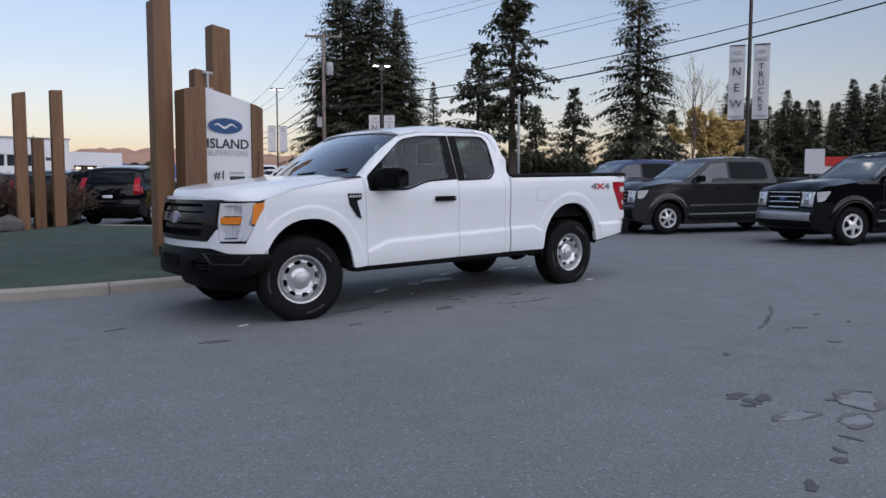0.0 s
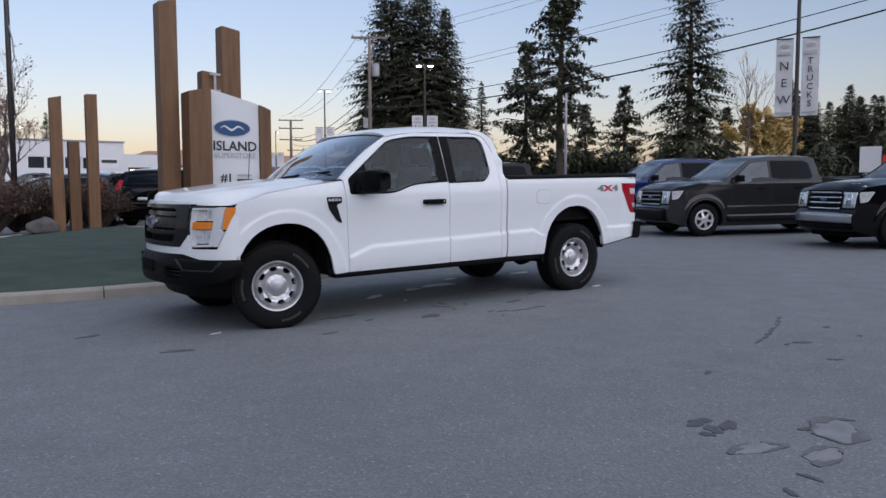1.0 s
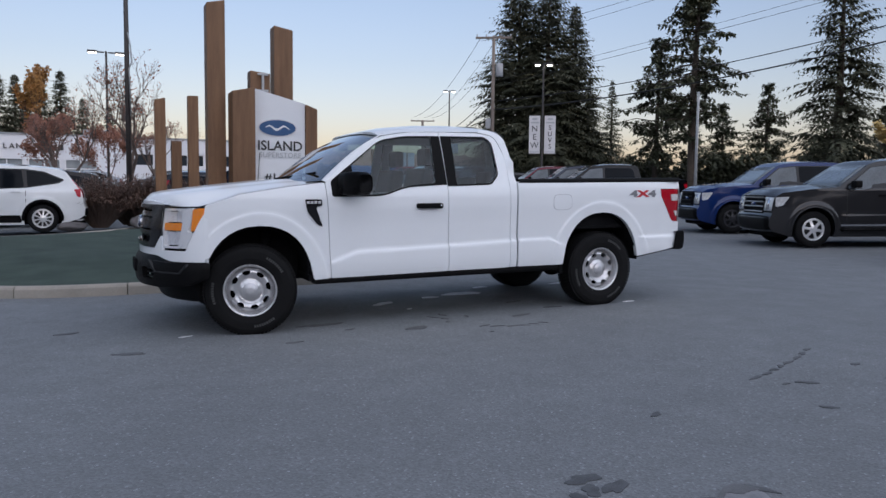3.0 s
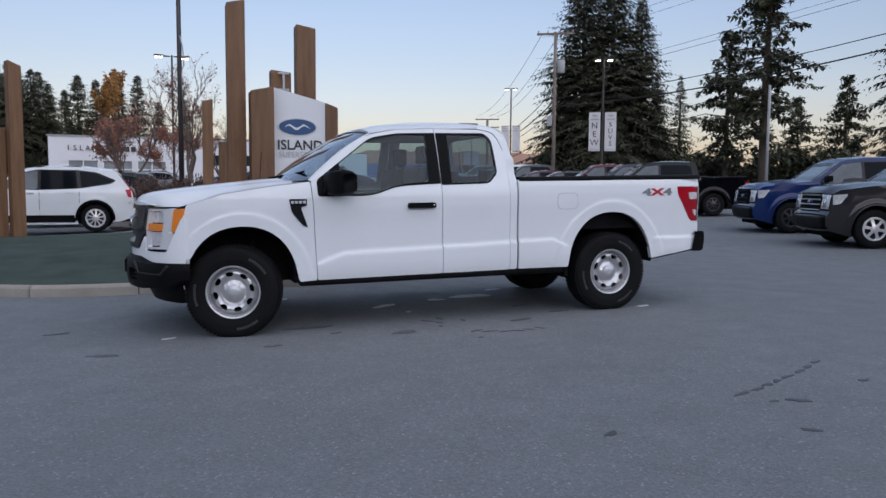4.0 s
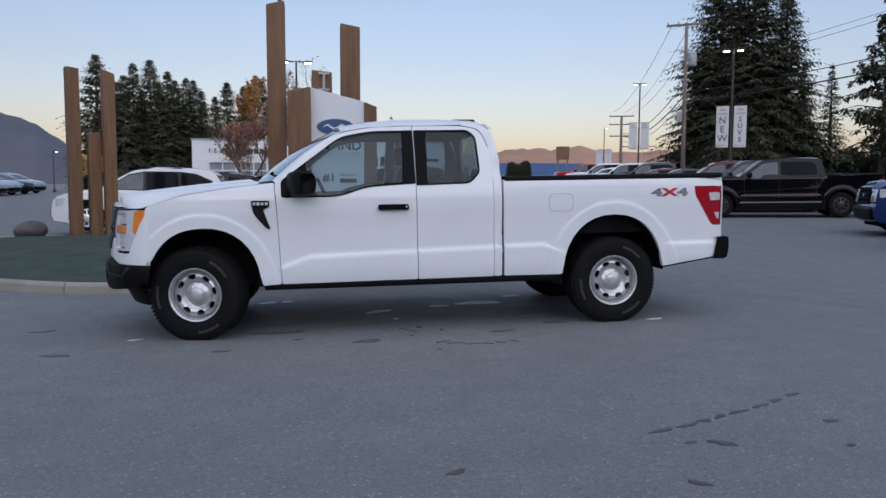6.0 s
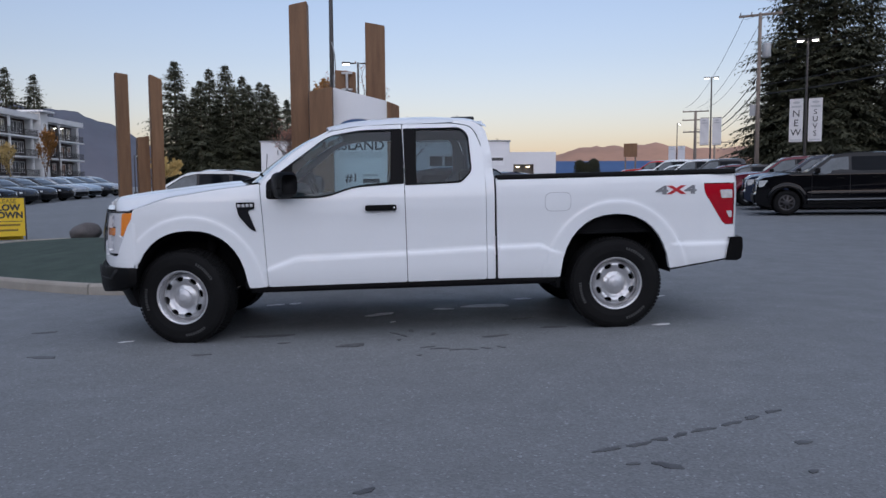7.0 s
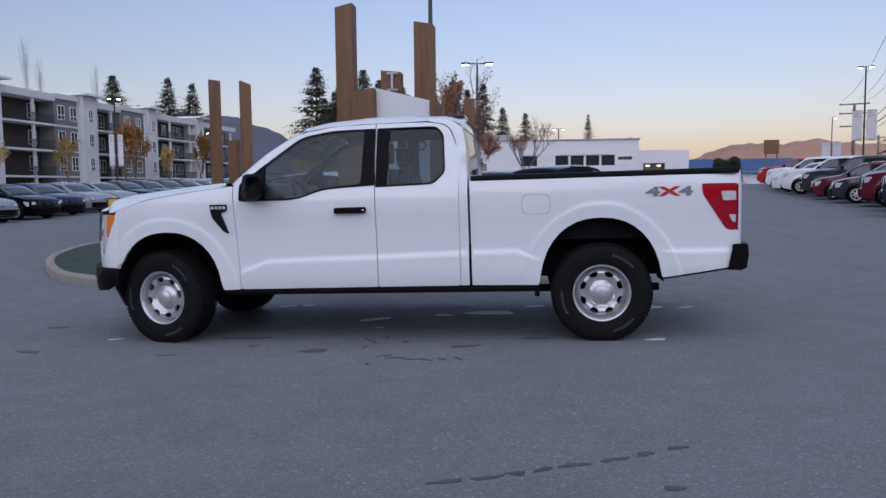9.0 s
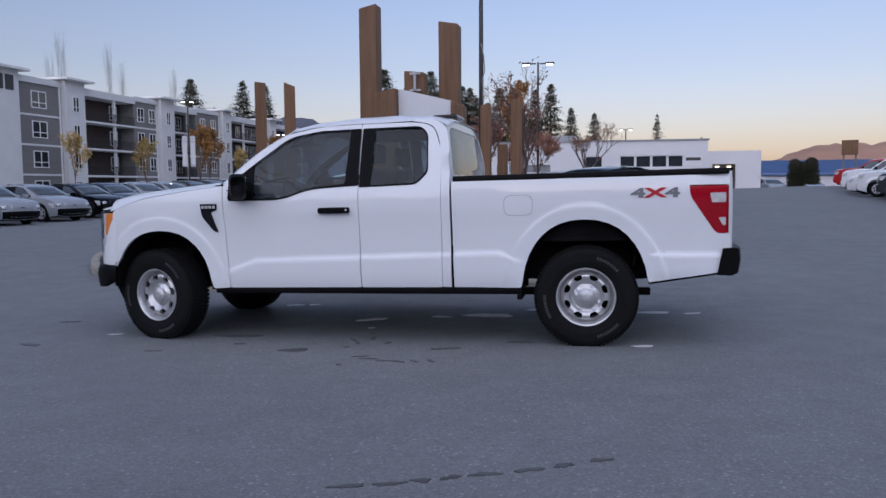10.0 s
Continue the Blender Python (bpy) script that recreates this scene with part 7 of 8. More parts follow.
def showroom():
    zb = 0.80
    t = thing("showroom", "low white dealership showroom with flat roof and window band", "building")
    y = 58.0
    win = [(x, x + 1.2) for x in (5.0, 6.27, 7.54, 8.81)] + [(2.2, 3.6)]
    holes = [[(a, zb + 2.05), (b, zb + 2.05), (b, zb + 2.95), (a, zb + 2.95)] for a, b in win]
    low = [(-7.8, -5.6), (-5.3, -3.1), (-2.8, -0.6)]
    holes += [[(a, zb + 0.3), (b, zb + 0.3), (b, zb + 2.3), (a, zb + 2.3)] for a, b in low]
    wall = part("wall", join(panel([(-9.1, zb - 1), (11.9, zb - 1), (11.9, zb + 4.15), (-9.1, zb + 4.15)], lambda x, z: (x, y, z), (0, 0.3, 0), 3.0, holes), box(-9.1, 11.9, y + 0.8, y + 14, zb - 1, zb + 4.1, 0), box(-9.09, -8.9, y + 0.02, y + 0.79, zb - 1, zb + 4.1, 0), box(11.7, 11.89, y + 0.02, y + 0.79, zb - 1, zb + 4.1, 0), box(-8.88, 11.68, y + 0.02, y + 0.79, zb + 4.0, zb + 4.11, 0))[:2] + (False,), M_STUCCO, t)
    part("roof_edge", box(-9.2, 12.0, y - 0.08, y + 0.2, zb + 4.12, zb + 4.25, 0.02), M_ROOF, t)
    for a, b in win:
        w = part("window", box(a, b, y + 0.15, y + 0.2, zb + 2.05, zb + 2.95, 0), M_PANE, t)
        part("window_frame", join(box(a, a + 0.06, y + 0.08, y + 0.14, zb + 2.05, zb + 2.95, 0), box(b - 0.06, b, y + 0.08, y + 0.14, zb + 2.05, zb + 2.95, 0), box(a, b, y + 0.08, y + 0.14, zb + 2.89, zb + 2.95, 0)), M_FRAME_WHITE, w)
    for a, b in low:
        w = part("window", box(a, b, y + 0.15, y + 0.2, zb + 0.3, zb + 2.3, 0), M_PANE_LIGHT, t)
        part("window_frame", join(*[box(x - 0.04, x + 0.04, y + 0.08, y + 0.14, zb + 0.3, zb + 2.3, 0) for x in (a + 0.04, (a + b) / 2, b - 0.04)], box(a, b, y + 0.08, y + 0.14, zb + 1.6, zb + 1.68, 0)), M_FRAME_WHITE, w)
    part("fascia_sign", box(10.08, 11.45, y - 0.03, y, zb + 2.1, zb + 2.9, 0), M_SIGN_WHITE, t)
    part("fascia_sign_mark", box(10.2, 11.35, y - 0.05, y - 0.03, zb + 2.5, zb + 2.75, 0), M_SIGN_DARK, t)
    for k, ch in enumerate("ISLAND"):
        part("letter", text_mesh(ch, 0.56, 0.03), M_SIGN_DARK, t, at=pose(-7.7 + 0.46 * k, y - 0.06, zb + 3.25))
    for k in range(4):
        part("letter_bar", box(-4.6 + 0.46 * k, -4.25 + 0.46 * k, y - 0.09, y, zb + 3.03, zb + 3.43, 0), M_SIGN_DARK, t)
    part("roof_unit", box(-1.5, 1.2, y + 5, y + 8, zb + 4.2, zb + 5.0, 0.05), M_ROOF, t)
    g = part("workshop_wing", join(panel([(11.9, zb - 1), (16.0, zb - 1), (16.0, zb + 3.25), (11.9, zb + 3.25)], lambda x, z: (x, y + 0.4, z), (0, 0.3, 0), 2.0, [[(12.3, zb), (14.1, zb), (14.1, zb + 2.2), (12.3, zb + 2.2)]]), box(15.7, 15.99, y + 0.42, y + 12, zb - 1, zb + 3.2, 0), box(11.92, 15.68, y + 0.42, y + 12, zb + 3.1, zb + 3.21, 0))[:2] + (False,), M_STUCCO, t)
    part("workshop_interior", box(12.1, 14.3, y + 1.0, y + 4, zb, zb + 2.3, 0), M_DARK_ROOM, g)
    part("workshop_lamp", box(12.6, 12.9, y + 0.85, y + 0.98, zb + 1.95, zb + 2.02, 0), M_GARAGE_LIGHT, g)
    part("workshop_lamp", box(13.5, 13.8, y + 0.85, y + 0.98, zb + 1.95, zb + 2.02, 0), M_GARAGE_LIGHT, g)
    return t


showroom()
bl = thing("blue_roofed_shed", "low pale shed with blue metal roof behind the showroom", "building")
part("wall", box(18, 44, 90, 100, 0, 2.6, 0.05), M_STUCCO, bl)
part("roof", loft([[(17.5, y, z), (44.5, y, z)] for y, z in ((89.5, 2.4), (95, 4.3), (100.5, 2.4))]), M_BLUE_ROOF, bl, "blue metal roof")


def flats():
    """Four-storey block: siding bays with windows, pale towers with caps, recessed balconies."""
    t = thing("apartment_block", "four-storey grey and white apartment block with balconies", "apartment building")
    X, zb, st = -51.5, -0.1, 2.95
    H = zb + 4 * st + 0.6
    part("core_wall", box(X - 14, X - 2.2, 46, 134, zb - 0.5, H - 0.3, 0), M_FLAT_GREY, t)

    def window(y0, y1, z0, z1, x):
        w = part("window", box(x - 0.02, x + 0.03, y0, y1, z0, z1, 0), M_PANE, t)
        part("window_frame", join(box(x, x + 0.07, y0 - 0.1, y0, z0 - 0.1, z1 + 0.1, 0), box(x, x + 0.07, y1, y1 + 0.1, z0 - 0.1, z1 + 0.1, 0), box(x, x + 0.07, y0, y1, z1, z1 + 0.1, 0), box(x, x + 0.07, y0, y1, z0 - 0.1, z0, 0), box(x, x + 0.06, (y0 + y1) / 2 - 0.05, (y0 + y1) / 2 + 0.05, z0, z1, 0), box(x, x + 0.058, y0, y1, z0 + 0.42, z0 + 0.50, 0)), M_FRAME_WHITE, w)

    bays = [("tower", 48, 57), ("siding", 57, 63.5), ("tower", 63.5, 66.5), ("balcony", 66.5, 76), ("siding", 76, 81), ("tower", 81, 84), ("balcony", 84, 90.2), ("siding", 90.2, 97), ("tower", 97, 99.5), ("balcony", 99.5, 107.5), ("balcony", 107.5, 113), ("tower", 113, 115.5), ("balcony", 115.5, 124), ("balcony", 124, 130)]
    for kind, y0, y1 in bays:
        if kind == "siding":
            part("siding_bay", box(X - 2.3, X, y0, y1, zb - 0.5, H - 0.5, 0), M_FLAT_GREY, t, "grey siding")
            part("parapet", box(X - 2.4, X + 0.15, y0, y1, H - 0.5, H + 0.1, 0.03), M_FLAT_PALE, t)
            part("downpipe", box(X, X + 0.12, y1 - 0.35, y1 - 0.2, zb, H - 0.5, 0), M_FRAME_WHITE, t)
            for k in range(1, 4):
                part("floor_band", box(X, X + 0.06, y0, y1, zb + k * st - 0.15, zb + k * st + 0.05, 0), M_FLAT_PALE, t)
            m = (y0 + y1) / 2
            for k in range(4):
                for c in ((m,) if y0 == 57 else (m - 1.5, m + 1.5) if y1 - y0 > 5.5 else (m - 1.1, m + 1.3)):
                    half = 0.95 if y0 == 57 else 0.58
                    window(c - half, c + half, zb + k * st + 0.75, zb + k * st + 2.25, X)
        elif kind == "tower":
            part("tower_bay", box(X - 2.3, X + 0.6, y0, y1, zb - 0.5, H + 0.3, 0), M_FLAT_PALE, t, "pale tower bay")
            part("tower_cap", box(X - 2.6, X + 1.4, y0 - 0.7, y1 + 0.7, H + 0.3, H + 0.55, 0.04), M_FRAME_WHITE, t, "overhanging flat cap")
            for k in range(4):
                window((y0 + y1) / 2 - 0.4, (y0 + y1) / 2 + 0.4, zb + k * st + 0.75, zb + k * st + 2.2, X + 0.6)
            if y0 < 50:
                for k in range(2):
                    part("number_bar", box(X + 0.6, X + 0.66, 54.0 + 1.3 * k, 55.0 + 1.3 * k, H - 1.6, H - 0.2, 0), M_SIGN_DARK, t)
        else:
            part("recess", box(X - 2.3, X - 1.8, y0, y1, zb - 0.5, H - 0.6, 0), M_FLAT_DARK, t, "brown recessed wall darkened to carry its shade")
            part("bay_roof", box(X - 2.4, X + 0.3, y0, y1, H - 0.9, H - 0.1, 0.03), M_FLAT_PALE, t)
            part("pier", box(X - 0.15, X + 0.15, (y0 + y1) / 2 + 0.9, (y0 + y1) / 2 + 1.15, zb - 0.5, H - 0.9, 0), M_FRAME_WHITE, t, "white balcony post")
            for k in range(4):
                z = zb + k * st
                b = part("balcony", box(X - 1.8, X + 0.3, y0, y1, z - 0.18, z + 0.02, 0), M_FRAME_WHITE, t, "balcony slab")
                part("balcony_rail", join(box(X + 0.2, X + 0.25, y0, y1, z + 1.0, z + 1.06, 0), box(X + 0.2, X + 0.25, y0, y1, z + 0.1, z + 0.15, 0), *[box(X + 0.21, X + 0.24, y0 + 0.22 * j, y0 + 0.22 * j + 0.05, z + 0.1, z + 1.05, 0) for j in range(int((y1 - y0) / 0.22))]), M_RAIL, b)
                window(y0 + 1.0, y0 + 2.9, z + 0.15, z + 2.2, X - 1.79)
                window(y1 - 2.0, y1 - 0.8, z + 0.7, z + 2.2, X - 1.79)
    return t


flats()
AUT = broadleaf_meshes(7.4, 1.5, 51, 1100, 0.15, 0.30, 5, 0.6, 0.06)
for y, m in ((60, M_LEAF_GOLD), (72, M_LEAF_GOLD), (84, M_LEAF_ORANGE), (86.5, M_LEAF_ORANGE), (96, M_LEAF_GOLD), (106, M_LEAF_ORANGE)):
    w, lf = AUT[0], AUT[1].copy()
    lf.materials.clear()
    plant("street_tree", "thin young tree with autumn leaves before the flats", (w, lf), M_TWIG, m, -47.5, y, turn=y * 13, scale=1.35 if m is M_LEAF_ORANGE else 1.0, group="young trees before the flats")

# ---- hills ----
def ridge(az0, az1, d, heights, seed, depth=500, rough=10):
    rows = []
    n = 90
    for j in range(7):
        row = []
        for i in range(n + 1):
            az = lerp(az0, az1, i / n)
            el = np.interp(az, [h[0] for h in heights], [h[1] for h in heights])
            k = j / 6
            dd = d + depth * k
            x, y = off(0.6, -7.5, az, dd)
            top = 1.3 + dd * math.tan(radians(el))
            z = -5 + (top + 5) * math.sin(k * math.pi / 2) ** 0.8 + rough * k * noise.noise((az * 0.9, k * 2, seed)) * 0.5 + rough * 0.25 * k * noise.noise((az * 4, k * 5, seed))
            row.append((x, y, z))
        rows.append(row)
    return loft(rows)


# Autumn brown warmed for the low sun and paled for haze.
M_HILL_WARM = surface("brown_hillside_with_sun_and_haze", (0.36, 0.21, 0.145), 0.95, vary=0.22, scale=0.006, fine=0.05)
# The blue-grey puts distance haze into the colour of the woods.
M_HILL_BLUE = surface("forested_mountain_with_haze", (0.085, 0.095, 0.125), 0.95, vary=0.2, scale=0.006, fine=0.05)
M_HILL_LOW = surface("dusky_rise_and_glow_block", (0.06, 0.06, 0.06), 0.95, vary=0.3, scale=0.02, fine=0.2)
tagged(part("backdrop", ridge(8.5, 46, 1500, [(8.5, 0.4), (10.5, 1.3), (12.0, 2.0), (14.5, 2.6), (18.5, 2.75), (23, 2.3), (27, 2.4), (34, 1.8), (46, 1.2)], 2, 500, 26), M_HILL_WARM), "autumn-brown hills with low sun and haze put into their colour", "hill", kind="structure")
tagged(part("backdrop", ridge(-46, -9, 1700, [(-46, 3.0), (-38, 4.2), (-30, 5.0), (-24.5, 5.25), (-21.5, 4.9), (-18.5, 3.9), (-16.3, 2.3), (-14, 1.5), (-9, 0.6)], 5, 500, 26), M_HILL_BLUE), "wooded mountain in the distance with blue-grey haze in its colour", "hill", kind="structure")
tagged(part("backdrop", ridge(2, 100, 520, [(2, 0.2), (12, 0.5), (20, 0.9), (30, 1.3), (60, 1.6), (100, 1.5)], 8, 60, 7), M_HILL_LOW), "low dusky wooded rise far off", "hill", kind="structure")

# Out of view; added to block low sky glow and darken reflections.
tagged(part("backdrop", ridge(92, 285, 150, [(92, 3), (110, 8), (140, 12), (180, 11), (220, 13), (255, 9), (285, 4)], 12, 40, 9), M_HILL_LOW), "unseen dark rise added behind the yard to block low sky glow", "hill", kind="structure")

# ---- poles, lamps, banners, wires ----
M_POLE = surface("dark_bronze_pole", (0.055, 0.05, 0.048), 0.5, metal=0.3, vary=0.15)
M_POLE_BARE = surface("silver_flag_pole", (0.30, 0.31, 0.32), 0.4, metal=0.5, vary=0.1)
M_WOOD_POLE = surface("weathered_grey_wood_pole", (0.20, 0.165, 0.14), 0.9, vary=0.25, scale=2, fine=20, stretch=(6, 6, 0.6), bump=0.3)
M_LED = lamp_glow("white_lamp_lens", (1.0, 0.95, 0.82), 5.0)
M_BANNER = surface("white_vinyl_banner", (0.66, 0.65, 0.66), 0.6, vary=0.05, scale=2)
M_WIRE = surface("black_cable", (0.015, 0.015, 0.016), 0.6, vary=0.2)
M_CAN = surface("grey_transformer_can", (0.32, 0.33, 0.34), 0.5, vary=0.1)


def banner(parent, x, z0, z1, w, word):
    """A hanging banner on two arms, lettered from top to bottom; in the x-z plane, facing -y."""
    rows = [[(x + w * (i / 6 - 0.5), 0.02 * math.sin(5 * z + i), z) for i in range(7)] for z in np.linspace(z0, z1, 8)]
    b = part("banner", join(loft(rows), moved(loft([r[::-1] for r in rows]), pose(0, 0.006, 0))), M_BANNER, parent, "white vertical banner")
    part("banner_arm", box(x - w / 2, x + w / 2, -0.02, 0.02, z1, z1 + 0.035, 0), M_POLE, b)
    part("banner_arm", box(x - w / 2, x + w / 2, -0.02, 0.02, z0 - 0.035, z0, 0), M_POLE, b)
    hgt = z1 - z0
    el = [(x + w * 0.27 * math.cos(a), z1 - hgt * 0.09 + hgt * 0.028 * math.sin(a)) for a in np.linspace(0, 6.283, 17)[:-1]]
    part("banner_oval", panel(el, lambda a, c: (a, -0.03, c), (0, 0.004, 0), 0.3), M_SIGN_GREY, b)
    part("text_bar", box(x - w * 0.36, x + w * 0.36, -0.034, -0.028, z1 - hgt * 0.205, z1 - hgt * 0.165, 0), M_SIGN_GREY, b)
    part("text_bar", box(x - w * 0.40, x + w * 0.40, -0.034, -0.028, z0 + hgt * 0.03, z0 + hgt * 0.055, 0), M_SIGN_GREY, b)
    n = len(word)
    if n:
        span = hgt * 0.66
        size = min(span / n * 1.05, w * 0.75)
        for i, ch in enumerate(word):
            part("letter", text_mesh(ch, size, 0.003), M_SIGN_DARK, b, at=pose(x, -0.032, z1 - hgt * 0.24 - span * (i + 0.5) / n))
    return b


def lamp_post(x, y, h, turn, label, banners=None, words=("", ""), heads=2, bw=0.6, thick=0.075, arm=0.16, hl=0.40):
    z = ground_z(x, y)
    t = thing("lamp_post", label, "street lamp", pose(x, y, z, 0, 0, turn))
    part("pole", join(tube([(0, 0, 0), (0, 0, h * 0.5), (0, 0, h)], [thick, thick * 0.9, thick * 0.75], 10), box(-0.2, 0.2, -0.2, 0.2, -0.1, 0.35, 0.05)), M_POLE, t)
    for s in ((-1, 1) if heads == 2 else (1,)):
        head = part("lamp_head", join(box(min(s * 0.1, s * arm), max(s * 0.1, s * arm), -0.05, 0.05, h - 0.10, h - 0.03, 0.01), box(min(s * arm, s * (arm + hl)), max(s * arm, s * (arm + hl)), -0.17, 0.17, h - 0.12, h, 0.03)), M_POLE, t)
        part("lamp_lens", box(min(s * (arm + 0.05), s * (arm + hl - 0.06)), max(s * (arm + 0.05), s * (arm + hl - 0.06)), -0.12, 0.12, h - 0.155, h - 0.115, 0.01), M_LED, head, "glowing lamp lens")
    if banners:
        z0, z1 = banners
        banner(t, -bw / 2 - 0.13, z0 - z, z1 - z, bw, words[0])
        banner(t, bw / 2 + 0.13, z0 - z, z1 - z, bw, words[1])
    return t


lamp_post(23.7, 32.1, 8.2, -31, "dark lamp post with two glowing heads and lettered banners", (3.45, 5.72), ("NEW", "SUVS"), bw=0.66)
lamp_post(21.4, 6.7, 9.6, -61, "dark lamp post carrying two white lettered banners", (3.62, 6.12), ("NEW", "TRUCKS"), bw=0.52)
lamp_post(28.0, 54.4, 8.75, -24, "dark lamp post with two glowing heads and white banners", (4.4, 6.6), bw=0.7)
lamp_post(40.9, 95.9, 9.0, -21, "dark lamp post with one glowing head and white banners", (4.0, 6.3), bw=0.95, hl=0.30, heads=1)
lamp_post(-0.17, 39.9, 8.3, 4, "dark lamp post with two glowing heads", arm=0.45, hl=0.52)
lamp_post(5.8, 72.0, 6.0, 4, "far lamp post with two glowing heads", hl=0.34, arm=0.3)
lamp_post(-31.0, 53.0, 8.6, 30, "dark lamp post with glowing heads above the car row", (3.2, 5.8), bw=0.40)
lamp_post(-38.0, 88.0, 8.4, 24, "dark lamp post with glowing heads above the car row")
lamp_post(-30.5, 92.0, 5.0, 20, "low lamp post with a glowing head", heads=1)

flag = thing("flag_pole", "tall slim metal pole standing behind timber posts", "pole", pose(-0.12, 17.9, ground_z(-0.1, 17.9)))
part("pole", tube([(0, 0, 0), (0, 0, 5.2), (0, 0, 11.5)], [0.085, 0.075, 0.05], 10), M_POLE, flag)
part("cleat_rope", tube([(0.02, -0.09, 5.9), (0.10, -0.10, 5.5), (0.13, -0.10, 5.0), (0.05, -0.09, 4.8), (0.08, -0.10, 3.4)], 0.02, 5), M_POLE_BARE, flag, "pale loose halyard")


def insulator(parent, x, y, z):
    part("insulator", moved(lathe([(0.03, 0), (0.06, 0.05), (0.04, 0.09), (0.06, 0.14), (0.02, 0.2)], 8, "z"), pose(x, y, z)), M_CAN, parent)


def utility_pole(x, y, h, turn, label, arms=((0.35, 2.6),), can=None, r=0.17):
    z = ground_z(x, y)
    t = thing("utility_pole", label, "utility pole", pose(x, y, z, 0, 0, turn))
    part("pole", tube([(0, 0, -0.2), (0, 0, h * 0.5), (0, 0, h)], [r, r * 0.85, r * 0.7], 12), M_WOOD_POLE, t)
    for dz, w in arms:
        a = part("cross_arm", box(-w / 2, w / 2, -0.07, 0.07, h - dz - 0.08, h - dz + 0.08, 0.01), M_WOOD_POLE, t)
        for k in (-0.46, -0.2, 0.2, 0.46):
            insulator(a, k * w, 0, h - dz + 0.08)
    if can:
        part("transformer", moved(lathe([(0.001, -0.5), (0.28, -0.5), (0.30, -0.45), (0.30, 0.45), (0.25, 0.5), (0.001, 0.53)], 16, "z"), pose(0.48, -0.05, can)), M_CAN, t, "grey transformer can")
        part("meter_box", box(-0.55, -0.15, -0.1, 0.2, can - 4.6, can - 3.8, 0.03), M_CAN, t)
    return t


utility_pole(28.3, 46.9, 12.4, -32, "weathered wooden utility pole with crossarm and transformer", ((0.15, 2.9),), 9.7)
utility_pole(45.5, 101, 11.2, -25, "far wooden utility pole with three crossarms", ((0.1, 3.6), (1.3, 3.6), (3.0, 3.4)), r=0.25)
utility_pole(60.0, 128, 8.5, -25, "far wooden utility pole with one crossarm", ((0.4, 6.0),), r=0.22)
utility_pole(40.2, 4.2, 13.5, -70, "wooden utility pole at the end of the overhead cables", ((0.2, 2.6),))
pp = thing("pale_pole", "slim pale metal pole beside a tall pine", "pole", pose(*off(-1.7, -7.7, 43.3, 62), ground_z(40, 37)))
part("pole", tube([(0, 0, 0), (0, 0, 8.0)], [0.12, 0.09], 8), M_CAN, pp)


def cable(a, b, sag, r, label="sagging black overhead cable"):
    a, b = Vector(a), Vector(b)
    pts = [a.lerp(b, k) - Vector((0, 0, 4 * sag * k * (1 - k))) for k in np.linspace(0, 1, 17)]
    return tagged(part("overhead_cable", tube(pts, r, 5), M_WIRE), label, "cable", "overhead cables")


for dx, za, zb_, sag, r in ((0, 7.6, 11.65, 1.29, 0.045), (0, 8.25, 12.3, 1.12, 0.028), (0.2, 9.5, 13.7, 0.25, 0.014), (0.2, 9.9, 14.2, 0.30, 0.012), (1.1, 12.9, 17.5, 0.5, 0.012), (-1.1, 12.9, 16.9, 0.6, 0.012)):
    cable((28.3 + dx, 46.9, za), (40.2 + dx, 4.2, zb_), sag, r)
for dx, za, zb_, r in ((-1.2, 13.1, 12.0, 0.018), (0.2, 13.1, 12.0, 0.018), (1.2, 13.1, 12.0, 0.018), (0.0, 9.0, 9.0, 0.035), (0.1, 8.2, 8.6, 0.05), (-0.1, 7.4, 8.0, 0.025)):
    cable((28.3 + dx, 46.9, za), (45.5 + dx * 1.3, 101, zb_), 1.3, r)
cable((28.3, 46.9, 6.9), (60.0, 128, 8.6), 2.2, 0.03)

# ---- signs ----
M_YELLOW = surface("yellow_sign_board", (0.74, 0.50, 0.025), 0.5, vary=0.08, scale=3)
def slow_sign(x, y, turn, size):
    ys = thing("yellow_sign", "yellow sandwich board with black lettering standing on tarmac", "sign", pose(x, y, ground_z(x, y), 0, 0, turn) @ Matrix.Scale(size, 4), "yellow slow-down boards")
    yb = part("board", box(-0.49, 0.49, -0.03, 0.03, 0.12, 1.30, 0.01), M_YELLOW, ys, "yellow board")
    part("board_edge", join(box(-0.53, -0.49, -0.04, 0.04, 0.0, 1.32, 0.005), box(0.49, 0.53, -0.04, 0.04, 0.0, 1.32, 0.005), box(-0.53, 0.53, -0.04, 0.04, 1.30, 1.335, 0.005)), M_POLE, yb)
    part("back_leg", moved(box(-0.45, 0.45, -0.02, 0.02, 0.0, 1.30, 0.01), pose(0, 0.36, 0, 14, 0, 0)), M_YELLOW, ys)
    for body, size_, z, m in (("PLEASE", 0.18, 1.20, M_SIGN_OLIVE), ("SLOW", 0.265, 1.00, M_SIGN_DARK), ("DOWN", 0.265, 0.77, M_SIGN_DARK)):
        part("lettering", text_mesh(body, size_, 0.003, bold=0.012 if size_ > 0.2 else 0.002), m, yb, at=pose(0, -0.035, z))
    part("rule", box(-0.42, 0.42, -0.036, -0.03, 0.57, 0.59, 0), M_SIGN_DARK, yb)
    for z, w in ((0.44, 0.36), (0.28, 0.30)):
        part("text_bar", box(-w, w, -0.036, -0.03, z, z + 0.06, 0), M_SIGN_OLIVE, yb)
    return ys


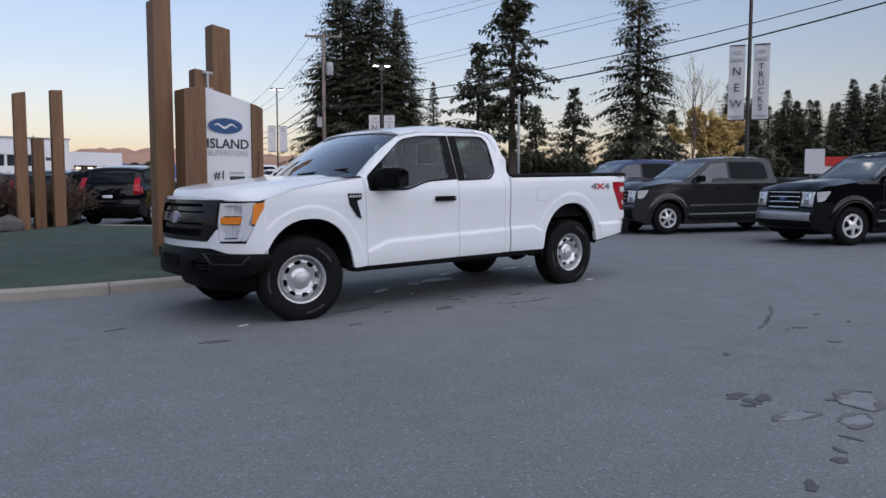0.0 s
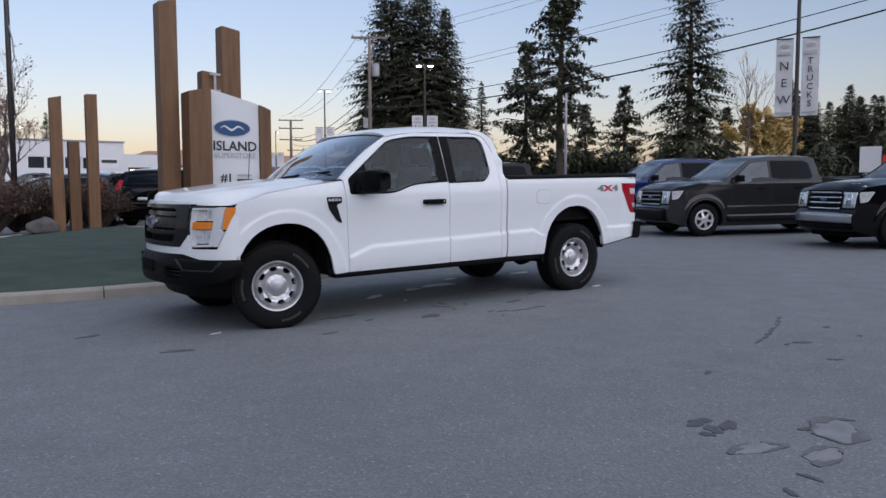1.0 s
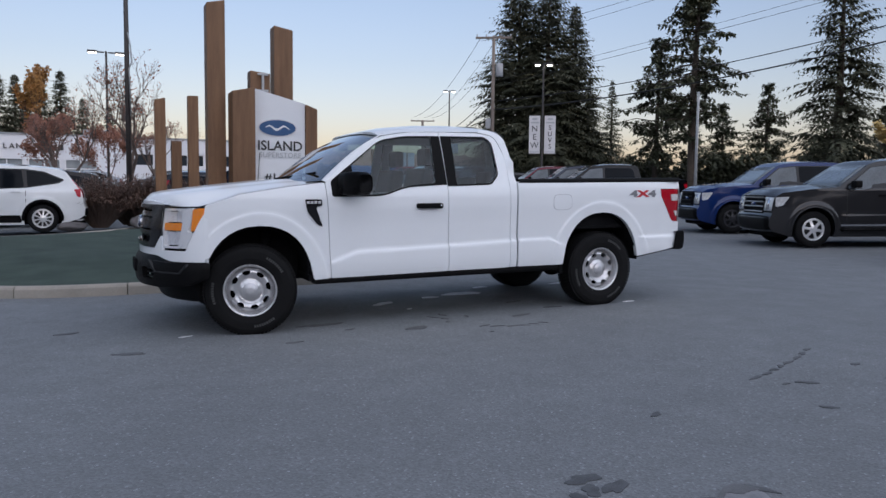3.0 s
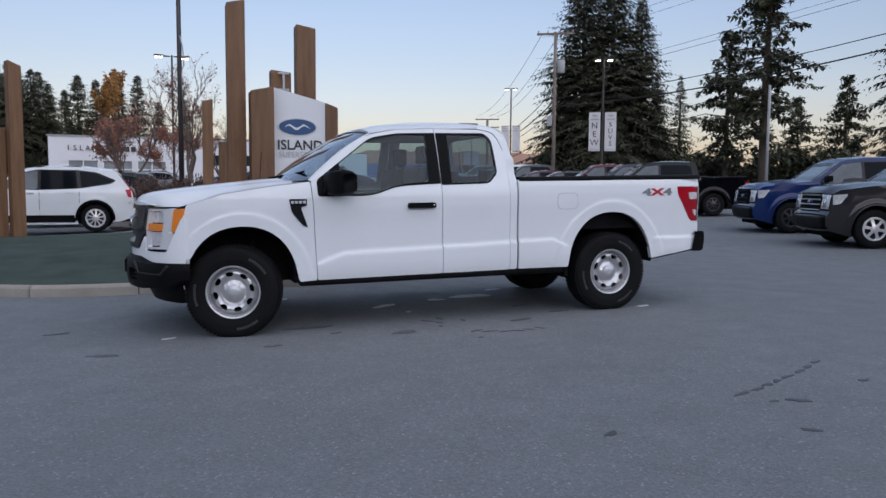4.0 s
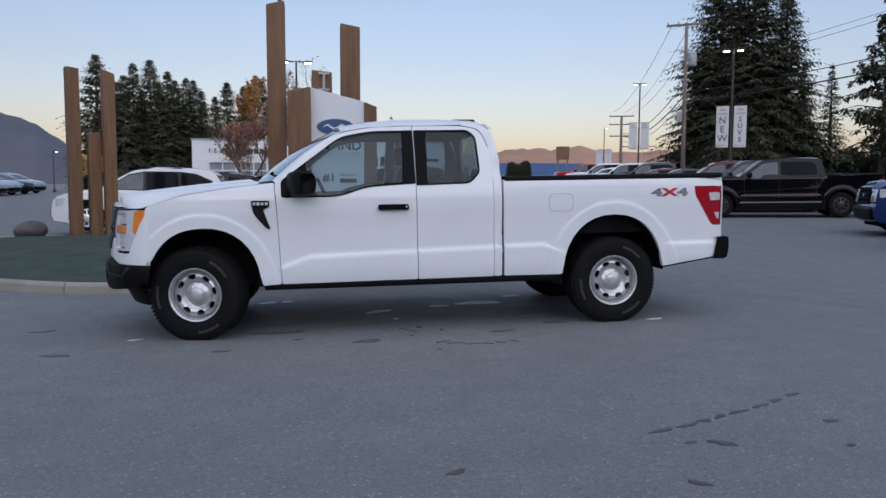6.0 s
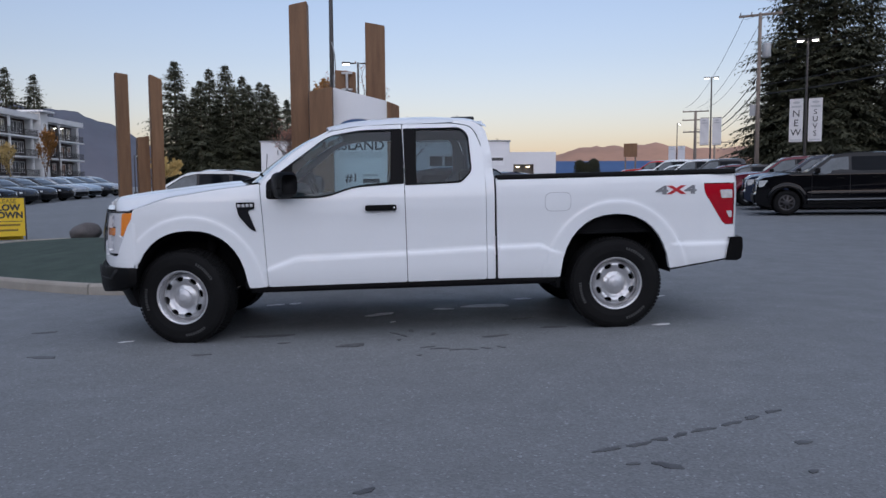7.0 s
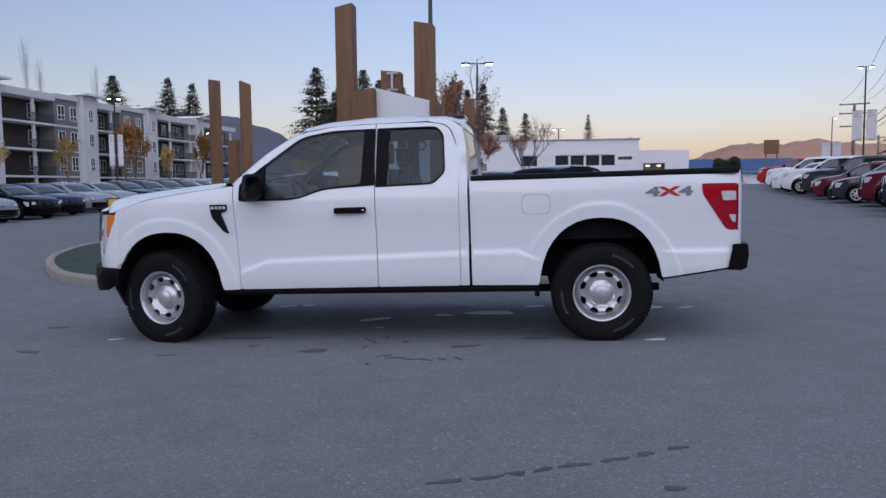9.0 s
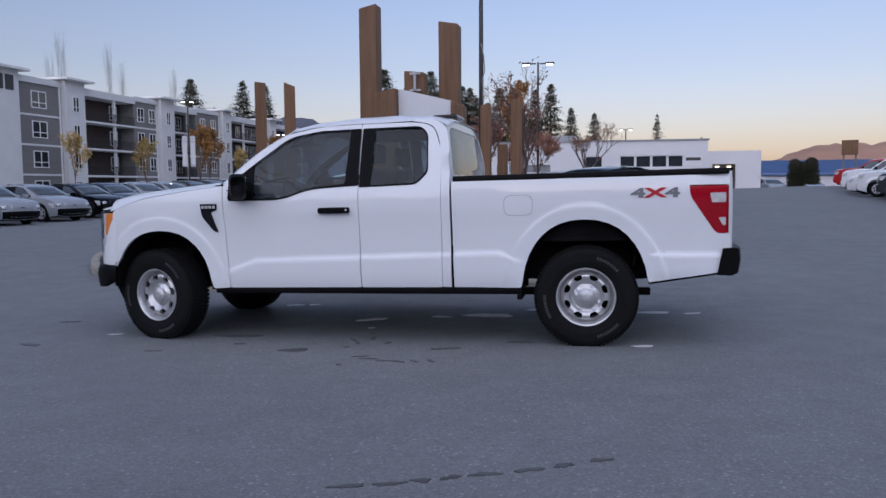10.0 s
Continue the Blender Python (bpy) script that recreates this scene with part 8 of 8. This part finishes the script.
M_SIGN_OLIVE = surface("faded_olive_lettering", (0.20, 0.13, 0.02), 0.5, vary=0.15)
slow_sign(-8.55, 13.75, 28, 0.87)
slow_sign(6.95, 17.3, -10, 0.88)

x0, y0 = off(-3.52, -7.33, 64.9, 34)
ts = thing("road_sign", "pale blank back of a road sign on two posts", "sign", pose(x0, y0, ground_z(x0, y0), 0, 0, -65))
part("sign_plate", box(-0.36, 0.36, -0.015, 0.015, 1.56, 2.53, 0.01), M_BANNER, ts)
for s in (-0.12, 0.12):
    part("post", box(s - 0.03, s + 0.03, 0.02, 0.08, 0, 2.2, 0.005), M_CAN, ts)
M_RED_FASCIA = surface("red_canopy_fascia", (0.55, 0.03, 0.02), 0.5, vary=0.08)
x0, y0 = off(-3.52, -7.33, 68.5, 70)
cp = thing("filling_station_canopy", "red and white flat canopy beyond the yard", "building", pose(x0, y0, ground_z(x0, y0), 0, 0, -66))
part("fascia", box(-4, 9, -2, 6, 2.6, 3.3, 0.03), M_RED_FASCIA, cp, "red fascia")
part("lower_wall", box(-3.9, 9, -1.9, 6, 0, 2.6, 0.03), M_STUCCO, cp)
x0, y0 = 21.6, 55.3
bb = thing("roadside_billboard", "dark wooden billboard on two posts", "sign", pose(x0, y0, ground_z(x0, y0), 0, 0, -17))
part("board", box(-0.55, 0.55, -0.06, 0.06, 2.35, 3.45, 0.03), M_TIMBER, bb)
for s in (-0.4, 0.4):
    part("post", box(s - 0.06, s + 0.06, 0.065, 0.16, -0.3, 3.4, 0.01), M_WOOD_POLE, bb)

# ---- marks on the tarmac ----
MARKS = [(1.41, -1.31, 0.13, 0.055, 5), (0.66, -0.78, 0.20, 0.05, 0), (2.61, -1.14, 0.12, 0.03, 10), (3.18, -0.84, 0.10, 0.035, 0), (2.98, -0.36, 0.10, 0.03, 15), (-1.04, -1.32, 0.13, 0.04, -10), (-1.5, -0.2, 0.12, 0.03, 10), (0.24, -1.45, 0.07, 0.025, 10), (1.62, -4.33, 0.07, 0.04, 30),
         (2.99, -4.21, 0.11, 0.05, 150), (3.74, -4.0, 0.07, 0.04, 20), (2.84, -4.17, 0.05, 0.025, 10), (3.59, -4.36, 0.04, 0.03, 50), (2.63, -4.66, 0.07, 0.04, 140), (1.95, -1.76, 0.02, 0.015, 0), (0.83, -1.11, 0.05, 0.02, 0)]
for i, (x, y, a, b, r) in enumerate(MARKS):
    flat_patch("oil_stain", x, y, a * (0.62 if y < -3 else 0.95), b * (0.62 if y < -3 else 0.95), r, M_STAIN, "small dark oil stain on the tarmac", 0.009, i)
for i, (x, y, a) in enumerate(((2.78, -3.97, 0.09), (2.95, -3.92, 0.08), (3.08, -3.86, 0.06), (3.20, -3.81, 0.06), (3.34, -3.75, 0.09), (3.53, -3.67, 0.08), (3.68, -3.59, 0.07), (3.84, -3.50, 0.06))):
    flat_patch("oil_stain", x, y, a * 0.72, 0.021, 24, M_STAIN, "broken dark drip line on the tarmac", 0.009, 40 + i, 0.5)
for i, (x, y, a) in enumerate(((2.02, -1.48, 0.05), (2.12, -1.55, 0.06), (2.24, -1.61, 0.06), (2.36, -1.62, 0.05), (2.48, -1.60, 0.04), (2.60, -1.58, 0.04), (1.77, -0.87, 0.05), (1.84, -0.98, 0.04), (1.91, -0.77, 0.07), (1.80, -1.15, 0.03), (2.10, -0.95, 0.05))):
    flat_patch("oil_stain", x, y, a, 0.016, 20 - i * 13, M_STAIN, "thin dark drip line beside the pickup", 0.009, 60 + i, 0.6)
for i, (x, y, a, b) in enumerate(((2.73, 0.46, 0.22, 0.11), (2.27, 0.35, 0.10, 0.05), (3.18, 0.85, 0.10, 0.05), (4.32, 0.74, 0.16, 0.06), (4.15, -0.90, 0.09, 0.03), (0.45, 1.02, 0.09, 0.04), (0.66, 1.06, 0.07, 0.04), (4.69, 0.71, 0.08, 0.03), (-0.56, -0.80, 0.06, 0.02), (1.62, 0.15, 0.15, 0.06), (1.75, -0.30, 0.03, 0.02))):
    flat_patch("dried_residue", x, y, a, b, i * 3, M_PALE, "pale irregular spot on the tarmac", 0.009, 80 + i, 0.25)
def crack_ring(cx, cy, rx, ry, turn, seed, inner=0.80):
    """A broken dark rim round a worn patch."""
    c, s = math.cos(radians(turn)), math.sin(radians(turn))
    spin = lambda pts: [(cx + c * a - s * b, cy + s * a + c * b) for a, b in pts]
    o, h = spin(blob_outline(rx * 1.04, ry * 1.04, 44, 0.22, seed)), spin([(a * inner, b * inner) for a, b in blob_outline(rx * 1.04, ry * 1.04, 44, 0.42, seed + 1)])
    ob = part("crack", panel(o, lambda x, y: (x, y, ground_z(x, y) + 0.0062), (0, 0, -0.01), 0.08, [h]), M_CRACK)
    return tagged(ob, "dark crack round a worn patch of tarmac", "crack", kind="structure")


for i, (x, y, a, b, r) in enumerate(((1.12, -5.47, 0.19, 0.13, 35), (0.56, -5.37, 0.15, 0.065, -15), (0.72, -5.62, 0.15, 0.075, 10))):
    flat_patch("worn_patch", x, y, a, b, r, M_WORN_PATCH, "pale worn patch in the tarmac", 0.008, 91 + i, 0.22)
    crack_ring(x, y, a, b, r, 91 + i)
for i, (x, y, a, b) in enumerate(((0.68, -4.95, 0.08, 0.05), (0.76, -5.08, 0.09, 0.04), (0.64, -5.07, 0.06, 0.04), (0.55, -5.10, 0.04, 0.03), (1.30, -5.36, 0.09, 0.02), (1.02, -5.36, 0.05, 0.02), (0.07, -5.82, 0.05, 0.03), (-0.32, -5.87, 0.06, 0.03), (0.20, -5.76, 0.04, 0.02), (0.42, -5.72, 0.05, 0.02))):
    flat_patch("oil_stain", x, y, a, b, 30 * i, M_STAIN, "small dark oil stain on the tarmac", 0.009, 100 + i)
